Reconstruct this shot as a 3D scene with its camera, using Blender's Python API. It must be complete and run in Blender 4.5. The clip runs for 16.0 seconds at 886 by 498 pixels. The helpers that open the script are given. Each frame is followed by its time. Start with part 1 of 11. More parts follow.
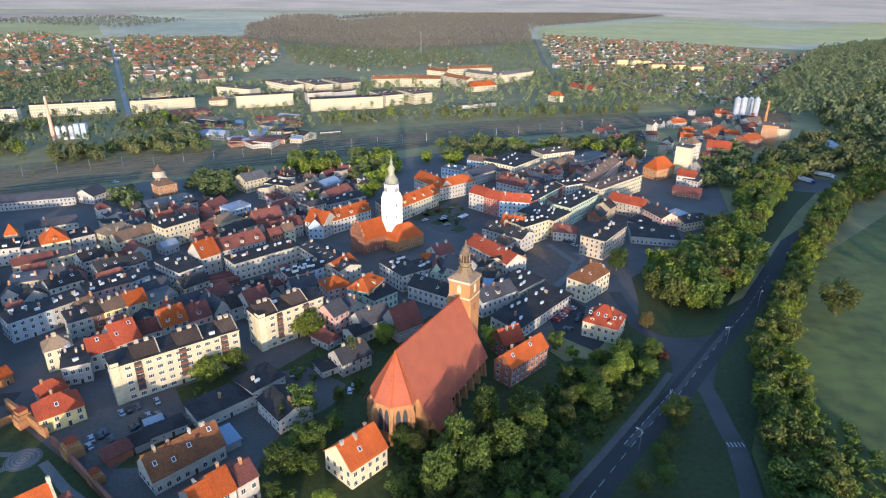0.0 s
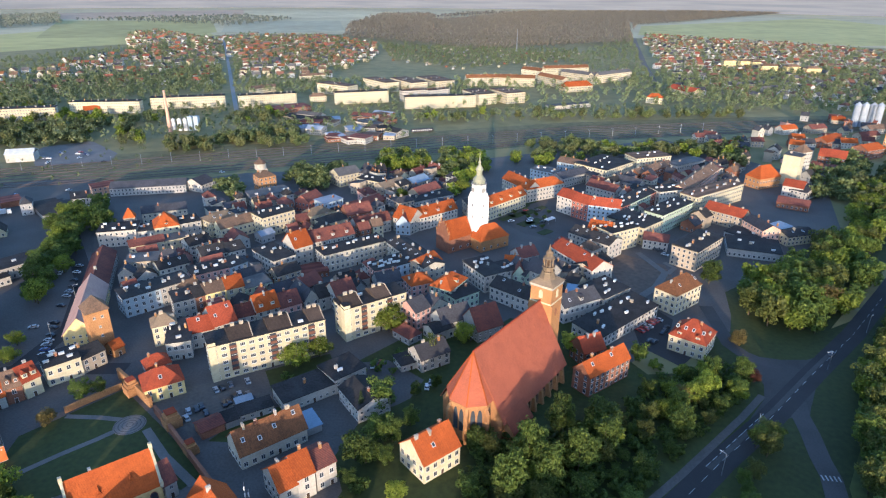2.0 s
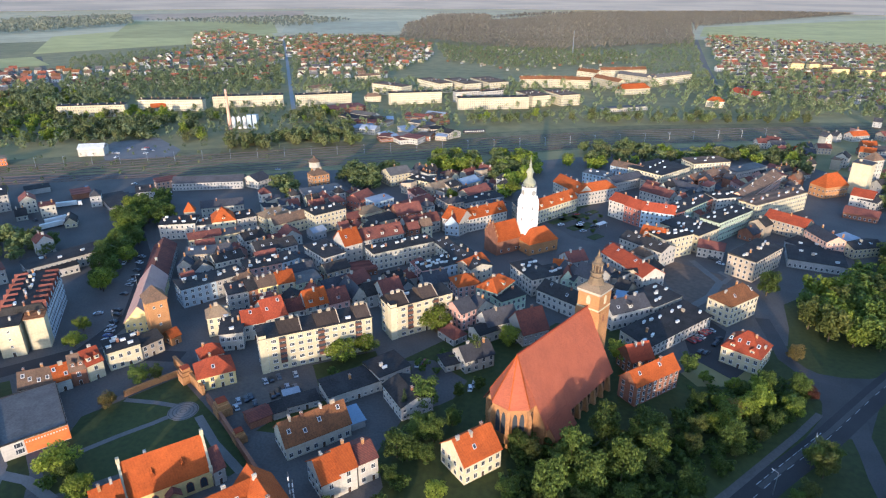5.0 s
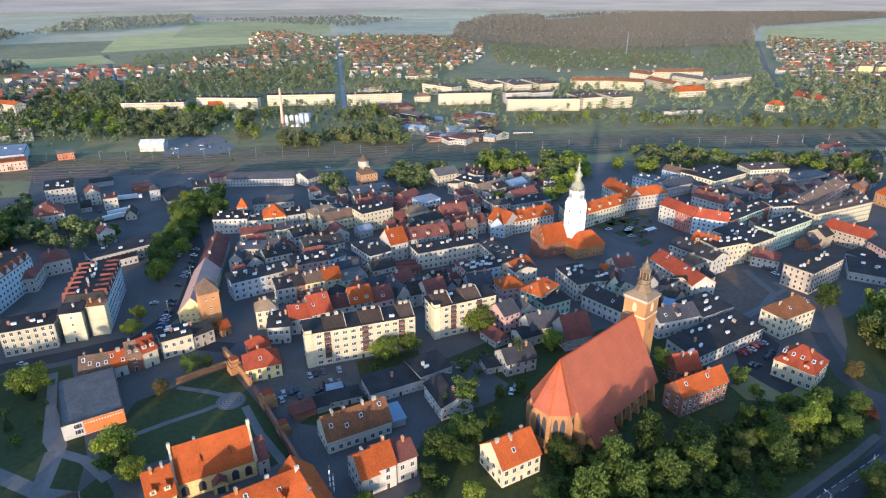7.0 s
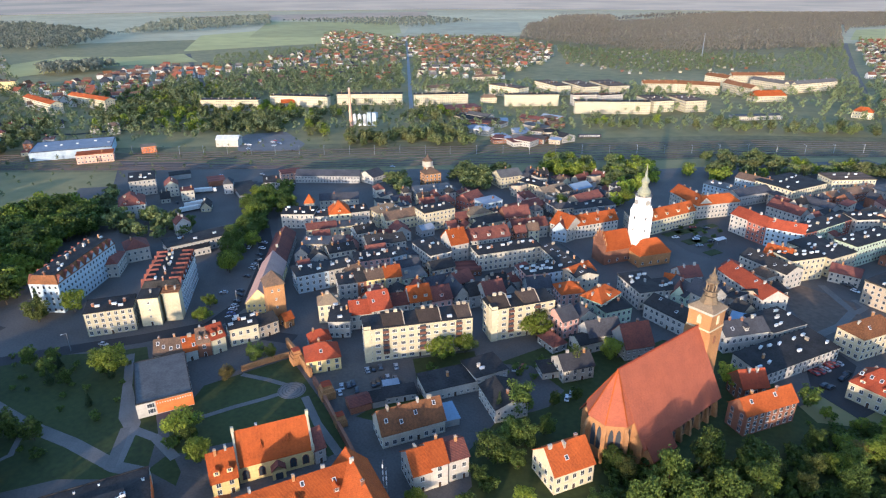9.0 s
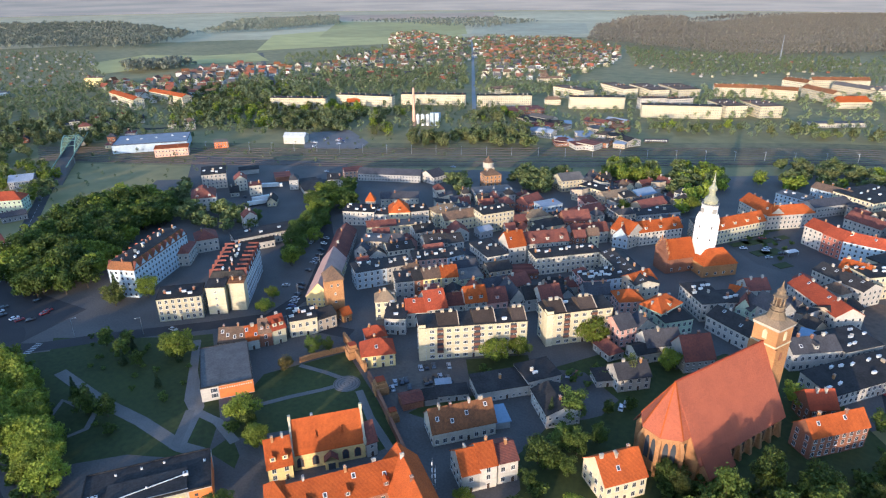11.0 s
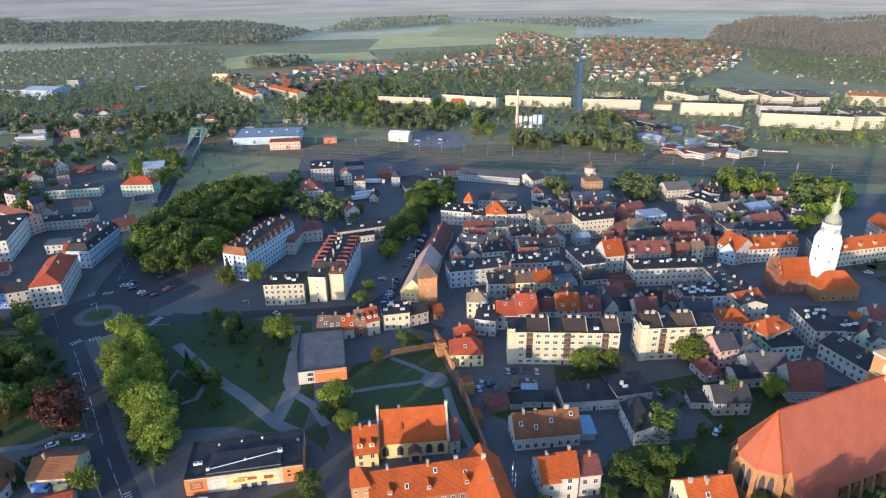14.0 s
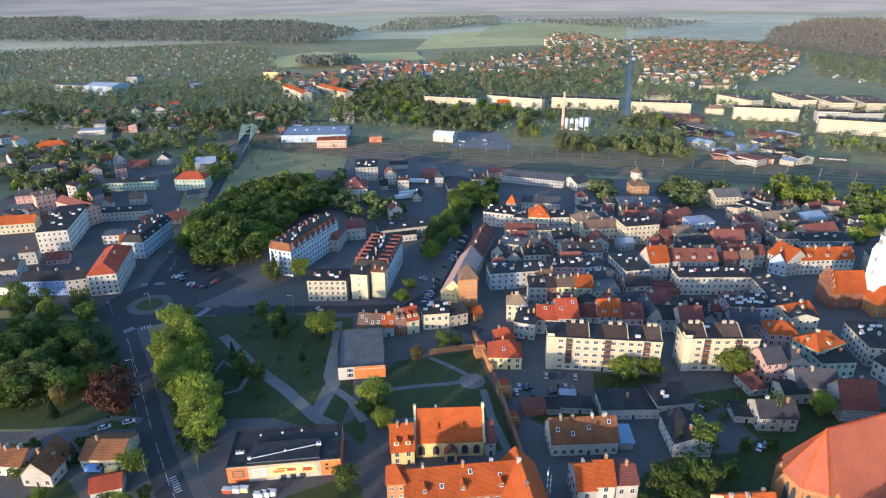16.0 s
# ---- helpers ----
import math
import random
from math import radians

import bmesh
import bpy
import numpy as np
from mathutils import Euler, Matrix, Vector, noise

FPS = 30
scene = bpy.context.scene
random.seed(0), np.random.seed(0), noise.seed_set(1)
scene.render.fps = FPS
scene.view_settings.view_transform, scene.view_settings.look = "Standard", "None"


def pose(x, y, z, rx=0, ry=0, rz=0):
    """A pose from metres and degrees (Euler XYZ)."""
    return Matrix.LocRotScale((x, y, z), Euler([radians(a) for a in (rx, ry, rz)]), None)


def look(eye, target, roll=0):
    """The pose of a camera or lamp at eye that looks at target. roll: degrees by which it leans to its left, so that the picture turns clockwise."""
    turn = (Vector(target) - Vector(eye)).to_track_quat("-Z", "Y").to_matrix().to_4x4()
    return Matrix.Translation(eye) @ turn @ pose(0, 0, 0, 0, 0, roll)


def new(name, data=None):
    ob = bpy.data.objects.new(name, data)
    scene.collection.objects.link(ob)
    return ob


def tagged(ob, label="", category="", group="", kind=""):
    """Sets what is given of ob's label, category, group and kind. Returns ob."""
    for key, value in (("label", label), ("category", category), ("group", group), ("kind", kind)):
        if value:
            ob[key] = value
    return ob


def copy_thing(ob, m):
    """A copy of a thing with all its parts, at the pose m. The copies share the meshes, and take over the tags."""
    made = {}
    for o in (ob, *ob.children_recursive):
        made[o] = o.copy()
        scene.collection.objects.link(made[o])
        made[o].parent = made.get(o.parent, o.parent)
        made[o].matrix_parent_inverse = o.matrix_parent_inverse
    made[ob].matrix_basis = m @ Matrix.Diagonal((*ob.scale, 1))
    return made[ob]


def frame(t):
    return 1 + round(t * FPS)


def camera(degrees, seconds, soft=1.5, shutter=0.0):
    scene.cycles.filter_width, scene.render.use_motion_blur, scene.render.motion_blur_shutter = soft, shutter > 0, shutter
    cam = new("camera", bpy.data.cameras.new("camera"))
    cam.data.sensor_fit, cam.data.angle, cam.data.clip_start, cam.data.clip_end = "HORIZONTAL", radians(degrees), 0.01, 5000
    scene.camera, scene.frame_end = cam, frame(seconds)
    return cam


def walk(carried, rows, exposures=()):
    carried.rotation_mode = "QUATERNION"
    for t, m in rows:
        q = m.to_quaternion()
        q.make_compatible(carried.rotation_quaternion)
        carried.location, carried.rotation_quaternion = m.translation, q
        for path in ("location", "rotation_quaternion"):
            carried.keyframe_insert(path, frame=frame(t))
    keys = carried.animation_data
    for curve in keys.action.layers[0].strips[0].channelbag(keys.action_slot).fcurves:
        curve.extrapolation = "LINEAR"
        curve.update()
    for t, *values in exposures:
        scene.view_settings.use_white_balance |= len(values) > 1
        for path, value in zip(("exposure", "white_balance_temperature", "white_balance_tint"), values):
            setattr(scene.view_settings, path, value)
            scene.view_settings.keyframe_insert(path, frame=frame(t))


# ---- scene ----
cam = camera(71.72, 16.0, soft=1.2)
PATH = [
    (0.0, pose(0.00, 0.00, 143.00, 67.054, -0.884, -0.603)),
    (0.5, pose(-0.16, -0.29, 143.55, 66.952, -0.805, 2.075)),
    (1.0, pose(0.22, -0.45, 144.13, 66.857, -0.706, 4.356)),
    (1.5, pose(0.51, -0.47, 144.42, 66.793, -0.559, 6.222)),
    (2.0, pose(0.85, -0.78, 144.75, 66.771, -0.469, 7.901)),
    (2.5, pose(0.90, -0.96, 144.66, 66.805, -0.426, 9.175)),
    (3.0, pose(1.13, -0.87, 144.89, 66.784, -0.348, 10.301)),
    (3.5, pose(1.38, -0.83, 144.94, 66.786, -0.293, 11.057)),
    (6.0, pose(1.74, -1.21, 145.59, 66.789, -0.163, 14.751)),
    (6.5, pose(1.83, -1.17, 145.70, 66.786, -0.102, 16.128)),
    (7.0, pose(1.91, -1.46, 145.93, 66.805, -0.061, 17.330)),
    (7.5, pose(1.98, -1.66, 146.29, 66.787, -0.002, 18.694)),
    (8.0, pose(2.25, -1.91, 146.47, 66.811, 0.057, 20.391)),
    (8.5, pose(2.12, -2.18, 146.69, 66.818, 0.076, 21.888)),
    (9.0, pose(2.38, -2.25, 146.89, 66.831, 0.146, 23.397)),
    (11.5, pose(3.20, -3.35, 148.04, 66.899, 0.361, 30.847)),
    (12.0, pose(3.47, -3.58, 148.51, 66.895, 0.469, 32.632)),
    (12.5, pose(3.61, -3.76, 148.78, 66.888, 0.496, 34.436)),
    (13.0, pose(3.85, -3.86, 148.94, 66.921, 0.523, 36.250)),
    (13.5, pose(3.95, -4.09, 149.23, 66.933, 0.507, 37.554)),
    (14.0, pose(4.03, -4.20, 149.34, 66.947, 0.530, 38.741)),
    (14.5, pose(4.24, -4.07, 149.47, 66.950, 0.507, 39.672)),
    (15.0, pose(4.34, -4.33, 149.92, 66.948, 0.527, 40.470)),
    (15.5, pose(4.55, -4.54, 150.44, 66.941, 0.529, 41.565)),
    (16.0, pose(4.39, -4.94, 150.41, 66.971, 0.455, 42.933)),
]
walk(cam, PATH, exposures=[(0, 1.47, 5300, 16), (16, 1.47, 5300, 16)])

# ---- world, sun ----
SUN_EL, SUN_AZ = 7.2, 178.0          # degrees; the sun stands low behind the first view
world = bpy.data.worlds.new("world")
scene.world = world
world.use_nodes = True
wn, wl = world.node_tree.nodes, world.node_tree.links
sky = wn.new("ShaderNodeTexSky")
sky.sky_type, sky.sun_disc = "NISHITA", False
sky.sun_elevation, sky.sun_rotation = radians(SUN_EL), radians(SUN_AZ)
sky.altitude, sky.air_density, sky.dust_density, sky.ozone_density = 100, 1.0, 1.0, 2.0
wl.new(sky.outputs[0], wn["Background"].inputs[0])
wn["Background"].inputs[1].default_value = 0.21
sun_data = bpy.data.lights.new("sun", "SUN")
sun_data.energy, sun_data.angle, sun_data.color = 2.75, radians(0.6), (1.0, 0.73, 0.43)
sun_at = Vector((math.sin(radians(SUN_AZ)) * math.cos(radians(SUN_EL)), math.cos(radians(SUN_AZ)) * math.cos(radians(SUN_EL)), math.sin(radians(SUN_EL))))
sun = new("sun", sun_data)
sun.matrix_world = look(sun_at * 400, (0, 0, 0))

# ---- materials ----
rng = random.Random(7)


def material(name, rough=0.85, metal=0.0, spec=0.3):
    m = bpy.data.materials.new(name)
    m.use_nodes = True
    b = m.node_tree.nodes["Principled BSDF"]
    b.inputs["Roughness"].default_value, b.inputs["Metallic"].default_value = rough, metal
    b.inputs["Specular IOR Level"].default_value = spec
    return m, m.node_tree.nodes, m.node_tree.links, b


def surface(name, colour, second=None, grain=1.5, stain=0.12, rough=0.85, bump=0.3, per_object=0.12, island=0.0, metal=0.0, rows=0.0, spec=0.3):
    """A surface with grain and stains at two scales; rows adds courses up the slope (tiles)."""
    m, n, l, b = material(name, rough, metal, spec)
    second = second or tuple(c * 0.72 for c in colour)
    co = n.new("ShaderNodeTexCoord")
    fine, broad = n.new("ShaderNodeTexNoise"), n.new("ShaderNodeTexNoise")
    fine.inputs["Scale"].default_value, fine.inputs["Detail"].default_value = grain, 6
    broad.inputs["Scale"].default_value, broad.inputs["Detail"].default_value = stain, 4
    for q in (fine, broad):
        l.new(co.outputs["Object"], q.inputs["Vector"])
    mixed = n.new("ShaderNodeMath")
    mixed.operation = "MULTIPLY_ADD"
    l.new(fine.outputs[0], mixed.inputs[0])
    mixed.inputs[1].default_value = 0.5
    half = n.new("ShaderNodeMath")
    half.operation = "MULTIPLY"
    half.inputs[1].default_value = 0.5
    l.new(broad.outputs[0], half.inputs[0])
    l.new(half.outputs[0], mixed.inputs[2])
    ramp = n.new("ShaderNodeValToRGB")
    ramp.color_ramp.elements[0].position, ramp.color_ramp.elements[1].position = 0.36, 0.62
    ramp.color_ramp.elements[0].color, ramp.color_ramp.elements[1].color = (*second, 1), (*colour, 1)
    l.new(mixed.outputs[0], ramp.inputs[0])
    out = ramp.outputs[0]
    height = fine.outputs[0]
    if rows:
        wave = n.new("ShaderNodeTexWave")
        wave.bands_direction = "Z"
        wave.inputs["Scale"].default_value = rows
        wave.inputs["Distortion"].default_value = 0.6
        l.new(co.outputs["Object"], wave.inputs["Vector"])
        dark = n.new("ShaderNodeMix")
        dark.data_type, dark.blend_type = "RGBA", "MULTIPLY"
        dark.inputs["Factor"].default_value = 0.35
        l.new(out, dark.inputs["A"])
        l.new(wave.outputs[0], dark.inputs["B"])
        out, height = dark.outputs["Result"], wave.outputs[1]
    hue = n.new("ShaderNodeHueSaturation")
    l.new(out, hue.inputs["Color"])
    if island:
        geo = n.new("ShaderNodeNewGeometry")
        pick, amount = geo.outputs["Random Per Island"], island
    else:
        info = n.new("ShaderNodeObjectInfo")
        pick, amount = info.outputs["Random"], per_object
    span = n.new("ShaderNodeMapRange")
    span.inputs["To Min"].default_value, span.inputs["To Max"].default_value = 1 - amount, 1 + amount
    l.new(pick, span.inputs[0])
    l.new(span.outputs[0], hue.inputs["Value"])
    l.new(hue.outputs[0], b.inputs["Base Color"])
    if bump:
        bm_ = n.new("ShaderNodeBump")
        bm_.inputs["Strength"].default_value, bm_.inputs["Distance"].default_value = bump, 0.1
        l.new(height, bm_.inputs["Height"])
        l.new(bm_.outputs[0], b.inputs["Normal"])
    return m


WALL = {k: surface("plaster_" + k, c, grain=1.2, stain=0.2, rough=0.9, bump=0.15, per_object=0.17) for k, c in dict(
    white=(.445, .415, .36), cream=(.53, .47, .315), yellow=(.70, .55, .24), tan=(.42, .345, .25), pink=(.52, .30, .25), red=(.36, .13, .09),
    lightblue=(.38, .455, .51), blue=(.16, .29, .60), green=(.40, .475, .35), grey=(.33, .325, .31), greycream=(.44, .41, .33), orange=(.70, .20, .05),
    salmon=(.60, .36, .26)).items()}
# white plaster of the far cottages, brightened in colour for the haze
WALL["limewash"] = surface("plaster_limewash", (.60, .58, .53), grain=1.2, stain=0.2, rough=0.9, bump=0.15, per_object=0.1)
WALL["brick"] = surface("red_brick", (.34, .15, .085), (.20, .085, .05), grain=2.5, stain=0.15, rows=1.6, bump=0.4)
WALL["oldbrick"] = surface("orange_brick", (.50, .255, .10), (.33, .165, .07), grain=2.0, stain=0.15, rows=1.6, bump=0.4)
ROOF = {k: surface("roof_" + k, c, s, grain=1.4, stain=0.18, rough=0.88, bump=0.5, per_object=0.2, rows=r, spec=0.14) for k, c, s, r in (
    ("orange", (.45, .105, .022), (.31, .072, .018), 1.3), ("rust", (.27, .115, .048), (.15, .072, .036), 1.3), ("red", (.42, .085, .035), (.28, .062, .03), 1.3), ("darkred", (.24, .085, .06), (.14, .06, .05), 1.3),
    # faded: suburb tiles dulled in colour to stand for distant haze
    ("faded", (.27, .125, .085), (.19, .10, .072), 1.3), ("cottage", (.32, .11, .065), (.25, .085, .055), 1.3), ("church", (.40, .12, .065), (.31, .095, .055), 1.3), ("brown", (.22, .14, .09), (.13, .09, .065), 1.3), ("tan", (.30, .22, .14), (.2, .15, .1), 1.3),
    ("umber", (.085, .062, .048), (.055, .042, .035), 1.3), ("dark", (.024, .0225, .022), (.048, .045, .043), 0), ("grey", (.13, .124, .118), (.08, .076, .073), 0), ("slate", (.085, .085, .095), (.055, .055, .06), 1.3),
    ("metal", (.30, .33, .37), (.22, .25, .29), 0), ("bluemetal", (.23, .30, .38), (.18, .24, .31), 0), ("pinkmetal", (.42, .27, .22), (.32, .21, .18), 0))}
COPPER = surface("green_copper", (.31, .31, .22), (.20, .21, .15), grain=1.0, rough=0.6, bump=0.2)
CONCRETE = surface("concrete", (.32, .31, .29), grain=1.2, stain=0.1)
WHITE = surface("white_paint", (.62, .62, .60), grain=2.0, stain=0.3, rough=0.5, bump=0.05)
DARKMETAL = surface("dark_metal", (.05, .05, .055), rough=0.5, bump=0.0, metal=0.4)
STEEL = surface("galvanised_steel", (.38, .39, .40), rough=0.45, bump=0.0, metal=0.7)
BARK = surface("bark", (.10, .075, .05), grain=4.0, bump=0.6)
TIMBER = surface("dark_timber", (.07, .045, .03), grain=5.0)
GLASS, gn, gl, gb = material("window_glass", 0.12, 0.0, 0.8)
gb.inputs["Base Color"].default_value = (.05, .058, .07, 1)
ASPHALT = surface("asphalt", (.062, .058, .056), (.044, .042, .041), grain=3.0, stain=0.06, bump=0.2, spec=0.12)
OLD_ASPHALT = surface("old_asphalt", (.088, .082, .078), (.06, .057, .054), grain=2.2, stain=0.07, bump=0.25, spec=0.12)
PAVING = surface("grey_paving", (.108, .096, .086), (.068, .062, .056), grain=1.2, stain=0.05, bump=0.3)
PALE_PAVING = surface("pale_paving", (.175, .16, .145), (.12, .11, .10), grain=2.0, stain=0.1)
RUST = surface("rusty_steel", (.10, .065, .05), grain=3.0, rough=0.6, bump=0.1, metal=0.3)
EARTH = surface("bare_earth", (.15, .105, .075), (.09, .068, .05), grain=0.4, stain=0.05)
YARD = surface("yard_gravel", (.125, .108, .09), (.078, .069, .059), grain=0.7, stain=0.05)
FAR_ROAD = surface("worn_asphalt", (.17, .15, .125), (.125, .11, .09), grain=0.5, stain=0.03, bump=0.1, spec=0.04)
PAINT = surface("road_paint", (.42, .42, .41), (.24, .24, .235), grain=3.0)
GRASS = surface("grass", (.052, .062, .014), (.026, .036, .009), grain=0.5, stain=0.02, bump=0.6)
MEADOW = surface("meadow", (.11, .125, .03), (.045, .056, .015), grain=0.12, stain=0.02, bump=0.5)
RAILGRASS = surface("weedy_ballast", (.19, .165, .075), (.09, .09, .036), grain=0.15, stain=0.03, bump=0.4)
BALLAST = surface("rail_ballast", (.13, .11, .09), (.085, .072, .06), grain=2.0, stain=0.05)
GROUND = surface("open_ground", (.25, .205, .085), (.14, .13, .05), grain=0.05, stain=0.004, bump=0.2)
# far fields: base colours lifted so that they hold the haze over them
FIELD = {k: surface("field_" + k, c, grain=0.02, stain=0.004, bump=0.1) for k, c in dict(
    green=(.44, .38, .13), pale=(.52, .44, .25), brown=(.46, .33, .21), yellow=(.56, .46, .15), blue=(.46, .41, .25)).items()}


def foliage(name, low, high):
    m, n, l, b = material(name, 0.6, 0.0, 0.25)
    geo, ramp = n.new("ShaderNodeNewGeometry"), n.new("ShaderNodeValToRGB")
    ramp.color_ramp.elements[0].color, ramp.color_ramp.elements[1].color = (*low, 1), (*high, 1)
    l.new(geo.outputs["Random Per Island"], ramp.inputs[0])
    info, hue, span = n.new("ShaderNodeObjectInfo"), n.new("ShaderNodeHueSaturation"), n.new("ShaderNodeMapRange")
    span.inputs["To Min"].default_value, span.inputs["To Max"].default_value = 0.70, 1.25
    l.new(info.outputs["Random"], span.inputs[0])
    l.new(span.outputs[0], hue.inputs["Value"])
    l.new(ramp.outputs[0], hue.inputs["Color"])
    l.new(hue.outputs[0], b.inputs["Base Color"])
    thin, both = n.new("ShaderNodeBsdfTranslucent"), n.new("ShaderNodeMixShader")     # leaves let some light through
    both.inputs[0].default_value = 0.38
    l.new(hue.outputs[0], thin.inputs["Color"])
    l.new(b.outputs[0], both.inputs[1])
    l.new(thin.outputs[0], both.inputs[2])
    l.new(both.outputs[0], n["Material Output"].inputs[0])
    return m


LEAF = dict(green=foliage("leaves_green", (.045, .074, .014), (.135, .18, .032)), lime=foliage("leaves_lime", (.115, .16, .018), (.24, .28, .034)),
            olive=foliage("leaves_olive", (.062, .08, .018), (.16, .17, .038)), gold=foliage("leaves_gold", (.13, .105, .03), (.23, .175, .055)),
            copper=foliage("leaves_copper", (.07, .028, .018), (.135, .055, .032)), conifer=foliage("needles", (.024, .044, .017), (.058, .08, .032)))


# ---- building blocks ----
def part(name, bm, mats, parent=None, label="", kind=""):
    me = bpy.data.meshes.new(name)
    bm.to_mesh(me)
    bm.free()
    for m in (mats if isinstance(mats, (list, tuple)) else [mats]):
        me.materials.append(m)
    ob = new(name, me)
    ob.parent = parent
    return tagged(ob, label, kind=kind)


def share(name, me, parent, m):
    ob = new(name, me)
    ob.parent, ob.matrix_basis = parent, m
    return ob


def box(bm, x0, y0, z0, x1, y1, z1, mat=0):
    v = [bm.verts.new(p) for p in ((x0, y0, z0), (x1, y0, z0), (x1, y1, z0), (x0, y1, z0), (x0, y0, z1), (x1, y0, z1), (x1, y1, z1), (x0, y1, z1))]
    for f in ((3, 2, 1, 0), (4, 5, 6, 7), (0, 1, 5, 4), (1, 2, 6, 5), (2, 3, 7, 6), (3, 0, 4, 7)):
        bm.faces.new([v[i] for i in f]).material_index = mat
    return v


def solid(bm, bottom, top, mat=0):
    """A closed body between two rings of equal count (the top may have one point)."""
    a = [bm.verts.new(p) for p in bottom]
    b = [bm.verts.new(p) for p in top]
    n = len(a)
    bm.faces.new(a[::-1]).material_index = mat
    if len(b) == 1:
        for i in range(n):
            bm.faces.new((a[i], a[(i + 1) % n], b[0])).material_index = mat
        return
    bm.faces.new(b).material_index = mat
    for i in range(n):
        bm.faces.new((a[i], a[(i + 1) % n], b[(i + 1) % n], b[i])).material_index = mat


def slab(bm, pts, thick, mat=0):
    """A thick roof plane over the polygon pts."""
    n = (Vector(pts[1]) - Vector(pts[0])).cross(Vector(pts[2]) - Vector(pts[0])).normalized()
    if n.z < 0:
        pts, n = pts[::-1], -n
    solid(bm, [Vector(p) for p in pts], [Vector(p) + n * thick for p in pts], mat)


def extrude(bm, profile, a, b, axis):
    """A profile of (across, up) pairs drawn out from a to b along x or y."""
    at = (lambda p, q: (q, p[0], p[1])) if axis == "x" else (lambda p, q: (p[0], q, p[1]))
    va, vb = [bm.verts.new(at(p, a)) for p in profile], [bm.verts.new(at(p, b)) for p in profile]
    n = len(profile)
    bm.faces.new(va), bm.faces.new(vb[::-1])
    for i in range(n):
        bm.faces.new((va[(i + 1) % n], va[i], vb[i], vb[(i + 1) % n]))
    bmesh.ops.recalc_face_normals(bm, faces=bm.faces)


def ring_wall(bm, pts, t, z0, z1):
    """A closed low wall on a rectangle, t thick."""
    (x0, y0), (x1, y1) = pts[0], pts[2]
    inner = [(x0 + t, y0 + t), (x1 - t, y0 + t), (x1 - t, y1 - t), (x0 + t, y1 - t)]
    a, b = [bm.verts.new((*p, z0)) for p in pts], [bm.verts.new((*p, z1)) for p in pts]
    c, d = [bm.verts.new((*p, z0)) for p in inner], [bm.verts.new((*p, z1)) for p in inner]
    for i in range(4):
        j = (i + 1) % 4
        bm.faces.new((a[i], a[j], b[j], b[i])), bm.faces.new((b[i], b[j], d[j], d[i])), bm.faces.new((d[i], d[j], c[j], c[i])), bm.faces.new((c[i], c[j], a[j], a[i]))


def joined(name, me, mats, parent=None, kind="stuff", label=""):
    """Many copies of one mesh at the given poses, in one object of uncountable small things."""
    v = np.empty(len(me.vertices) * 3)
    me.vertices.foreach_get("co", v)
    v = np.c_[v.reshape(-1, 3), np.ones(len(me.vertices))]
    out = np.concatenate([v @ np.array(m).T for m in mats])[:, :3]
    polys = [list(p.vertices) for p in me.polygons]
    slots = [p.material_index for p in me.polygons]
    n = len(me.vertices)
    big = bpy.data.meshes.new(name)
    big.from_pydata(out.tolist(), [], [[i + k * n for i in f] for k in range(len(mats)) for f in polys])
    for m in me.materials:
        big.materials.append(m)
    big.polygons.foreach_set("material_index", slots * len(mats))
    ob = new(name, big)
    ob.parent = parent
    return tagged(ob, label, kind=kind)


def joined_many(name, groups, kind="stuff"):
    """Several sets of copies, each a (mesh, poses, material), in one object."""
    verts, faces, slots, mats_, base = [], [], [], [], 0
    for me, mats, mat in groups:
        if mat not in mats_:
            mats_.append(mat)
        v = np.empty(len(me.vertices) * 3)
        me.vertices.foreach_get("co", v)
        v = np.c_[v.reshape(-1, 3), np.ones(len(me.vertices))]
        polys = [list(p.vertices) for p in me.polygons]
        for m in mats:
            verts.append((v @ np.array(m).T)[:, :3])
            faces += [[i + base for i in f] for f in polys]
            slots += [mats_.index(mat)] * len(polys)
            base += len(v)
    big = bpy.data.meshes.new(name)
    big.from_pydata(np.concatenate(verts).tolist(), [], faces)
    for m in mats_:
        big.materials.append(m)
    big.polygons.foreach_set("material_index", slots)
    return tagged(new(name, big), kind=kind)


def ring(r, z, n, cx=0, cy=0, turn=0.0):
    return [(cx + r * math.cos(turn + 2 * math.pi * i / n), cy + r * math.sin(turn + 2 * math.pi * i / n), z) for i in range(n)]


def turned(bm, profile, n, cx=0, cy=0, mat=0, turn=0.0):
    """A body of revolution from (radius, height) pairs."""
    rows = [[bm.verts.new(p) for p in ring(max(r, .01), z, n, cx, cy, turn)] for r, z in profile]
    faces = [(lo[i], lo[(i + 1) % n], hi[(i + 1) % n], hi[i]) for lo, hi in zip(rows, rows[1:]) for i in range(n)]
    for f in faces + [rows[0][::-1], rows[-1]]:
        bm.faces.new(f).material_index = mat


def mesh_of(name, build, mats):
    bm = bmesh.new()
    build(bm)
    me = bpy.data.meshes.new(name)
    bm.to_mesh(me)
    bm.free()
    for m in mats:
        me.materials.append(m)
    return me


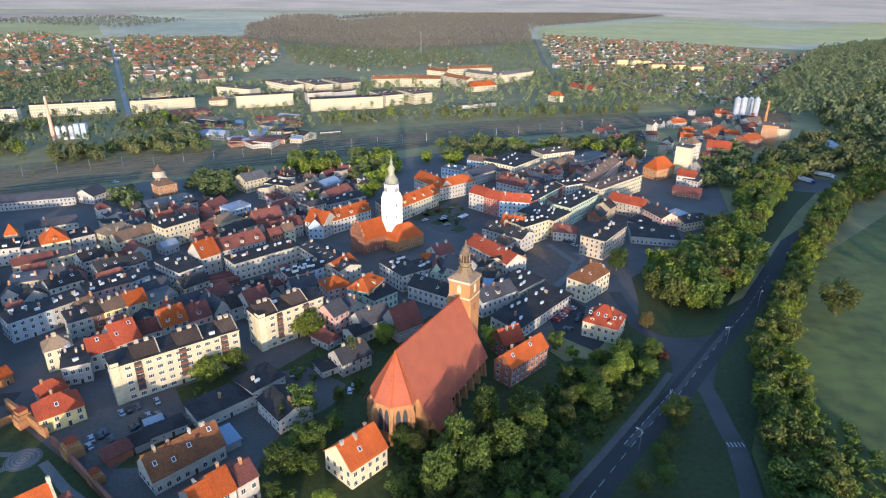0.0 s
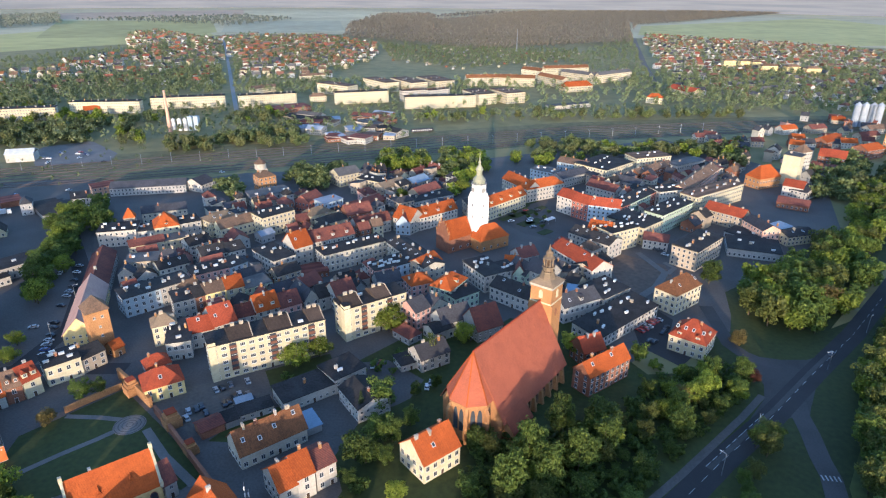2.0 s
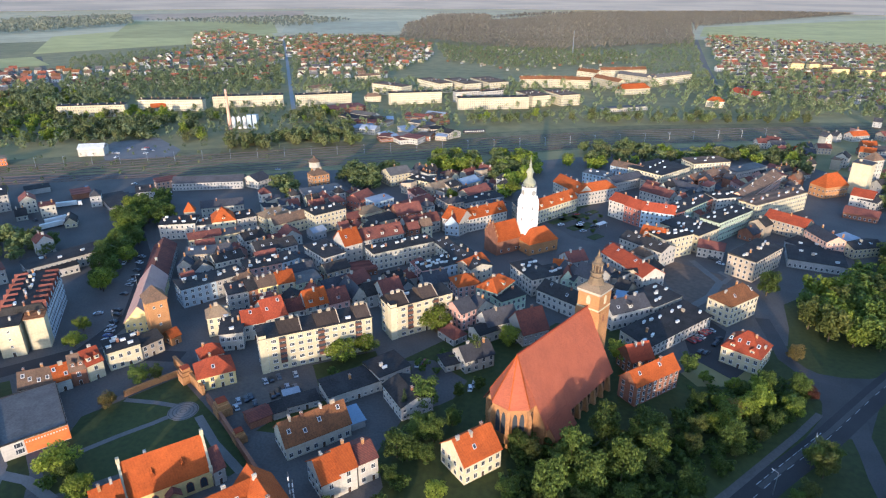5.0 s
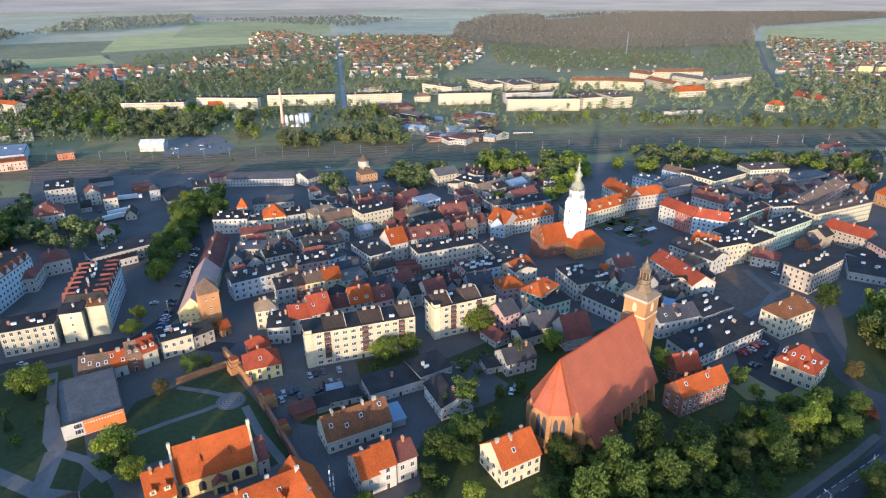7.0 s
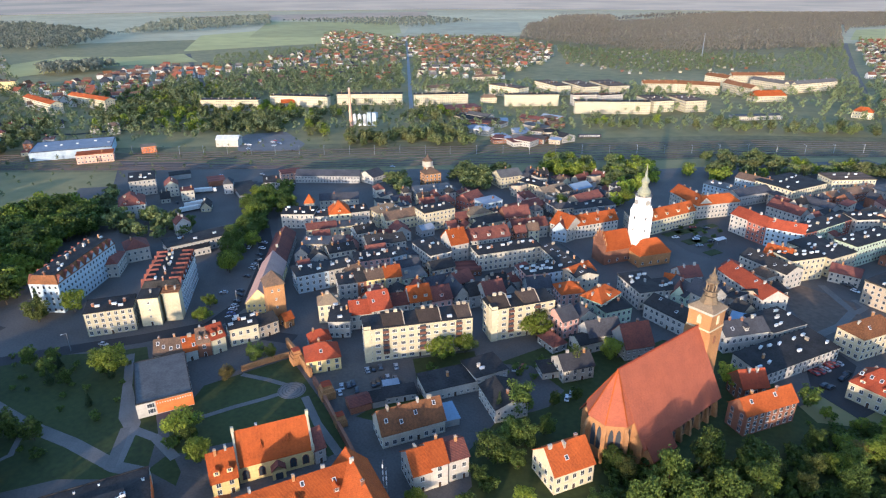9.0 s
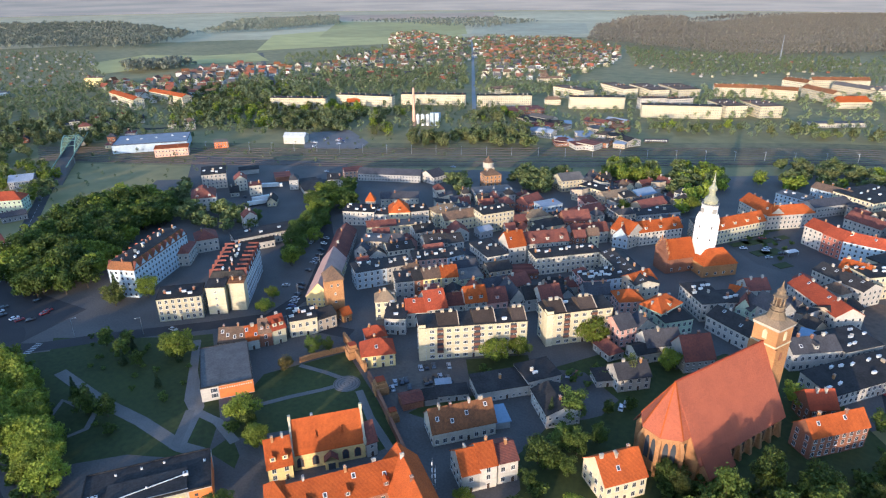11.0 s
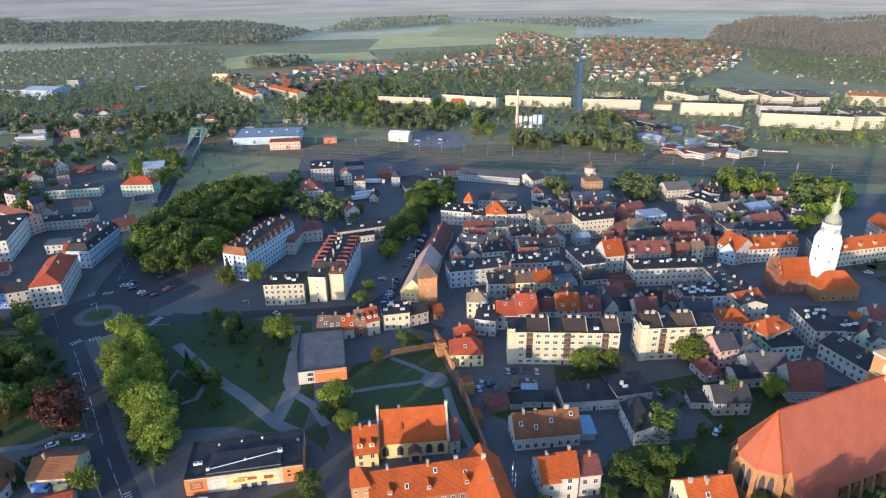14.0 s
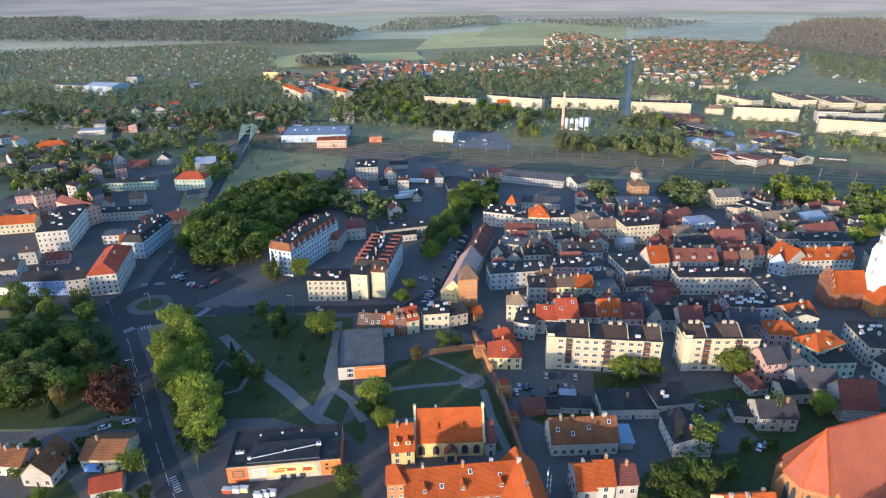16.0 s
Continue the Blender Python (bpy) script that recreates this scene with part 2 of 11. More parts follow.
def window_mesh(w, h, cols=2, dormer=False):
    def build(bm):
        box(bm, -w / 2, -.06, 0, w / 2, .05, h, 0)
        gap, pw = .09, (w - .09) / cols - .09
        for i in range(cols):
            x = -w / 2 + gap + i * (pw + gap)
            box(bm, x, -.075, .1, x + pw, -.03, h - .1, 1)
        box(bm, -w / 2 - .06, -.16, -.1, w / 2 + .06, .02, 0, 0)
    return mesh_of("window", build, [WHITE, GLASS])


WIN = {"std": window_mesh(1.4, 1.85), "small": window_mesh(1.0, 1.15), "tall": window_mesh(1.5, 2.8, 3), "wide": window_mesh(2.0, 1.5, 3)}
ROOFLIGHT = mesh_of("roof_window", lambda bm: (box(bm, -.6, -.8, 0, .6, .8, .22, 0), box(bm, -.42, -.62, .2, .42, .62, .235, 1)), [WHITE, GLASS])
HATCH = mesh_of("roof_hatch", lambda bm: (box(bm, -1.0, -.4, 0, 1.0, .4, .9, 0), box(bm, -1.1, -.5, .9, 1.1, .5, 1.0, 0)), [WHITE])


FAR_PANE = mesh_of("window", lambda bm: (box(bm, -.68, -.05, 0, .68, .05, 1.6, 0), box(bm, -.54, -.08, .12, .54, .03, 1.48, 1)), [WHITE, GLASS])


def chimney_mesh(h, w, d, mat):
    return mesh_of("chimney", lambda bm: (box(bm, -w / 2, -d / 2, -1.2, w / 2, d / 2, h, 0), box(bm, -w / 2 - .1, -d / 2 - .1, h - .35, w / 2 + .1, d / 2 + .1, h - .15, 1),
                                          box(bm, -w / 4, -d / 4, h, w / 4, d / 4, h + .15, 1)), [mat, CONCRETE])


CHIM = [chimney_mesh(1.8, 1.0, .7, WALL["brick"]), chimney_mesh(1.5, 1.6, .7, WALL["tan"]), chimney_mesh(2.2, .8, .8, WALL["oldbrick"]), chimney_mesh(1.6, 1.2, .7, WALL["white"])]
DOOR = mesh_of("door", lambda bm: (box(bm, -.6, -.07, 0, .6, .05, 2.2, 0), box(bm, -.5, -.09, .05, .5, -.05, 2.1, 1)), [WHITE, TIMBER])
BALCONY = mesh_of("balcony", lambda bm: (box(bm, -1.3, -1.0, -.12, 1.3, .05, .02, 0), box(bm, -1.3, -1.0, .02, 1.3, -.95, 1.0, 1)), [CONCRETE, ROOF["darkred"]])
NAMES = dict(orange="orange tiled", rust="rust-brown tiled", red="red tiled", darkred="dark red tiled", church="red tiled", cottage="haze-dulled red tiled", brown="brown tiled", tan="weathered tan", umber="dark brown", dark="flat dark bitumen",
             grey="flat grey", slate="slate grey", metal="pale metal", bluemetal="blue metal", pinkmetal="faded pink metal")


def house(x, y, ang, L, D, eave, roof="gable", rh=4.0, wall="white", tiles="orange", name="house", label="", windows="std", chimneys=2, lights=0, over=.4,
          group="", sides=True, dormers=0, pitch_win=2.7, balconies=0):
    """A house whose front left corner is at x, y; its front runs L along ang, its depth D lies behind the front."""
    r = random.Random(int(abs(x) * 31 + abs(y) * 17 + L * 5))
    root = new(name)
    root.matrix_basis = pose(x, y, 0, 0, 0, ang)
    wname = dict(oldbrick="orange brick", brick="red brick", lightblue="light blue", greycream="grey-cream", salmon="salmon pink").get(wall, wall)
    tagged(root, label or f"{wname} walled {name.replace('_', ' ')} under a {NAMES[tiles]} roof", "building" if name not in ("house", "church") else name, group)
    w, t = WALL[wall], ROOF[tiles]
    bm = bmesh.new()
    o, k, th = over, eave + .04, .22
    if roof == "gable":
        extrude(bm, [(0, -.3), (D, -.3), (D, eave), (D / 2, eave + rh), (0, eave)], 0, L, "x")
    elif roof == "cross":
        extrude(bm, [(0, -.3), (L, -.3), (L, eave), (L / 2, eave + rh), (0, eave)], 0, D, "y")
    elif roof == "mono":
        extrude(bm, [(0, -.3), (D, -.3), (D, eave + rh), (0, eave)], 0, L, "x")
    else:
        box(bm, 0, 0, -.3, L, D, eave)
    part("wall", bm, w, root)
    if roof == "flat":
        bm = bmesh.new()
        if name in ("supermarket", "market_hall"):
            ring_wall(bm, [(0, 0), (L, 0), (L, D), (0, D)], .3, eave, eave + .55)
            part("parapet", bm, ROOF["dark"], root)
        else:
            box(bm, -.22, -.22, eave - .35, L + .22, D + .22, eave - .02)
            part("cornice", bm, w, root)
    elif eave > 6 and math.hypot(x, y) < 300:
        bm = bmesh.new()
        box(bm, -.1, -.14, eave - .5, L + .1, -.01, eave - .14)
        part("cornice", bm, w, root)
    bm = bmesh.new()
    if roof == "gable":
        sl = rh / (D / 2)
        e = k - o * sl
        extrude(bm, [(-o, e), (D / 2, k + rh), (D + o, e), (D + o, e + th), (D / 2, k + rh + th * 1.4), (-o, e + th)], -o, L + o, "x")
    elif roof == "cross":
        sl = rh / (L / 2)
        e = k - o * sl
        extrude(bm, [(-o, e), (L / 2, k + rh), (L + o, e), (L + o, e + th), (L / 2, k + rh + th * 1.4), (-o, e + th)], -o, D + o, "y")
    elif roof == "pyramid":
        solid(bm, [(-o, -o, k), (L + o, -o, k), (L + o, D + o, k), (-o, D + o, k)], [(L / 2, D / 2, k + rh)])
    elif roof == "hip":
        m = min(L, D) / 2 * .9
        if L >= D:
            m = min(m, L / 2 - .2)
            v = [bm.verts.new(p) for p in ((-o, -o, k), (L + o, -o, k), (L + o, D + o, k), (-o, D + o, k), (m, D / 2, k + rh), (L - m, D / 2, k + rh))]
            faces = ((0, 1, 5, 4), (1, 2, 5), (2, 3, 4, 5), (3, 0, 4), (3, 2, 1, 0))
        else:
            m = min(m, D / 2 - .2)
            v = [bm.verts.new(p) for p in ((-o, -o, k), (L + o, -o, k), (L + o, D + o, k), (-o, D + o, k), (L / 2, m, k + rh), (L / 2, D - m, k + rh))]
            faces = ((0, 1, 4), (1, 2, 5, 4), (2, 3, 5), (3, 0, 4, 5), (3, 2, 1, 0))
        for f in faces:
            bm.faces.new([v[i] for i in f])
    elif roof == "mansard":
        i = min(rh * .45, D * .3)
        solid(bm, [(-o, -o, k), (L + o, -o, k), (L + o, D + o, k), (-o, D + o, k)], [(i, i, k + rh), (L - i, i, k + rh), (L - i, D - i, k + rh), (i, D - i, k + rh)])
    elif roof == "mono":
        sl = rh / D
        extrude(bm, [(-o, k - o * sl), (D + o, k + rh + o * sl), (D + o, k + rh + o * sl + .2), (-o, k - o * sl + .2)], -o, L + o, "x")
    else:
        if name in ("supermarket", "market_hall"):
            slab(bm, [(.3, .3, eave + .03), (L - .3, .3, eave + .03), (L - .3, D - .3, eave + .16), (.3, D - .3, eave + .16)], .12)
        else:               # low pitch to the back, hanging over the walls
            extrude(bm, [(-.38, eave - .02), (D + .3, eave - .02), (D + .3, eave + .75), (D + .05, eave + .8), (-.38, eave + .2)], -.34, L + .34, "x")
    part("roof", bm, t, root)
    if roof == "mansard":
        i = min(rh * .45, D * .3)
        bm = bmesh.new()
        box(bm, i - .1, i - .1, k + rh, L - i + .1, D - i + .1, k + rh + .15)
        part("flat_top", bm, ROOF["dark"], root)

    def roof_z(px, py):
        if roof == "gable":
            return k + rh * (1 - abs(py - D / 2) / (D / 2)) + .2
        if roof == "cross":
            return k + rh * (1 - abs(px - L / 2) / (L / 2)) + .2
        if roof in ("hip", "pyramid"):
            return k + rh * min(1, min(px, L - px, py, D - py) / (min(L, D) / 2))
        if roof == "mansard":
            return k + rh + .15
        if roof == "mono":
            return k + rh * py / D + .2
        return eave + (.2 if name in ("supermarket", "market_hall") else .22 + .55 * py / D)

    for i in range(chimneys):
        px, py = L * (i + .5 + r.uniform(-.25, .25)) / chimneys, D * r.uniform(.42, .62)
        share("chimney", r.choice(CHIM), root, pose(px, py, roof_z(px, py), 0, 0, r.choice((0, 90))))
    for i in range(lights):
        px, py = L * (i + .5 + r.uniform(-.3, .3)) / lights, D * r.uniform(.15, .85 if roof in ("flat", "mono", "mansard") else .4)
        if roof == "gable":
            share("roof_window", ROOFLIGHT, root, pose(px, py, roof_z(px, py) - .02, math.degrees(math.atan2(rh, D / 2)), 0, 0))
        elif roof == "hip" and L >= D:
            share("roof_window", ROOFLIGHT, root, pose(px, D * .24, k + rh * .48 + .05, math.degrees(math.atan2(rh, D / 2)), 0, 0))
        elif roof in ("flat", "mansard", "mono"):
            share("roof_hatch", HATCH, root, pose(px, py, roof_z(px, py) - .05, 0, 0, r.choice((0, 0, 15))))
    sl = math.atan2(rh, D / 2)
    for i in range(dormers):
        px = L * (i + .5) / dormers
        bm = bmesh.new()
        d0 = 1.2 if roof != "mansard" else .4
        zz = k + d0 * math.tan(sl) if roof == "gable" else k + .5
        solid(bm, [(px - .9, d0 - .3, zz), (px + .9, d0 - .3, zz), (px + .9, d0 + 2.4, zz), (px - .9, d0 + 2.4, zz)],
              [(px - .9, d0 - .3, zz + 1.7), (px + .9, d0 - .3, zz + 1.7), (px + .9, d0 + 2.4, zz + 1.7), (px - .9, d0 + 2.4, zz + 1.7)])
        dm = part("dormer", bm, w, root)
        bm = bmesh.new()
        solid(bm, [(px - 1.1, d0 - .5, zz + 1.7), (px + 1.1, d0 - .5, zz + 1.7), (px + 1.1, d0 + 2.9, zz + 1.7), (px - 1.1, d0 + 2.9, zz + 1.7)],
              [(px, d0 - .5, zz + 2.7), (px, d0 - .49, zz + 2.7), (px, d0 + 2.9, zz + 2.7), (px, d0 + 2.89, zz + 2.7)])
        part("dormer_roof", bm, t, dm)
        share("window", WIN["small"], dm, pose(px, d0 - .3, zz + .4))
    if windows:
        ww = WIN[windows]
        step = {"std": pitch_win, "small": 2.4 if pitch_win == 2.7 else pitch_win, "tall": 4.2, "wide": 3.4}[windows]
        floors = max(1, int((eave + .3) / 3.0)) if windows != "tall" else 1
        fh = (eave - .5) / floors
        ca, sa = math.cos(radians(ang)), math.sin(radians(ang))
        todo = [(0, 0, L, 0)]
        if sides:
            if (-x) * ca + (-y) * sa < 0:      # the left end looks to the path
                todo.append((0, D, D, -90))
            if (-(x + L * ca)) * ca + (-(y + L * sa)) * sa > 0:
                todo.append((L, 0, D, 90))
        far_off, many = math.hypot(x, y) > 312, []
        for ox, oy, length, a in todo:
            n = max(1, int((length - .8) / step))
            for f in range(floors):
                for i in range(n):
                    s = (i + .5) * length / n
                    q = pose(ox, oy, 0, 0, 0, a) @ pose(s, 0, .9 + f * fh + (.5 if windows == "tall" else 0))
                    if f == 0 and i == n // 2 and a == 0 and windows != "tall" and not far_off:
                        share("door", DOOR, root, pose(ox + s, oy, 0))
                    elif far_off:
                        many.append(q)
                    else:
                        share("window", ww, root, q)
                        if balconies and a == 0 and f and i % balconies == 1:
                            share("balcony", BALCONY, root, pose(s, 0, .6 + f * fh))
        if many:
            joined("windows", FAR_PANE, many, root)
    return root


# ---- trees ----
def leaf_mesh(name, lobes, count, size, mat, seed):
    """Many small folded leaf sprays spread through lobes (x, y, z, rx, ry, rz)."""
    g = np.random.default_rng(seed)
    lob = np.array(lobes)
    wts = lob[:, 3] * lob[:, 4] + lob[:, 3] * lob[:, 5]
    pick = g.choice(len(lob), count, p=wts / wts.sum())
    d = g.normal(size=(count, 3))
    d /= np.linalg.norm(d, axis=1)[:, None]
    rad = g.uniform(.62, 1.06, count) + g.normal(0, .05, count)
    c = lob[pick, :3] + d * lob[pick, 3:] * rad[:, None]
    nrm = d + g.normal(0, .6, (count, 3)) + (0, 0, .25)
    nrm /= np.linalg.norm(nrm, axis=1)[:, None]
    a = np.cross(nrm, g.normal(size=(count, 3)))
    a /= np.linalg.norm(a, axis=1)[:, None]
    b = np.cross(nrm, a)
    s = size * g.uniform(.6, 1.3, count)[:, None]
    v = np.stack([c - a * s, c - b * s * .6 + nrm * s * .2, c + a * s, c + b * s * .6 + nrm * s * .2], 1).reshape(-1, 3)
    f = np.arange(count * 4).reshape(-1, 4)
    me = bpy.data.meshes.new(name)
    me.from_pydata(v.tolist(), [], f.tolist())
    me.materials.append(mat)
    return me


def trunk_mesh(h, r, limbs, reach, seed):
    q = random.Random(seed)

    def build(bm):
        turned(bm, [(r * 1.4, -.3), (r, .8), (r * .75, h * .6), (r * .3, h)], 7)
        for i in range(limbs):
            a, z0 = i * 2.4 + q.random(), h * (.35 + .5 * i / limbs)
            e = Vector((math.cos(a) * reach * .7, math.sin(a) * reach * .7, z0 + h * .25))
            s = Vector((0, 0, z0))
            side = (e - s).cross(Vector((0, 0, 1))).normalized()
            up = side.cross(e - s).normalized()
            solid(bm, [s + (side * math.cos(k) + up * math.sin(k)) * r * .4 for k in (0, 2.1, 4.2)], [e + (side * math.cos(k) + up * math.sin(k)) * r * .12 for k in (0, 2.1, 4.2)])
    return mesh_of("trunk", build, [BARK])


def crown_lobes(r, h, n, seed, squash=.8):
    q = random.Random(seed)
    out = [(0, 0, h, r * .66, r * .66, r * squash * .9)]
    for i in range(n):
        a, k = i * 2.4 + q.uniform(-.5, .5), q.uniform(.4, .86)
        s = q.uniform(.24, .44) * r
        out.append((math.cos(a) * r * k, math.sin(a) * r * k, h + r * q.uniform(-.65, .8) * squash * (1.15 - .5 * k), s, s, s * .85))
    return out


def tree_kind(name, mat, height, r, count, size, seed, label, cone=False, squash=.8):
    root = new(name)
    tagged(root, label, "tree" if name != "bush" else "bush")
    if cone:
        lobes = [(0, 0, height * k, r * (1.05 - k) * .9, r * (1.05 - k) * .9, height * .10) for k in (.15, .27, .39, .51, .63, .75, .87, .96)]
    else:
        lobes = crown_lobes(r, height - r * squash, 14, seed, squash)
    t = new("trunk", trunk_mesh(height * .6, max(.12, height * .018), 0 if cone else 5, r * .7, seed))
    c = new("crown", leaf_mesh("crown", lobes, count, size, mat, seed))
    t.parent = c.parent = root
    return root


KIND, MID = {}, {}
for key, mat, hh, rr, cnt, lab in (("green", "green", 11.5, 5.3, 1900, "broad green deciduous tree in full leaf"), ("green2", "green", 13.5, 5.2, 1900, "tall green deciduous tree in full leaf"),
                                   ("lime", "lime", 11.5, 5.4, 1900, "bright lime-green deciduous tree in the low sun"), ("olive", "olive", 12.5, 5.0, 1800, "olive-green deciduous tree in full leaf"),
                                   ("gold", "gold", 10, 4.6, 1500, "golden-brown deciduous tree in fresh leaf"), ("copper", "copper", 11, 5.4, 1900, "dark red copper beech in full leaf")):
    sq = 1.15 if hh > 12 else .98
    KIND[key] = tree_kind("tree", LEAF[mat], hh, rr, int(cnt * 1.2), .40, len(key) * 7 + int(hh), lab, squash=sq)
    MID[key] = leaf_mesh("mid_crown", crown_lobes(rr, hh - rr * sq, 14, len(key) * 7 + int(hh), sq), 980, .62, LEAF[mat], 5 + len(key))
KIND["conifer"] = tree_kind("conifer", LEAF["conifer"], 14, 3.2, 1300, .5, 5, "dark green narrow spruce tree", cone=True)
KIND["bush"] = tree_kind("bush", LEAF["green"], 3.2, 2.0, 320, .36, 6, "low green bush on the lawn", squash=.7)
MID["bush"] = leaf_mesh("mid_bush", crown_lobes(2.0, 1.7, 5, 6, .8), 80, .6, LEAF["green"], 9)
MID["conifer"] = [c for c in KIND["conifer"].children if c.name.startswith("crown")][0].data
# leaves for distant crowns, paled so that the colour carries the haze
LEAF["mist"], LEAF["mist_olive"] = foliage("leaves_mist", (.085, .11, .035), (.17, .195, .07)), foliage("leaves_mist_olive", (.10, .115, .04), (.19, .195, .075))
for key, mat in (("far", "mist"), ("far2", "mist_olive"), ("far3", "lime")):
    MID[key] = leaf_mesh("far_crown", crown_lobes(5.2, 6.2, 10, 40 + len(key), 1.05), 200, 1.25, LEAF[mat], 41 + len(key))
tr = random.Random(11)
for n_, o_ in enumerate(KIND.values()):
    o_.matrix_basis = pose(-700 - 14 * n_, -40, 0)
THINGS = []          # single trees so far


def tree(kind, x, y, s=1.0, sz=None):
    m = Matrix.LocRotScale((x, y, 0), Euler((0, 0, tr.uniform(0, 6.28))), (s, s, sz or s * tr.uniform(.88, 1.12)))
    THINGS.append(kind)
    return copy_thing(KIND[kind], m)


TRUNK = mesh_of("trunk", lambda bm: turned(bm, [(.3, -.3), (.24, 3), (.12, 6)], 4), [BARK])


def scatter(poly, gap, seed, jitter=.45):
    """Points spread over a polygon."""
    q = random.Random(seed)
    xs, ys = [p[0] for p in poly], [p[1] for p in poly]
    pts = []
    y = min(ys)
    while y < max(ys):
        x = min(xs)
        while x < max(xs):
            px, py = x + q.uniform(-jitter, jitter) * gap, y + q.uniform(-jitter, jitter) * gap
            if inside(poly, px, py):
                pts.append((px, py))
            x += gap
        y += gap
    return pts


def inside(poly, x, y):
    c = False
    for (x0, y0), (x1, y1) in zip(poly, poly[1:] + poly[:1]):
        if (y0 > y) != (y1 > y) and x < (x1 - x0) * (y - y0) / (y1 - y0) + x0:
            c = not c
    return c


def wood(poly, gap, kinds, s0, s1, seed, single=False):
    """Trees over a polygon: single ones as things, the rest as one wood."""
    q = random.Random(seed)
    stand = {}
    for x, y in scatter(poly, gap, seed):
        k, s = q.choice(kinds), q.uniform(s0, s1)
        if single and len(THINGS) < 290:
            tree(k, x, y, s)
        else:
            stand.setdefault(k, []).append(Matrix.LocRotScale((x, y, 0), Euler((0, 0, q.uniform(0, 6.28))), (s, s, s * q.uniform(.88, 1.12))))
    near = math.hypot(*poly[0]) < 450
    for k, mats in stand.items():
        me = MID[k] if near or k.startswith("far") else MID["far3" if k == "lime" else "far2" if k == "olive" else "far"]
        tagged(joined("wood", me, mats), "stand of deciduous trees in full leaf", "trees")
    trunks = [m for k, v in stand.items() if k != "bush" for m in v]
    if near and trunks:
        tagged(joined("wood_trunks", TRUNK, trunks), "trunks under the leaf canopy", "trees")


def sheet(name, pts, z, mat, label="", kind="structure", category=""):
    bm = bmesh.new()
    solid(bm, [(x, y, z - .05) for x, y in pts], [(x, y, z) for x, y in pts])
    return tagged(part(name, bm, mat), label, category, kind=kind)


def strip(name, pts, width, z, mat, label="", kind="structure", category="", height=.04):
    """A band of road, path or kerb along pts."""
    p = [Vector((x, y)) for x, y in pts]
    bm = bmesh.new()
    lo, hi = [], []
    for i, c in enumerate(p):
        d = (p[min(i + 1, len(p) - 1)] - p[max(i - 1, 0)]).normalized()
        n = Vector((-d.y, d.x)) * width / 2
        lo.append([(*(c + n), z - height), (*(c - n), z - height)])
        hi.append([(*(c + n), z), (*(c - n), z)])
    for i in range(len(p) - 1):
        solid(bm, [lo[i][0], lo[i][1], lo[i + 1][1], lo[i + 1][0]], [hi[i][0], hi[i][1], hi[i + 1][1], hi[i + 1][0]])
    return tagged(part(name, bm, mat), label, category, kind=kind)



# ---- ground ----
bm = bmesh.new()
bmesh.ops.create_grid(bm, x_segments=40, y_segments=40, size=6500)
tagged(part("ground", bm, GROUND), "open grassy ground reaching to the horizon", "ground", kind="structure")
sheet("pavement", [(-21.1, 143.0), (59.3, 236.1), (104.3, 257.5), (201.9, 382.7), (246.0, 525.0), (140.9, 655.6), (-97.4, 508.4), (-228.3, 467.0), (-449.3, 312.1), (-362.9, 196.0), (-377.9, 154.5), (-393.2, 127.6), (-332.1, 52.2), (-302.3, 79.2), (-274.7, 104.2), (-245.1, 130.9), (-163.6, 107.6), (-118.0, 86.4)], 0.05, PAVING, "grey paved streets and yards of the old town")
strip("road", [(38.7, 130.5), (52.7, 147.5), (72.3, 170.6), (95.1, 195.1), (122.4, 227.7), (153.9, 264.0), (190.2, 310.8), (222.6, 353.4), (256.5, 384.4), (302.2, 420.6)], 9, 0.1, ASPHALT, "grey asphalt road along the wooded edge of town")
strip("side_road", [(109.5, 209.0), (107.6, 200.0), (107.0, 189.3), (105.4, 177.0), (105.0, 167.3), (102.4, 155.5), (99.2, 143.8), (92.0, 128.0)], 6.8, 0.09, OLD_ASPHALT, "narrow worn asphalt side road")
sheet("junction", [(103.0, 238.8), (99.6, 232.0), (100.6, 217.5), (97.6, 208.0), (88.6, 195.0), (95.8, 194.9), (111.0, 200.0), (113.6, 205.5), (118.0, 214.0), (133.4, 244.0), (124.5, 239.0), (114.0, 237.5)], 0.085, OLD_ASPHALT, "wide worn asphalt road junction")
strip("street", [(112.0, 233.0), (104.0, 235.6), (99.4, 239.4), (95.4, 247.0), (95.0, 263.7), (94.1, 282.5)], 6.5, 0.088, OLD_ASPHALT, "side street past the red-roofed villa")
strip("pavement", [(35.5, 137.0), (44.4, 147.6), (57.4, 162.0), (71.6, 178.6), (85.8, 195.2), (97.4, 210.0)], 2.6, 0.16, PAVING, "paved footway beside the road", height=.12)
sheet("meadow", [(90.1, 139.0), (120.5, 188.3), (173.4, 258.7), (215.8, 319.0), (322.7, 409.1), (497.3, 370.6), (285.4, 139.9)], 0.03, MEADOW, "sunlit green meadow with long streaks")
strip("pavement", [(-148.8, 42.9), (-168.6, 46.7), (-201.5, 54.9), (-242.7, 66.8), (-280.5, 76.7), (-299.7, 81.5)], 19, 0.07, PAVING, "pavements either side of the street")
strip("road", [(-148.8, 42.9), (-168.6, 46.7), (-201.5, 54.9), (-242.7, 66.8), (-280.5, 76.7), (-299.7, 81.5)], 10, 0.1, ASPHALT, "asphalt street leading to the roundabout")
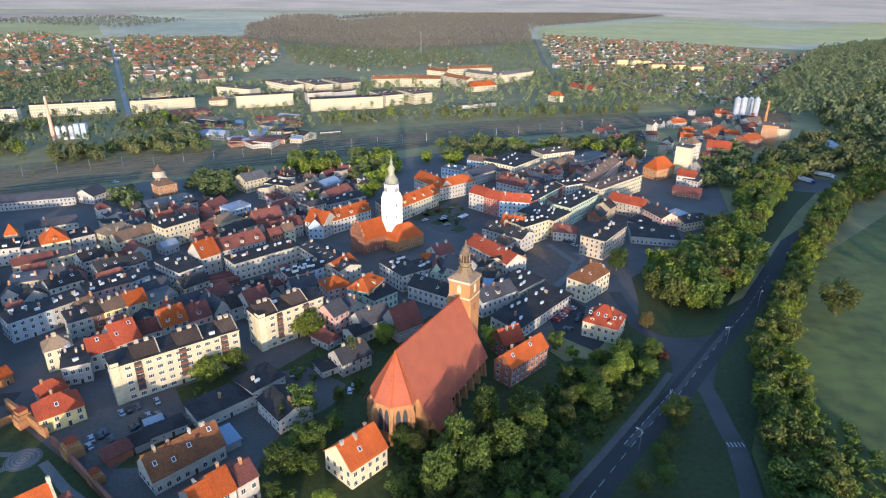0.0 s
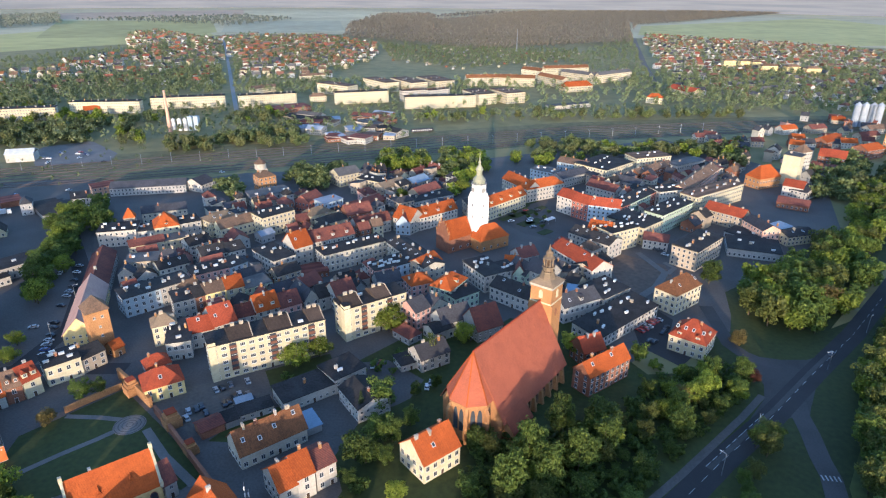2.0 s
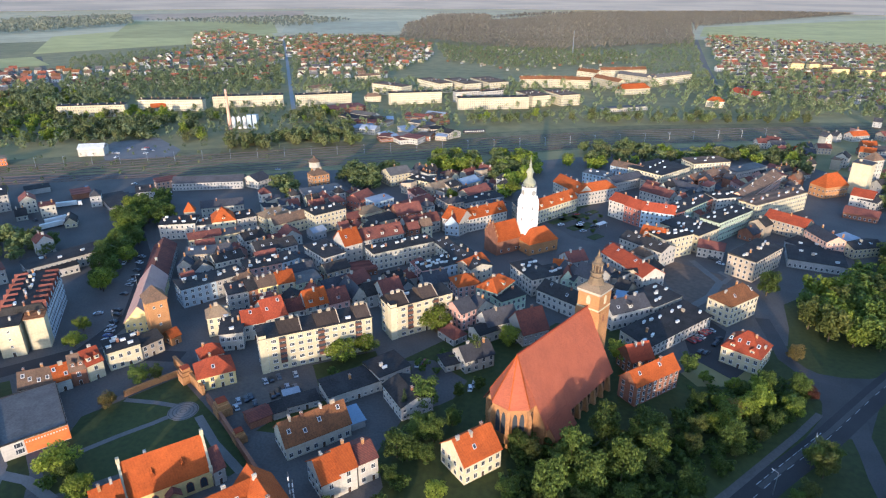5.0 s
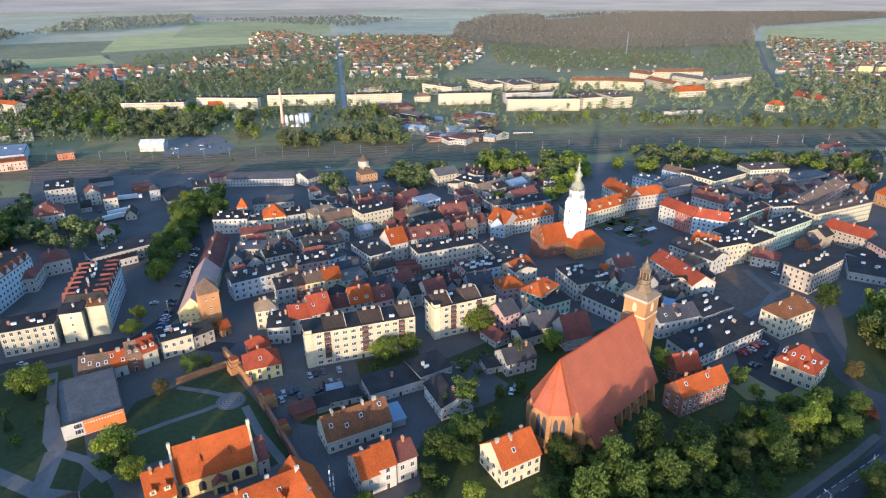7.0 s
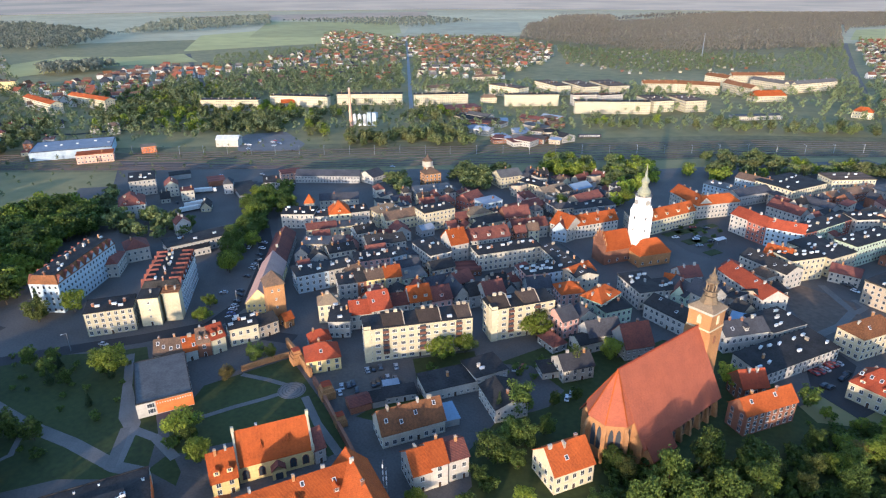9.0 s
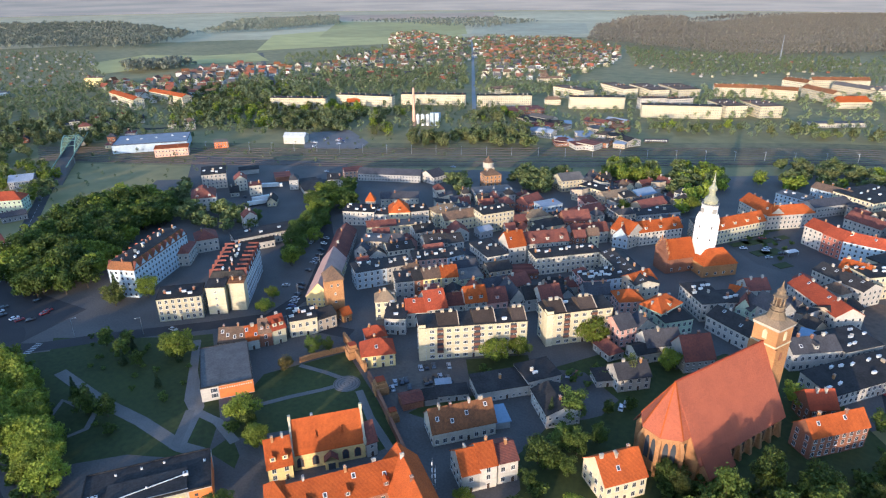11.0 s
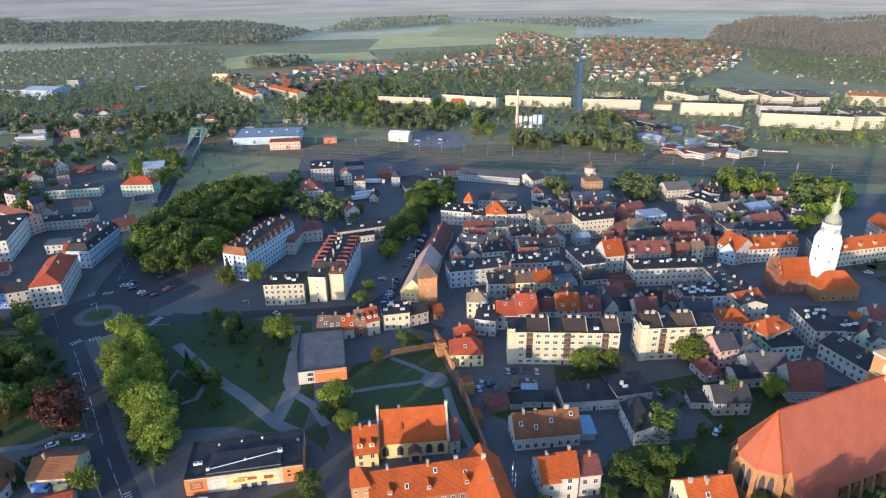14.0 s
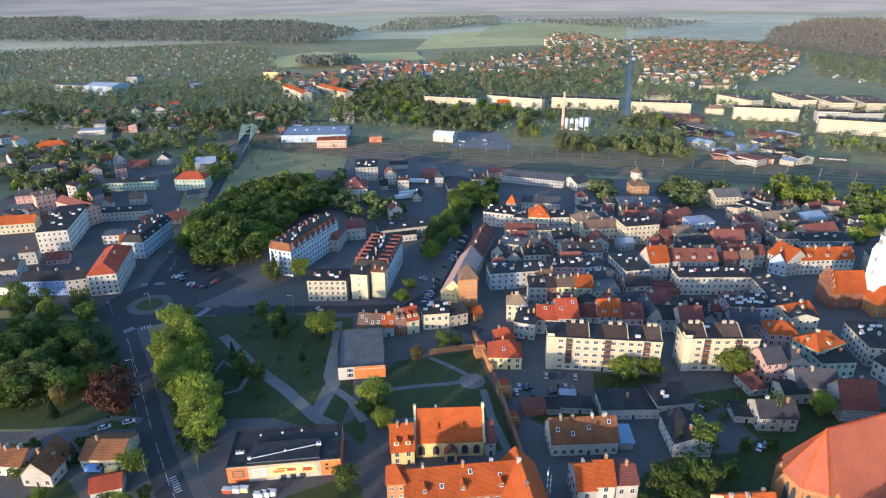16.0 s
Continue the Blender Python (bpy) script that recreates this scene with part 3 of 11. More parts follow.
strip("road", [(-310.8, 100.4), (-336.4, 120.6), (-357.5, 140.9), (-383.6, 163.2), (-433.2, 198.6), (-496.5, 246.1), (-559.4, 299.1), (-620.4, 348.6), (-686.9, 396.4), (-766.3, 458.4)], 9, 0.11, ASPHALT, "asphalt street leading to the rail bridge")
strip("road", [(-292.0, 100.5), (-272.7, 112.2), (-251.3, 134.8), (-219.0, 164.0), (-203.2, 180.7), (-184.1, 186.0), (-154.9, 190.5)], 8, 0.1, ASPHALT, "asphalt street past the tenements")
strip("road", [(-309.4, 84.7), (-319.3, 71.8), (-342.3, 55.1), (-372.4, 32.0), (-421.7, -16.7)], 8, 0.1, ASPHALT, "asphalt street past the blue house")
strip("street", [(-207.9, 163.0), (-198.3, 184.9), (-200.2, 217.8), (-223.8, 259.8), (-269.5, 311.0), (-331.0, 383.2)], 9, 0.09, ASPHALT, "straight street with parked cars")
sheet("car_park", [(-339.1, 123.4), (-354.9, 143.3), (-286.0, 145.8), (-281.5, 107.5), (-301.3, 104.7)], 0.09, ASPHALT, "asphalt car park by the roundabout")
sheet("station_yard", [(-361.8, 261.0), (-489.3, 384.5), (-340.3, 431.6), (-246.2, 297.5), (-296.9, 271.8)], 0.08, PAVING, "wide gravel and asphalt station yard")
sheet("car_park", [(-130.5, 178.6), (-112.5, 188.5), (-91.8, 182.6), (-96.8, 159.1), (-108.7, 155.4)], 0.08, YARD, "car park behind the cream block")
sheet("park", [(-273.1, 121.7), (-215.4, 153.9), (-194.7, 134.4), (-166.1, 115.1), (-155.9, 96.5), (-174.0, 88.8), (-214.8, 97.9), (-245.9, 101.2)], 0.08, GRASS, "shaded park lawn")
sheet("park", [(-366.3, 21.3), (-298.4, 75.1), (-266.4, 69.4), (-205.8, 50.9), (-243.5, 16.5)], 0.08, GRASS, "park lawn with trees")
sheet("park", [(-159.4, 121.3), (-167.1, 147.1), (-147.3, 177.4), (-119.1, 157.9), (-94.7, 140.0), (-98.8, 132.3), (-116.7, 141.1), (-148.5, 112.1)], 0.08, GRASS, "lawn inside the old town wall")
strip("path", [(-243.3, 106.9), (-209.3, 102.9), (-185.4, 102.7), (-161.2, 100.4), (-149.7, 102.2)], 5, 0.116, PALE_PAVING, "pale paved path through the park")
strip("path", [(-161.2, 100.4), (-173.1, 119.1), (-194.7, 134.4), (-213.2, 152.2)], 3.5, 0.12, PALE_PAVING, "pale paved path through the park")
strip("path", [(-153.7, 131.5), (-146.8, 140.9), (-139.3, 149.8), (-133.7, 157.6)], 2.2, 0.124, PALE_PAVING, "pale path across the lawn")
strip("path", [(-158.3, 159.3), (-145.9, 160.5), (-134.7, 160.5)], 2.2, 0.128, PALE_PAVING, "pale path across the lawn")
strip("path", [(-125.6, 157.0), (-111.9, 145.4), (-95.9, 135.0)], 3, 0.132, PALE_PAVING, "pale path along the wall")
sheet("church_yard", [(-24.0, 138.5), (-40.5, 174.1), (-29.4, 216.9), (-1.5, 255.7), (30.8, 256.2), (55.8, 218.0), (97.0, 227.3), (96.0, 210.2), (48.2, 143.3)], 0.07, GRASS, "shaded grass and earth round the church")
sheet("square", [(-20.0, 395.2), (8.0, 446.8), (27.5, 433.6), (46.7, 379.9), (29.6, 356.3), (3.2, 366.3)], 0.08, PAVING, "market square paving")
sheet("building_site", [(49.2, 345.6), (62.2, 341.8), (83.2, 330.0), (85.5, 304.5), (61.7, 288.2), (53.6, 310.4)], 0.08, EARTH, "bare earth plot with a curved path")
sheet("car_park", [(55.5, 254.9), (69.6, 274.2), (75.2, 265.9), (70.5, 250.3), (78.4, 236.0), (70.5, 225.8), (56.0, 239.3)], 0.09, ASPHALT, "small asphalt car park beside the villa")
sheet("lorry_park", [(272.2, 467.6), (306.0, 509.6), (352.8, 486.4), (314.5, 454.5)], 0.08, PAVING, "paved lorry park between trees")
RAIL_N = [(-657.3, 332.2), (-500.9, 408.8), (-360.4, 482.0), (-172.6, 585.3), (47.9, 698.4), (263.7, 770.3), (480.3, 828.6)]
RAIL_S = [(-605.6, 304.0), (-452.9, 368.4), (-322.0, 431.6), (-154.1, 520.4), (43.7, 633.8), (242.7, 706.5), (441.4, 756.5)]
sheet("rail_yard", [(x - 12, y + 22) for x, y in RAIL_N] + [(x + 4, y - 7) for x, y in RAIL_S[::-1]], 0.06, RAILGRASS, "weedy railway land between the tracks")
for k in (0, .14, .28, .42, .6, .76, .9, 1):
    bed_line = [(a[0] + (b[0] - a[0]) * k, a[1] + (b[1] - a[1]) * k) for a, b in zip(RAIL_N, RAIL_S)]
    strip("railway", bed_line, 3.6, 0.12, BALLAST, "railway track on brown ballast")
    for side in (-.75, .75):
        strip("rail", [(x + side * .45, y - side * .9) for x, y in bed_line], .16, 0.3, RUST, "rusty steel rail on the sleepers", height=.18)


def dashes(pts, w, z, long, gap, label):
    """A broken painted line along pts, one object of paint."""
    bm = bmesh.new()
    for (x0, y0), (x1, y1) in zip(pts, pts[1:]):
        a, b = Vector((x0, y0)), Vector((x1, y1))
        L, d = (b - a).length, (b - a).normalized()
        n = Vector((-d.y, d.x)) * w / 2
        s = 0.0
        while s + long < L:
            p, q = a + d * s, a + d * (s + long)
            solid(bm, [(*(p + n), z - .01), (*(p - n), z - .01), (*(q - n), z - .01), (*(q + n), z - .01)], [(*(p + n), z), (*(p - n), z), (*(q - n), z), (*(q + n), z)])
            s += long + gap
    tagged(part("road_marking", bm, PAINT), label, "road marking", kind="structure")


dashes([(38.7, 130.5), (52.7, 147.5), (72.3, 170.6), (95.1, 195.1), (122.4, 227.7), (153.9, 264.0), (190.2, 310.8)], 0.16, 0.13, 4, 4, "broken white centre line on the road")
strip("road_median", [(67.0, 166.0), (84.5, 185.8), (98.0, 200.4), (123.0, 230.2), (139.0, 248.6)], 1.7, 0.12, OLD_ASPHALT, "worn pale strip along the middle of the road")
dashes([(66.2, 167.0), (83.5, 186.3), (96.3, 200.7)], 0.22, 0.13, 3, 1.5, "worn white edge line on the road")
dashes([(102.0, 167.2), (108.4, 167.2)], 2.4, 0.125, 0.5, 0.8, "white zebra crossing bars")
dashes([(-148.8, 42.9), (-168.6, 46.7), (-201.5, 54.9), (-242.7, 66.8), (-280.5, 76.7)], 0.22, 0.125, 7, 2, "white centre line of the street")
dashes([(-282.0, 76.8), (-282.3, 82.2)], 3.0, 0.135, 0.6, 0.7, "white zebra crossing bars")
dashes([(-279.2, 83.6), (-278.2, 88.1)], 3.0, 0.135, 0.6, 0.7, "white zebra crossing bars")
dashes([(-327.4, 103.8), (-325.3, 106.6)], 3.0, 0.135, 0.6, 0.7, "white zebra crossing bars")
dashes([(-323.0, 109.7), (-320.1, 113.2)], 3.0, 0.135, 0.6, 0.7, "white zebra crossing bars")
dashes([(-270.4, 108.0), (-274.1, 116.6)], 3.0, 0.135, 0.6, 0.7, "white zebra crossing bars")
dashes([(-290.0, 54.5), (-288.9, 54.2)], 3.0, 0.135, 0.6, 0.7, "white zebra crossing bars")
dashes([(-333.9, 122.8), (-383.6, 163.2), (-433.2, 198.6), (-496.5, 246.1)], 0.25, 0.135, 5, 4, "white centre line of the bridge street")
dashes([(-171.7, 49.1), (-162.6, 47.3)], 2.2, 0.125, 0.5, 0.8, "white hatched strip on the street")
sheet("pavement", [(-387.8, 1.8), (-514.5, 32.3), (-585.7, 122.3), (-602.4, 177.5), (-566.5, 235.3), (-488.4, 208.3), (-386.4, 146.9), (-312.6, 86.0)], 0.055, PAVING, "paved streets and yards west of the grove")
strip("path", [(-212.8, 96.8), (-223.4, 96.0), (-216.0, 85.5), (-201.6, 82.8), (-199.1, 90.2), (-205.4, 97.8), (-212.8, 96.8)], 2.2, 0.136, PALE_PAVING, "curved pale garden path")
strip("path", [(-268.0, 22.3), (-262.1, 32.9), (-251.7, 42.3), (-245.4, 53.3)], 2.6, 0.14, PALE_PAVING, "pale park path")
strip("path", [(-232.3, 24.7), (-220.6, 38.3), (-219.0, 47.8), (-209.2, 54.4)], 3.2, 0.144, PALE_PAVING, "pale park path")
strip("path", [(-195.5, 135.1), (-180.4, 120.2), (-173.1, 116.5), (-160.3, 116.3), (-146.1, 111.3)], 3.5, 0.148, PALE_PAVING, "pale path by the market hall")
strip("path", [(-162.3, 98.8), (-174.6, 116.1)], 3.5, 0.152, PALE_PAVING, "pale path by the market hall")
sheet("lawn", [(-98.5, 197.3), (-76.4, 213.5), (-69.8, 201.9), (-78.8, 192.8), (-89.6, 183.3)], 0.09, GRASS, "grass in front of the cream block")
sheet("lawn", [(-64.3, 208.1), (-41.6, 239.3), (-18.1, 236.6), (-20.1, 201.2), (-33.6, 200.9), (-50.6, 212.4)], 0.09, GRASS, "gardens behind the houses")
strip("path", [(70.8, 346.1), (76.5, 331.4), (81.5, 319.2), (73.5, 300.8), (64.3, 289.0)], 4, 0.156, PALE_PAVING, "curved pale path on the open plot")
strip("path", [(83.8, 333.7), (88.0, 326.6), (82.6, 318.2)], 3, 0.16, PALE_PAVING, "curved pale path on the open plot")
sheet("yard", [(-259.3, -1.3), (-232.7, 24.8), (-214.8, 46.2), (-205.6, 54.6), (-181.1, 49.5), (-150.4, 41.5), (-206.6, -10.1)], 0.062, YARD, "dark yards and gardens behind the street")
sheet("lawn", [(-247.2, -3.3), (-224.8, 17.2), (-219.3, 17.6), (-213.5, 14.4), (-235.1, -5.3)], 0.075, GRASS, "small garden lawn")
sheet("lawn", [(-200.2, 15.8), (-196.4, 24.8), (-185.5, 24.7), (-171.9, 21.7), (-184.7, 10.0)], 0.077, GRASS, "small garden lawn")
sheet("forecourt", [(-190.9, 66.7), (-186.2, 76.8), (-174.0, 88.8), (-159.1, 98.9), (-145.8, 105.7), (-125.3, 108.1), (-103.0, 84.9), (-145.0, 46.4)], 0.064, PAVING, "dark paved forecourt round the supermarket")
sheet("lawn", [(-136.2, 69.8), (-129.7, 86.5), (-121.8, 89.6), (-108.0, 80.3), (-128.4, 61.6)], 0.08, GRASS, "lawn before the supermarket")
sheet("lawn", [(-150.4, 103.3), (-149.8, 113.2), (-139.5, 107.2), (-136.4, 101.9)], 0.082, GRASS, "triangular lawn between paths")
sheet("garden", [(-56.1, 153.2), (-51.7, 175.0), (-40.9, 183.6), (-32.1, 193.6), (-26.2, 174.7), (-35.6, 162.5), (-24.3, 147.0), (-18.6, 132.4), (-52.8, 121.7), (-49.1, 139.2)], 0.084, GRASS, "overgrown garden between the houses")
sheet("lawn", [(-101.1, 154.5), (-97.1, 164.2), (-85.8, 174.9), (-76.8, 181.5), (-75.4, 178.2), (-90.3, 164.6), (-94.5, 154.9)], 0.086, GRASS, "grass strip behind the garages")
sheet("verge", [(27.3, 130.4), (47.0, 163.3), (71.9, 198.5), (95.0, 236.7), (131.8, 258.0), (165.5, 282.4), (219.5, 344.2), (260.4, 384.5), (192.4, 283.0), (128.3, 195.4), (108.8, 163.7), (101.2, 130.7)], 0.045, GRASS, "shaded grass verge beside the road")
sheet("park", [(-271.5, 107.0), (-211.5, 159.7), (-161.9, 118.9), (-149.2, 101.8), (-173.4, 88.4), (-186.2, 76.8), (-189.2, 74.9), (-225.7, 88.0)], 0.06, GRASS, "shaded park lawn with paths")

sheet("verge", [(82, 226), (76, 236), (90, 252), (106, 264), (130, 264), (134, 247), (104, 230)], 0.06, GRASS, "grass corner between the side street and the trees")
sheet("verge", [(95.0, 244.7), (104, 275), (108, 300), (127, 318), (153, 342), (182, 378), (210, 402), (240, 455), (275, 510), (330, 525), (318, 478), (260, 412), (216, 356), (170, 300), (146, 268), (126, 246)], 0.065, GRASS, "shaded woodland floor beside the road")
sheet("countryside", [(2100 * math.sin(radians(a)), 2100 * math.cos(radians(a))) for a in range(-100, 46, 4)] + [(4700 * math.sin(radians(a)), 4700 * math.cos(radians(a))) for a in range(44, -101, -4)], 0.3, FIELD["pale"], "farmland towards the horizon with haze in its pale colour")

# ---- houses ----

# old town, round the white blocks
house(-115.3, 186.9, 36.6, 46.6, 11.0, 16, "flat", 2, "cream", "dark", name="apartment_block", chimneys=0, lights=2, windows="wide", label="long cream five-storey apartment block with loggias and flat dark roof")
house(-72.1, 223.8, 42.1, 30.9, 10.9, 16, "flat", 2, "cream", "dark", name="apartment_block", chimneys=0, lights=2, windows="wide", label="short cream five-storey apartment block with flat dark roof")
house(-133.3, 169.8, 40.6, 14.1, 11.9, 6, "hip", 5, "yellow", "red", chimneys=1, label="yellow half-timbered house with red hipped roof at the town wall", lights=1)
house(-141.3, 184.0, 45.2, 9.4, 8.0, 5, "hip", 4, "white", "red", chimneys=1)
house(-140.9, 197.8, 26.1, 9.7, 20.2, 8.5, "flat", 2, "white", "dark", name="tavern", chimneys=3, lights=3, pitch_win=2.0)
house(-152.4, 207.1, 36.0, 10.0, 9.0, 9.5, "hip", 4, "cream", "tan", chimneys=3)
house(-135.3, 207.7, 36.2, 9.5, 11.0, 8, "gable", 4.5, "white", "red", chimneys=1, lights=1)
house(-127.1, 213.2, 46.1, 9.9, 16.0, 9, "gable", 6, "white", "red", chimneys=2, lights=2)
house(-122.5, 225.2, 36.9, 8.3, 10.0, 7, "gable", 4, "white", "darkred", chimneys=1)
house(-114.4, 227.9, 42.6, 10.6, 11.0, 9, "gable", 6, "white", "orange", chimneys=1, dormers=2)
house(-106.0, 234.9, 44.4, 10.2, 11.0, 8, "gable", 5, "pink", "darkred", chimneys=1, dormers=1)
house(-98.4, 244.7, 44.6, 7.8, 16.0, 7, "cross", 5, "white", "slate", chimneys=1)
house(-83.5, 247.9, 44.0, 10.7, 12.0, 9, "gable", 5, "white", "darkred", chimneys=3)
house(-92.2, 248.5, 43.6, 8.2, 12.0, 7, "gable", 4, "grey", "dark", chimneys=1)

# old town, rows along the lanes
house(-179.5, 228.4, 50.1, 16.8, 12.0, 10, "flat", 2, "lightblue", "dark", chimneys=3, lights=3, group="old town houses")
house(-168.7, 241.3, 52.9, 15.3, 12.0, 10, "flat", 2, "white", "dark", chimneys=3, lights=2, group="old town houses")
house(-204.8, 267.7, 23.3, 15.9, 11.0, 9, "flat", 2, "tan", "grey", chimneys=2, lights=2, group="old town houses")
house(-182.1, 262.5, 48.1, 15.2, 12.0, 9, "gable", 2.5, "greycream", "dark", chimneys=3, lights=2, group="old town houses")
house(-160.7, 256.8, 42.9, 18.7, 12.0, 10, "flat", 2, "pink", "dark", chimneys=4, lights=4, group="old town houses")
house(-146.6, 268.9, 58.4, 10.4, 12.0, 10, "flat", 2, "lightblue", "dark", chimneys=2, lights=1, group="old town houses")
house(-154.7, 229.1, 40.7, 9.3, 12.0, 10, "flat", 2, "white", "dark", chimneys=2, lights=1, group="old town houses")
house(-147.6, 235.1, 49.8, 4.7, 12.0, 10, "gable", 3, "brick", "dark", chimneys=1, group="old town houses")
house(-144.6, 238.7, 43.7, 10.1, 12.0, 10, "gable", 3, "yellow", "brown", chimneys=3, group="old town houses")
house(-137.0, 245.1, 40.2, 8.4, 12.0, 10, "gable", 4, "cream", "orange", chimneys=2, group="old town houses")
house(-129.0, 249.1, 47.2, 13.3, 11.0, 9, "flat", 2, "green", "grey", chimneys=1, group="old town houses")
house(-156.1, 333.3, 52.7, 22.6, 13.7, 13, "flat", 2, "cream", "dark", name="apartment_block", chimneys=3, lights=2)
house(-245.8, 302.7, 23.0, 21.3, 14.0, 10, "flat", 2, "white", "dark", name="school_building", chimneys=3, lights=4)
house(-226.8, 312.1, 29.7, 9.8, 12.0, 8, "flat", 2, "white", "dark", chimneys=1, lights=2)
house(-216.2, 314.2, 34.8, 14.0, 15.0, 10, "hip", 7, "cream", "orange", chimneys=2, dormers=1)
house(-204.6, 323.3, 43.6, 12.2, 13.0, 10, "flat", 2, "white", "dark", chimneys=2, lights=2)
house(-242.7, 324.4, 27.5, 6.5, 6.0, 11, "pyramid", 6, "tan", "orange", name="turret", chimneys=0, windows="small")
house(-216.7, 289.9, 40.9, 18.7, 9.0, 8, "gable", 2.5, "cream", "darkred", chimneys=2, group="old town houses")
house(-202.0, 301.3, 43.3, 13.2, 9.0, 8, "flat", 2, "cream", "grey", chimneys=2, group="old town houses")
house(-182.9, 294.1, 51.7, 12.9, 12.0, 9, "gable", 3, "white", "dark", chimneys=3, lights=1, group="old town houses")
house(-187.9, 328.6, 56.9, 18.9, 12.0, 10, "hip", 3.5, "cream", "tan", chimneys=3, lights=3, group="old town houses")
house(-179.2, 323.9, 51.1, 22.6, 11.0, 8, "gable", 4, "cream", "brown", chimneys=3, group="old town houses")
house(-166.7, 309.9, 41.7, 11.4, 12.0, 6, "cross", 4, "white", "darkred", chimneys=0)
house(-168.1, 280.9, 45.8, 14.0, 14.0, 9, "gable", 3.5, "white", "dark", chimneys=3, lights=2, group="old town houses")
house(-157.5, 289.4, 48.8, 9.8, 14.0, 9, "gable", 3, "white", "dark", chimneys=1, lights=1, group="old town houses")
house(-127.5, 279.7, 53.2, 13.4, 22.0, 10, "flat", 2, "white", "dark", chimneys=2, lights=2, group="old town houses")
house(-121.6, 295.8, 49.7, 11.0, 14.0, 11, "gable", 7, "white", "orange", chimneys=2, lights=1, group="old town houses")
house(-115.9, 308.1, 41.3, 26.4, 12.0, 10, "gable", 5, "white", "darkred", chimneys=4, dormers=3, group="old town houses")
house(-103.0, 290.2, 42.4, 38.5, 12.0, 10.5, "flat", 2, "greycream", "dark", name="tenement", chimneys=5, lights=6)
house(-74.2, 314.6, -50.2, 41.7, 13.0, 10.5, "gable", 2.0, "greycream", "dark", name="tenement", chimneys=4, lights=9)
house(-47.3, 284.8, 59.9, 14.6, 12.0, 9.5, "gable", 3.5, "tan", "orange", chimneys=1, dormers=1, group="old town houses")
house(-71.8, 276.7, 37.5, 12.2, 10.0, 10, "flat", 2, "pink", "dark", chimneys=1, lights=8, group="old town houses")
house(-62.2, 284.1, 42.8, 10.0, 13.0, 10, "flat", 2, "lightblue", "dark", chimneys=1, lights=5, group="old town houses")
house(-121.2, 268.6, 49.4, 13.6, 10.0, 7, "gable", 3, "tan", "dark", chimneys=1, group="old town houses")
house(-104.4, 258.4, 58.8, 13.0, 11.0, 6, "gable", 4, "tan", "darkred", chimneys=1, group="old town houses")
house(-115.4, 251.6, 49.6, 14.5, 10.0, 6, "gable", 3, "grey", "slate", chimneys=2, group="old town houses")

# round the market lane, west of the tall church
house(-50.5, 263.9, 34.4, 12.7, 12.0, 9, "hip", 4, "pink", "orange", chimneys=3, group="old town houses")
house(-30.6, 261.0, 67.8, 17.2, 12.0, 9.5, "hip", 4.5, "green", "orange", chimneys=3, dormers=1, group="old town houses")
house(-27.7, 256.9, 45.1, 14.7, 13.0, 7.5, "flat", 2, "green", "dark", chimneys=2, group="old town houses")
house(-43.5, 237.9, 52.4, 9.1, 12.0, 9, "gable", 4, "pink", "slate", chimneys=1, group="old town houses")
house(-67.6, 265.8, 32.2, 12.6, 10.0, 8, "gable", 4, "grey", "slate", chimneys=2, group="old town houses")
house(-30.6, 233.9, 39.2, 15.9, 11.0, 6.5, "gable", 5, "white", "slate", chimneys=1, group="old town houses")
house(-14.8, 231.4, 37.9, 13.3, 14.0, 6, "gable", 8, "grey", "darkred", chimneys=2, name="barn", windows="small")
house(-33.3, 228.2, 44.3, 10.5, 9.0, 5, "gable", 2, "white", "dark", chimneys=0)
house(-15.5, 279.7, 37.4, 13.1, 21.4, 9.5, "flat", 2, "white", "dark", chimneys=2, lights=5, group="old town houses")
house(-5.1, 288.0, 36.5, 8.0, 12.0, 9, "flat", 2, "white", "dark", chimneys=1, lights=3, group="old town houses")
house(-12.5, 273.8, -33.1, 24.8, 13.0, 7.5, "gable", 3.5, "white", "dark", chimneys=2, lights=2, group="old town houses")
house(-1.6, 288.9, 0.7, 6.6, 14.0, 7.5, "cross", 5, "green", "darkred", chimneys=1, group="old town houses")
house(5.0, 286.6, 40.3, 9.8, 14.0, 8, "cross", 5, "green", "slate", chimneys=1, group="old town houses")
house(16.1, 281.3, 53.4, 11.5, 14.0, 11, "cross", 5, "white", "slate", chimneys=1, group="old town houses")
house(-6.5, 302.5, -1.1, 8.7, 10.0, 7, "gable", 3, "cream", "orange", chimneys=1, group="old town houses")
house(2.4, 311.2, 35.6, 11.6, 11.0, 7, "gable", 4, "white", "darkred", chimneys=2, group="old town houses")

# east side
house(18.8, 323.3, -55.2, 35.2, 14.0, 10, "gable", 4, "white", "red", chimneys=3, lights=2, group="old town houses")
house(39.6, 296.1, 53.9, 19.6, 12.0, 9, "gable", 2.5, "tan", "dark", chimneys=2, lights=1, group="old town houses")
house(29.7, 348.9, -39.5, 28.3, 14.0, 9.5, "gable", 3, "white", "dark", chimneys=3, lights=4, group="old town houses")
house(54.2, 341.9, 39.0, 22.2, 13.0, 13, "flat", 2, "cream", "dark", name="apartment_block", chimneys=1, lights=8)
house(41.0, 353.1, -21.6, 13.2, 13.0, 11, "gable", 4, "white", "orange", chimneys=3, dormers=2, group="old town houses")
house(74.8, 358.5, 49.9, 22.4, 26.0, 11, "flat", 2, "cream", "dark", name="tenement", chimneys=2, lights=9)
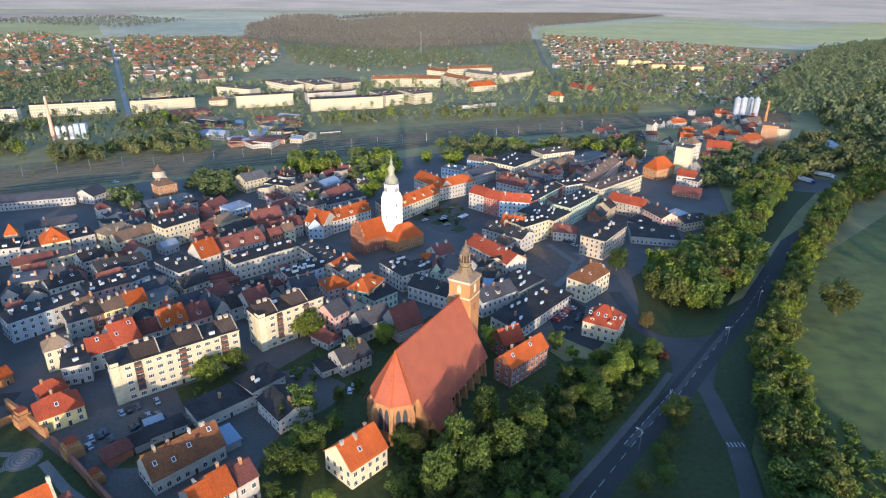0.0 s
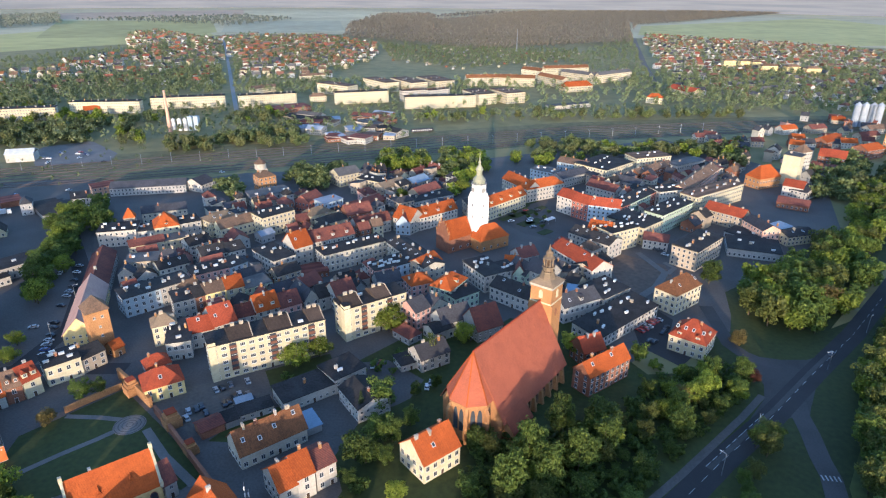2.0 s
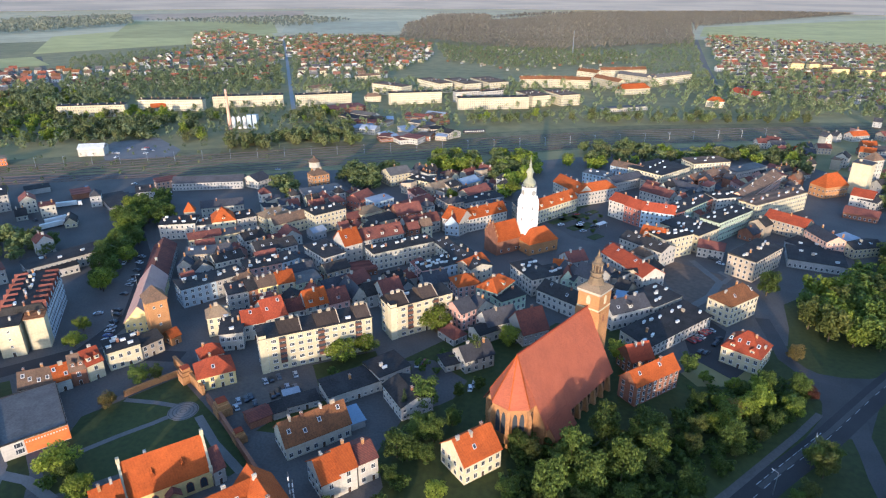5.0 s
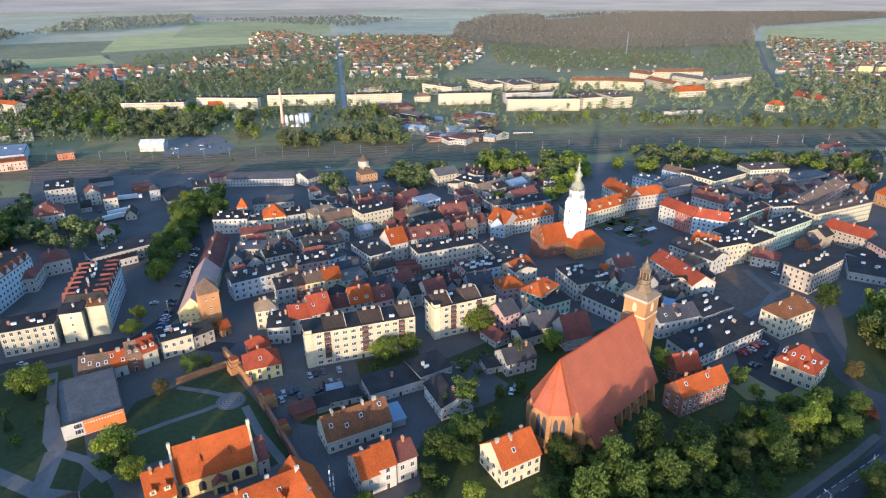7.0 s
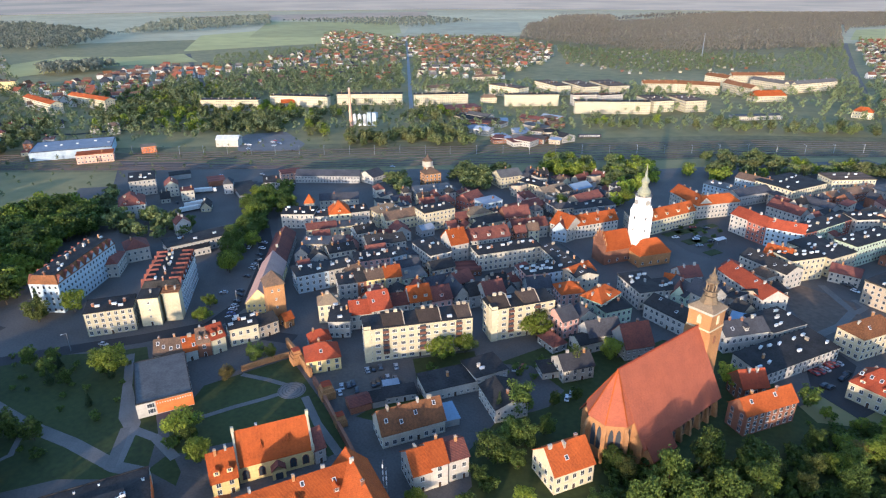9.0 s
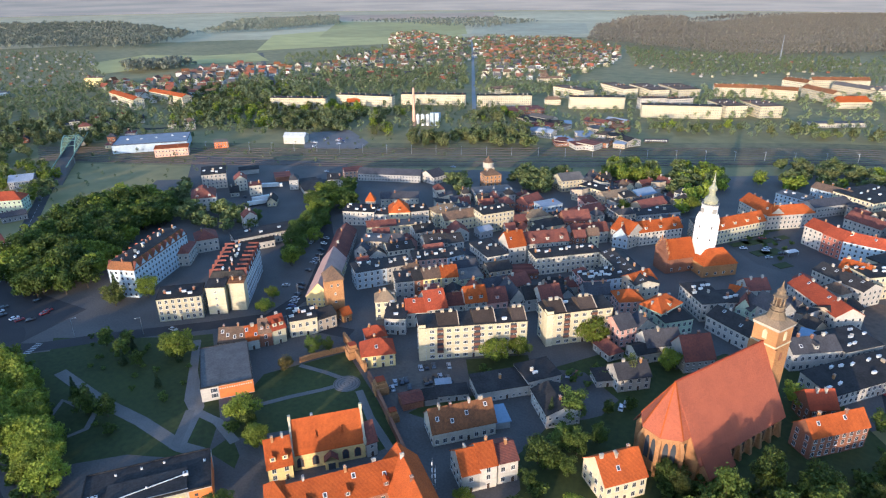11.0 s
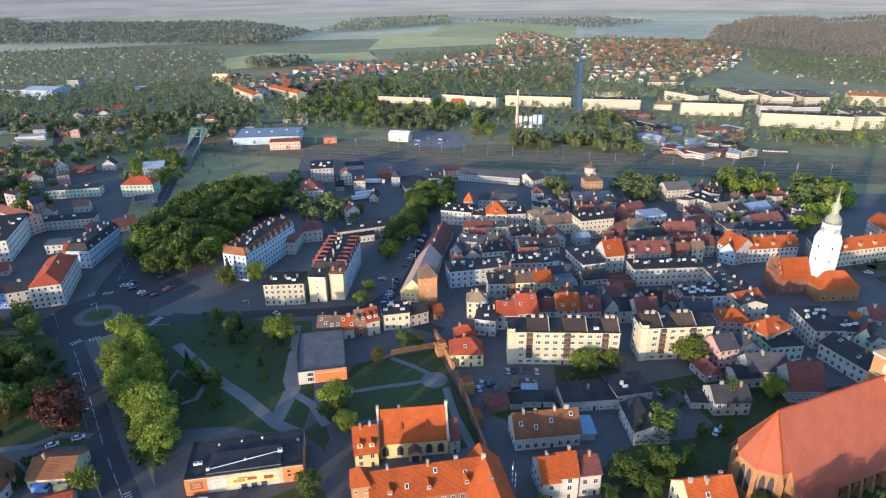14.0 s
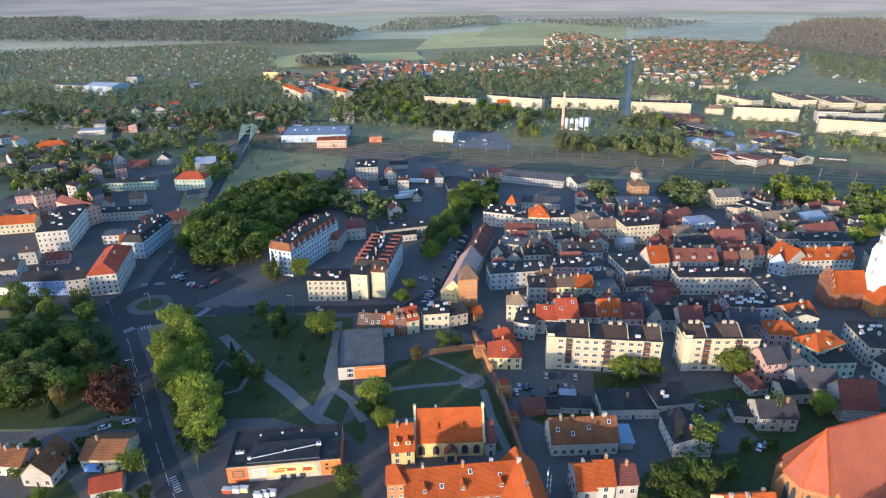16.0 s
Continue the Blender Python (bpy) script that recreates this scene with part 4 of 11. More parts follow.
house(89.2, 377.9, 50.4, 40.4, 13.0, 13, "flat", 2, "green", "dark", name="apartment_block", chimneys=1, lights=8)
house(74.2, 353.4, -15.2, 14.3, 11.0, 6, "gable", 3, "white", "darkred", chimneys=1, group="old town houses")
house(97.9, 323.0, 52.4, 32.8, 15.0, 12, "flat", 2, "tan", "dark", name="tenement", chimneys=5, lights=3)
house(122.4, 409.2, -39.7, 25.6, 12.0, 9, "gable", 4, "tan", "red", chimneys=3, group="old town houses")
house(141.3, 390.5, -72.3, 20.7, 12.0, 9, "gable", 3, "salmon", "slate", chimneys=2, group="old town houses")
house(158.5, 377.6, 39.6, 16.3, 9.0, 7, "flat", 2, "lightblue", "metal", chimneys=1, group="old town houses")
house(162.5, 369.8, 25.3, 21.2, 13.0, 6, "gable", 2, "cream", "dark", chimneys=1, lights=2, group="old town houses")
house(128.4, 380.5, -44.2, 21.8, 14.0, 4, "flat", 2, "grey", "dark", chimneys=0, lights=2, windows="small", name="workshop")
house(122.1, 349.5, -11.4, 28.9, 22.0, 5, "flat", 2, "grey", "dark", chimneys=1, lights=3, windows="small", name="workshop")
house(119.1, 418.8, 43.0, 57.9, 13.0, 13, "flat", 2, "cream", "brown", name="apartment_block", chimneys=6, lights=5)
house(96.3, 427.7, 27.3, 20.0, 13.0, 13, "flat", 2, "white", "dark", name="apartment_block", chimneys=1, lights=4)
house(116.8, 436.6, 60.0, 80.4, 13.0, 11, "gable", 4, "salmon", "brown", chimneys=5, lights=4, group="old town houses")
house(24.8, 413.0, -42.1, 13.1, 12.0, 12, "gable", 4, "white", "red", chimneys=1, group="old town houses")
house(34.5, 403.0, -39.2, 12.8, 12.0, 12, "gable", 4, "red", "red", chimneys=1, group="old town houses")
house(44.4, 395.0, -12.1, 20.6, 12.0, 12, "gable", 4, "lightblue", "red", chimneys=2, lights=2, group="old town houses")
house(66.1, 393.2, 50.1, 9.4, 12.0, 12, "flat", 2, "red", "dark", chimneys=1, lights=1, group="old town houses")
house(72.1, 400.5, 54.1, 30.5, 12.0, 12, "flat", 2, "green", "dark", chimneys=2, lights=5, group="old town houses")
house(90.0, 425.2, 54.7, 11.3, 12.0, 12, "flat", 2, "red", "dark", chimneys=1, lights=1, group="old town houses")
house(-21.4, 384.4, 53.0, 41.1, 11.0, 10, "gable", 5, "cream", "orange", chimneys=4, dormers=4, group="old town houses")
house(-15.3, 453.7, -53.1, 32.5, 12.0, 10, "gable", 5, "white", "orange", chimneys=4, group="old town houses")
house(4.2, 426.5, 39.3, 34.5, 12.0, 10, "hip", 5, "white", "orange", chimneys=4, group="old town houses")
house(-62.7, 360.0, 46.2, 30.7, 11.0, 9, "gable", 5, "white", "orange", chimneys=4, dormers=3, group="old town houses")
house(-67.5, 351.8, 62.8, 14.2, 14.0, 9.5, "cross", 6, "white", "orange", chimneys=2, group="old town houses")
house(-76.9, 351.9, -1.5, 9.1, 14.0, 8, "cross", 5, "lightblue", "darkred", chimneys=1, group="old town houses")
house(-108.7, 354.7, 39.1, 17.6, 12.0, 10, "gable", 5, "brick", "darkred", chimneys=2, group="old town houses")
house(-130.4, 373.8, 54.9, 16.0, 11.0, 10, "flat", 2, "lightblue", "metal", chimneys=1, group="old town houses")
house(-99.1, 341.8, 40.0, 23.6, 11.0, 8, "gable", 4, "white", "darkred", chimneys=3, group="old town houses")
house(-125.8, 439.2, -22.7, 25.1, 11.0, 9, "flat", 2, "cream", "dark", chimneys=2, lights=3, group="old town houses")
house(-100.0, 419.1, 55.4, 22.8, 11.0, 8, "gable", 3, "tan", "tan", chimneys=2, group="old town houses")
house(-81.2, 437.1, 56.6, 18.4, 13.0, 7, "gable", 3, "tan", "bluemetal", chimneys=0, group="old town houses")
house(-72.4, 409.9, 55.9, 23.2, 11.0, 8, "gable", 3.5, "tan", "darkred", chimneys=1, group="old town houses")
house(-72.5, 396.2, 42.0, 32.5, 12.0, 7, "flat", 2, "grey", "dark", chimneys=2, lights=2, group="old town houses")
house(-109.3, 376.0, 55.1, 25.4, 11.0, 7, "gable", 3.5, "brick", "darkred", chimneys=2, group="old town houses")
house(-39.7, 395.6, -65.1, 18.0, 10.0, 11, "flat", 2, "tan", "dark", chimneys=1, group="old town houses")
house(-143.8, 380.8, 70.6, 15.9, 12.0, 8, "gable", 4, "red", "darkred", chimneys=1, group="old town houses")
house(-133.0, 353.9, 49.9, 16.5, 12.0, 8, "hip", 3.5, "cream", "tan", chimneys=2, group="old town houses")
house(-119.6, 341.6, 50.0, 19.2, 12.0, 8, "hip", 3.5, "cream", "dark", chimneys=2, group="old town houses")
house(-139.7, 348.5, 44.4, 14.2, 10.0, 6, "gable", 3, "brick", "darkred", chimneys=1, group="old town houses")
house(-153.4, 323.6, 56.7, 9.3, 8.0, 5, "gable", 2, "grey", "metal", chimneys=0, windows="small", group="old town houses")
house(65.1, 481.3, 51.5, 40.7, 30.0, 12, "flat", 2, "cream", "dark", name="apartment_block", chimneys=1, lights=5)
house(95.0, 523.0, 25.9, 34.0, 18.0, 12, "flat", 2, "cream", "brown", name="office_block", chimneys=1, lights=3)
house(30.8, 466.2, 45.5, 33.7, 14.0, 8, "gable", 3, "grey", "slate", chimneys=1, group="old town houses")
house(68.6, 473.8, -39.1, 23.6, 11.0, 8, "gable", 3, "grey", "slate", chimneys=2, group="old town houses")
house(48.2, 456.5, -37.4, 24.5, 11.0, 7, "gable", 4, "white", "darkred", chimneys=2, group="old town houses")
house(92.4, 493.4, 45.7, 47.4, 10.0, 7, "gable", 3, "brick", "brown", chimneys=4, lights=2, group="old town houses")
house(127.9, 519.7, 41.8, 38.1, 12.0, 8, "flat", 2, "white", "grey", chimneys=1, group="old town houses")
house(5.9, 487.3, -27.7, 21.4, 12.0, 9, "flat", 2, "lightblue", "grey", chimneys=2, lights=3, group="old town houses")
house(28.0, 511.0, -31.1, 25.7, 12.0, 10, "gable", 3, "lightblue", "brown", chimneys=3, group="old town houses")
house(14.7, 490.9, -37.1, 21.9, 11.0, 6, "flat", 2, "tan", "dark", chimneys=1, lights=2, group="old town houses")

house(-125.4, 271.3, 31.3, 29.8, 11.0, 3.6, "flat", 2, "brick", "darkred", name="market_stalls", chimneys=0, lights=0, windows="small", label="row of low brick stalls under a dark red roof")

# by the tall church
house(30.5, 198.9, 44.2, 23.6, 8.6, 9, "gable", 4.5, "brick", "orange", name="parish_house", chimneys=2, lights=2, label="red brick parish house with orange tiled roof beside the church")
house(30.0, 218.8, 31.5, 10.5, 10.0, 7, "gable", 5, "brick", "red", chimneys=2)
house(37.6, 233.1, 49.1, 46.6, 15.0, 6, "mono", 1.6, "white", "dark", name="workshop", chimneys=2, lights=9, windows="std", label="long low white workshop with dark roof beside a car park")
house(23.4, 254.0, 36.7, 21.6, 12.0, 8.5, "gable", 4, "white", "slate", chimneys=3, dormers=1, lights=1, group="old town houses")
house(24.8, 270.3, -6.9, 16.8, 10.0, 7, "mono", 1.2, "white", "bluemetal", chimneys=0, group="old town houses")
house(42.4, 266.7, 45.8, 20.3, 16.0, 8, "flat", 2, "white", "dark", chimneys=1, lights=6, group="old town houses")
house(76.1, 270.0, 45.9, 21.7, 11.9, 10.5, "hip", 6, "cream", "rust", chimneys=3, lights=2, name="villa", label="cream three-storey villa with rust-brown hipped roof")
house(67.2, 239.2, -30.3, 15.4, 15.0, 7.5, "hip", 7, "cream", "red", name="villa", chimneys=4, lights=4, dormers=2, label="cream villa with bright red hipped roof by the car park")
house(-80.5, 172.4, 43.9, 21.1, 11.0, 4.8, "mono", 1.0, "white", "dark", name="workshop", chimneys=1, windows="small")
house(-65.5, 186.4, 49.8, 14.4, 12.2, 6.5, "flat", 2, "white", "dark", name="workshop", chimneys=1, lights=1, windows="small")
house(-63.1, 183.2, -48.1, 16.2, 13.0, 6, "gable", 2.5, "white", "dark", name="workshop", chimneys=1, windows="small")
house(-94.6, 165.1, 38.3, 12.5, 6.0, 3, "mono", 0.5, "white", "dark", name="garage_row", chimneys=0, windows="small")
house(-35.3, 205.2, 40.3, 13.7, 11.0, 6, "gable", 4, "white", "slate", chimneys=2)
house(-43.4, 204.4, 36.3, 8.8, 8.0, 3.2, "mono", 0.5, "white", "dark", name="garage_row", chimneys=0, windows="small")
house(-24.3, 145.7, 46.9, 14.8, 13.1, 7.6, "gable", 6, "cream", "orange", chimneys=3, lights=1, label="cream two-storey house with steep orange roof under the church")
house(-83.5, 143.1, 45.7, 23.3, 12.0, 5.6, "gable", 6, "greycream", "rust", chimneys=4, lights=4, label="long grey house with rust-brown tiled roof beside the yard")
house(-67.9, 162.0, 42.2, 5.2, 9.0, 3, "mono", 0.6, "grey", "bluemetal", name="shed", chimneys=0, windows="")
house(-97.2, 169.9, 38.6, 5.9, 4.5, 3.4, "flat", 2, "white", "metal", name="shed", chimneys=0, windows="")
house(-64.5, 128.7, 46.6, 5.8, 12.0, 7.5, "gable", 5, "white", "orange", chimneys=1)
house(-60.5, 133.0, 45.4, 5.7, 11.0, 9, "gable", 5, "white", "orange", chimneys=1)
house(-56.5, 137.9, 45.7, 6.9, 11.0, 8.5, "gable", 3, "white", "darkred", chimneys=1)
house(-103.2, 154.6, 48.5, 8.1, 7.0, 3.2, "gable", 1.5, "brick", "darkred", name="shed", chimneys=0, windows="")
house(-97.5, 161.0, 42.6, 4.7, 6.0, 3, "mono", 0.5, "grey", "dark", name="shed", chimneys=0, windows="")

# south side, school and market hall
house(-117.9, 110.8, 45.2, 23.8, 14.0, 6.8, "gable", 8.5, "yellow", "orange", name="school_building", chimneys=1, lights=0, windows="", label="yellow school hall with tall windows and orange tiled roof")
house(-121.3, 102.6, 48.5, 7.9, 11.0, 6, "gable", 7, "yellow", "orange", chimneys=2, dormers=2, name="school_building")
house(-100.4, 127.7, 56.0, 3.7, 10.0, 6, "gable", 5, "white", "darkred", chimneys=0, windows="small", name="school_building")
house(-100.5, 89.6, 49.2, 35.4, 13.0, 8, "gable", 6, "brick", "orange", name="convent", chimneys=3, lights=4, dormers=3, label="long brick convent wing with bright orange tiled roof")
house(-89.7, 119.1, -39.5, 25.3, 13.0, 8, "gable", 7, "brick", "orange", name="convent", chimneys=2, lights=0)
house(-106.5, 87.5, 47.1, 5.7, 7.5, 12, "pyramid", 4.5, "oldbrick", "orange", name="stair_tower", chimneys=0, windows="small")
house(-155.0, 60.5, 49.3, 37.0, 17.8, 6.5, "flat", 2, "white", "dark", name="supermarket", chimneys=0, lights=0, windows="", label="flat supermarket with dark roof, orange ends and a painted board")
house(-174.3, 121.5, 49.5, 19.6, 30.7, 6, "flat", 2, "white", "grey", name="market_hall", chimneys=0, lights=0, windows="", label="flat grey-roofed market hall with white and orange front")

# row houses by the gate
house(-196.1, 150.1, 35.6, 6.2, 10.0, 5, "gable", 4.5, "tan", "brown", chimneys=1, lights=2, dormers=0, group="row houses")
house(-191.0, 153.7, 38.5, 5.5, 10.0, 5, "gable", 4.5, "tan", "brown", chimneys=1, lights=2, dormers=0, group="row houses")
house(-186.3, 157.2, 50.3, 5.2, 10.0, 5, "gable", 4.5, "white", "orange", chimneys=1, lights=2, dormers=0, group="row houses")
house(-183.6, 162.1, 44.7, 5.4, 10.0, 7, "gable", 4.5, "brick", "brown", chimneys=1, lights=0, dormers=2, group="row houses")
house(-179.3, 166.2, 63.0, 6.0, 10.0, 7.5, "gable", 4.5, "cream", "red", chimneys=1, lights=0, dormers=2, group="row houses")
house(-176.8, 174.4, 50.5, 12.5, 11.0, 8.5, "flat", 2, "cream", "dark", chimneys=1, lights=6)
house(-169.2, 184.4, 64.7, 9.7, 10.0, 6.5, "gable", 2.5, "tan", "dark", chimneys=1)

# tenements west of the gate
house(-273.4, 166.8, 111.0, 51.1, 14.6, 15.5, "mansard", 4.0, "lightblue", "rust", name="tenement", chimneys=9, lights=5, label="long pale blue tenement with a gabled rust-brown mansard roof")
house(-218.5, 189.8, 124.8, 39.5, 17.5, 15, "mansard", 3.0, "lightblue", "dark", name="tenement", chimneys=7, lights=5, label="pale blue tenement with dark roof and small red gables")
house(-227.4, 172.0, 34.8, 8.8, 9.4, 14.5, "flat", 2, "cream", "dark", name="tenement", chimneys=1, windows="small", pitch_win=7, sides=False)
house(-220.8, 180.2, 34.8, 7.4, 6.4, 15, "flat", 2, "cream", "rust", name="tenement", chimneys=2, windows="")
house(-242.2, 155.1, 42.0, 20.2, 13.0, 12, "flat", 2, "cream", "dark", name="tenement", chimneys=3, lights=3)
house(-293.5, 221.6, 55.6, 12.7, 15.0, 8, "hip", 4, "white", "darkred", name="school_building", chimneys=1)
house(-282.7, 206.7, 125.1, 17.4, 13.0, 8, "hip", 4, "white", "darkred", chimneys=1)
house(-276.6, 236.1, 59.3, 37.4, 14.0, 7, "flat", 2, "white", "dark", name="workshop", chimneys=1, lights=3, windows="small")
house(-273.1, 231.9, 58.1, 24.4, 8.0, 4.5, "flat", 2, "white", "dark", name="workshop", chimneys=0, windows="small")

# by the roundabout
house(-360.7, 54.9, 46.9, 24.0, 13.0, 9, "gable", 2.5, "blue", "dark", chimneys=2)
house(-343.5, 72.2, 60.7, 10.8, 13.0, 9, "gable", 2.5, "white", "dark", chimneys=1)
house(-333.6, 80.1, 56.1, 14.3, 38.6, 12, "hip", 4.5, "white", "red", name="town_office", chimneys=2, lights=2, label="white corner office with large red hipped roof at the roundabout")
house(-390.5, 45.6, 55.1, 16.3, 13.0, 8.5, "gable", 3, "white", "dark", chimneys=3)
house(-391.5, 37.1, 28.3, 34.5, 10.0, 5, "flat", 2, "white", "grey", chimneys=0)
house(-419.8, 80.4, 57.6, 17.6, 49.9, 14, "flat", 2, "white", "dark", name="apartment_block", chimneys=2, lights=7)
house(-500.1, 102.7, 86.8, 13.1, 12.0, 14, "flat", 2, "salmon", "brown", name="tenement", chimneys=3)
house(-486.0, 111.3, 11.3, 38.6, 10.0, 12, "gable", 3, "salmon", "darkred", name="tenement", chimneys=2)
house(-362.0, 121.1, 130.9, 39.3, 13.0, 11, "mansard", 4, "lightblue", "dark", name="tenement", chimneys=5, lights=4, dormers=4)
house(-374.8, 112.4, 60.4, 11.4, 10.0, 9, "gable", 4, "tan", "orange", chimneys=2)
house(-456.1, 121.5, 51.9, 40.3, 11.0, 6.5, "flat", 2, "white", "dark", chimneys=1, lights=2)
house(-524.4, 156.6, 50.7, 39.4, 11.0, 7, "flat", 2, "green", "dark", chimneys=2, lights=2)
house(-483.0, 196.9, 41.4, 24.6, 14.0, 9.5, "hip", 5, "green", "red", name="villa", chimneys=2)
house(-401.6, 155.0, 83.9, 13.5, 10.0, 6, "gable", 4, "tan", "darkred", chimneys=1)
house(-479.1, 67.8, 55.4, 27.3, 11.0, 7, "gable", 4, "cream", "orange", chimneys=2)
house(-515.1, 85.9, 60.9, 15.1, 9.0, 5, "flat", 2, "white", "grey", chimneys=0)
house(-606.1, 126.7, 73.8, 20.2, 11.0, 9, "hip", 3, "green", "slate", chimneys=1)
house(-697.1, 155.3, 60.1, 28.8, 14.0, 9, "hip", 5, "oldbrick", "orange", chimneys=2)
house(-596.6, 192.5, 80.5, 9.7, 10.0, 6, "cross", 5, "white", "slate", chimneys=1)
house(-574.7, 222.1, 51.4, 11.6, 10.0, 5, "cross", 5, "white", "slate", chimneys=1)
house(-581.0, 197.6, 53.9, 18.0, 12.0, 4, "gable", 2.5, "brick", "darkred", chimneys=0)
house(-530.1, 237.7, 54.5, 17.1, 22.0, 6, "gable", 3, "grey", "metal", name="workshop", chimneys=0, windows="small")
house(-405.5, 112.5, 50.4, 13.1, 9.0, 6, "flat", 2, "white", "grey", chimneys=0)
house(-453.0, 192.7, 70.0, 15.1, 10.0, 4, "gable", 2, "grey", "slate", chimneys=0)
house(-204.1, 14.0, 39.6, 10.2, 13.0, 5, "cross", 5, "white", "rust", chimneys=2)
house(-219.4, 7.0, 37.8, 13.2, 10.0, 4.5, "gable", 3, "white", "rust", chimneys=3)
house(-199.0, 30.0, 43.5, 14.2, 13.0, 3.6, "gable", 3, "cream", "rust", name="shop", chimneys=1, windows="small")
house(-180.3, 26.7, 60.8, 9.2, 8.0, 3.4, "gable", 2.4, "white", "red", name="shop", chimneys=0, windows="small", label="low shop with bright red pitched roof")

# station yard
house(-356.1, 271.1, 48.2, 16.6, 22.0, 10, "hip", 6, "white", "darkred", name="station_building", chimneys=2, dormers=2)
house(-393.0, 312.1, 47.7, 18.6, 24.0, 12, "flat", 2, "white", "dark", name="office_block", chimneys=1, lights=4)
house(-311.0, 338.9, 52.0, 15.6, 34, 3.6, "flat", 2, "grey", "dark", name="bus_shelter", chimneys=0, windows="", label="long low bus shelter with a flat dark roof")
house(-356.5, 355.5, 49.2, 12.7, 14, 4, "flat", 2, "brick", "darkred", name="goods_shed", chimneys=0, windows="", label="low brick goods shed with a dark red roof")
house(-399.0, 356.3, 48.2, 16.4, 10, 4, "flat", 2, "grey", "dark", name="shed", chimneys=0, windows="", label="low grey shed with a flat dark roof")
house(-299.5, 391.7, 20.9, 52.7, 16.0, 6, "gable", 3, "grey", "slate", name="goods_shed", chimneys=0, windows="small")
house(-312.1, 390.9, 46.8, 16.1, 12.0, 6, "flat", 2, "salmon", "darkred", name="goods_shed", chimneys=0)
house(-254.3, 415.8, -16.1, 16.9, 14.0, 6, "cross", 4, "white", "slate", name="goods_shed", chimneys=0)
house(-186.3, 384.8, 42.5, 28.9, 14.0, 8, "flat", 2, "grey", "grey", name="office_block", chimneys=1, lights=2)
house(-194.2, 416.6, 45.8, 13.2, 12.0, 12, "hip", 4, "oldbrick", "brown", name="house", chimneys=2)
house(-140.2, 441.2, 47.3, 19.2, 16.0, 9, "gable", 4, "cream", "grey", chimneys=1)
house(-243.4, 343.6, 32.9, 27.5, 12.0, 7, "gable", 3, "greycream", "slate", chimneys=1)

# town hall wings, gate, mill quarter
house(-39.7, 327.4, 45.0, 16.7, 12.0, 9, "gable", 9, "brick", "orange", name="town_hall", chimneys=0, windows="tall", label="red brick town hall wing with orange tiled roof and stepped gable")
house(-21.6, 331.1, 41.4, 20.8, 13.0, 7, "hip", 7.5, "oldbrick", "orange", name="town_hall", chimneys=0, windows="tall", label="yellow brick town hall wing with orange hipped roof")
GATE = house(-174.5, 198.5, 49.4, 8.4, 9.0, 19, "pyramid", 6, "oldbrick", "brown", name="gate_tower", chimneys=0, windows="", over=0.7, label="square orange brick gate tower with pyramid roof")
house(-179.1, 207.5, 118.9, 47.0, 13.0, 6, "gable", 7, "yellow", "pinkmetal", name="gate_hall", chimneys=0, windows="small", label="gate hall with steep faded pink roof")
house(-202.4, 249.2, 118.9, 44.0, 12.0, 6, "gable", 4.5, "white", "darkred", name="gate_hall", chimneys=2, windows="small", label="low white hall with a dark red tiled roof behind the gate")
house(-164.1, 196.9, 67.2, 4.6, 6.0, 4, "gable", 2.5, "oldbrick", "orange", chimneys=0)
house(183.2, 487.9, 32.3, 23.0, 14.0, 8.5, "hip", 9, "oldbrick", "orange", name="mill_building", chimneys=1)
house(204.7, 509.4, -36.5, 12.6, 11.0, 24, "flat", 2, "cream", "grey", name="mill_building", chimneys=1, windows="")
house(223.3, 520.8, 34.3, 12.3, 9.0, 23, "pyramid", 6, "white", "brown", name="mill_tower", chimneys=0, windows="small")
house(257.9, 570.9, -29.4, 20.8, 15.0, 10, "gable", 5, "brick", "red", name="mill_building", chimneys=1)
house(196.1, 477.1, -32.8, 14.0, 12.0, 8, "gable", 4, "white", "red", chimneys=1)
house(209.2, 465.3, 44.7, 23.7, 12.0, 6, "cross", 4, "white", "slate", chimneys=0)
house(182.3, 447.0, -26.8, 20.3, 12.0, 4, "gable", 3, "brick", "darkred", name="shed", chimneys=0)
house(337.6, 627.1, -31.7, 14.6, 16.0, 20, "flat", 2, "oldbrick", "brown", name="mill_building", chimneys=2)
house(366.6, 647.6, -25.3, 11.8, 20.0, 12, "flat", 2, "cream", "brown", name="mill_building", chimneys=1)
house(312.2, 599.5, 33.3, 25.1, 16.0, 9, "gable", 4, "brick", "orange", chimneys=1)
house(293.3, 638.4, 44.7, 34.3, 14.0, 7, "gable", 4, "brick", "orange", chimneys=1)
house(379.5, 602.6, -104.4, 32.0, 30.0, 8, "gable", 3, "lightblue", "metal", name="warehouse", chimneys=0, windows="")

# beyond the railway
house(-601.5, 606.5, 23.8, 74.7, 12.0, 14, "flat", 2, "cream", "dark", name="apartment_block", chimneys=9, lights=0, group="prefabricated apartment blocks")
house(-540.4, 669.6, 14.6, 79.7, 12.0, 14, "flat", 2, "cream", "dark", name="apartment_block", chimneys=9, lights=0, group="prefabricated apartment blocks")
house(-463.7, 712.8, 23.7, 88.1, 12.0, 14, "flat", 2, "cream", "dark", name="apartment_block", chimneys=9, lights=0, group="prefabricated apartment blocks")
house(-362.5, 743.3, 28.8, 72.5, 12.0, 15, "flat", 2, "cream", "dark", name="apartment_block", chimneys=9, lights=0, group="prefabricated apartment blocks")
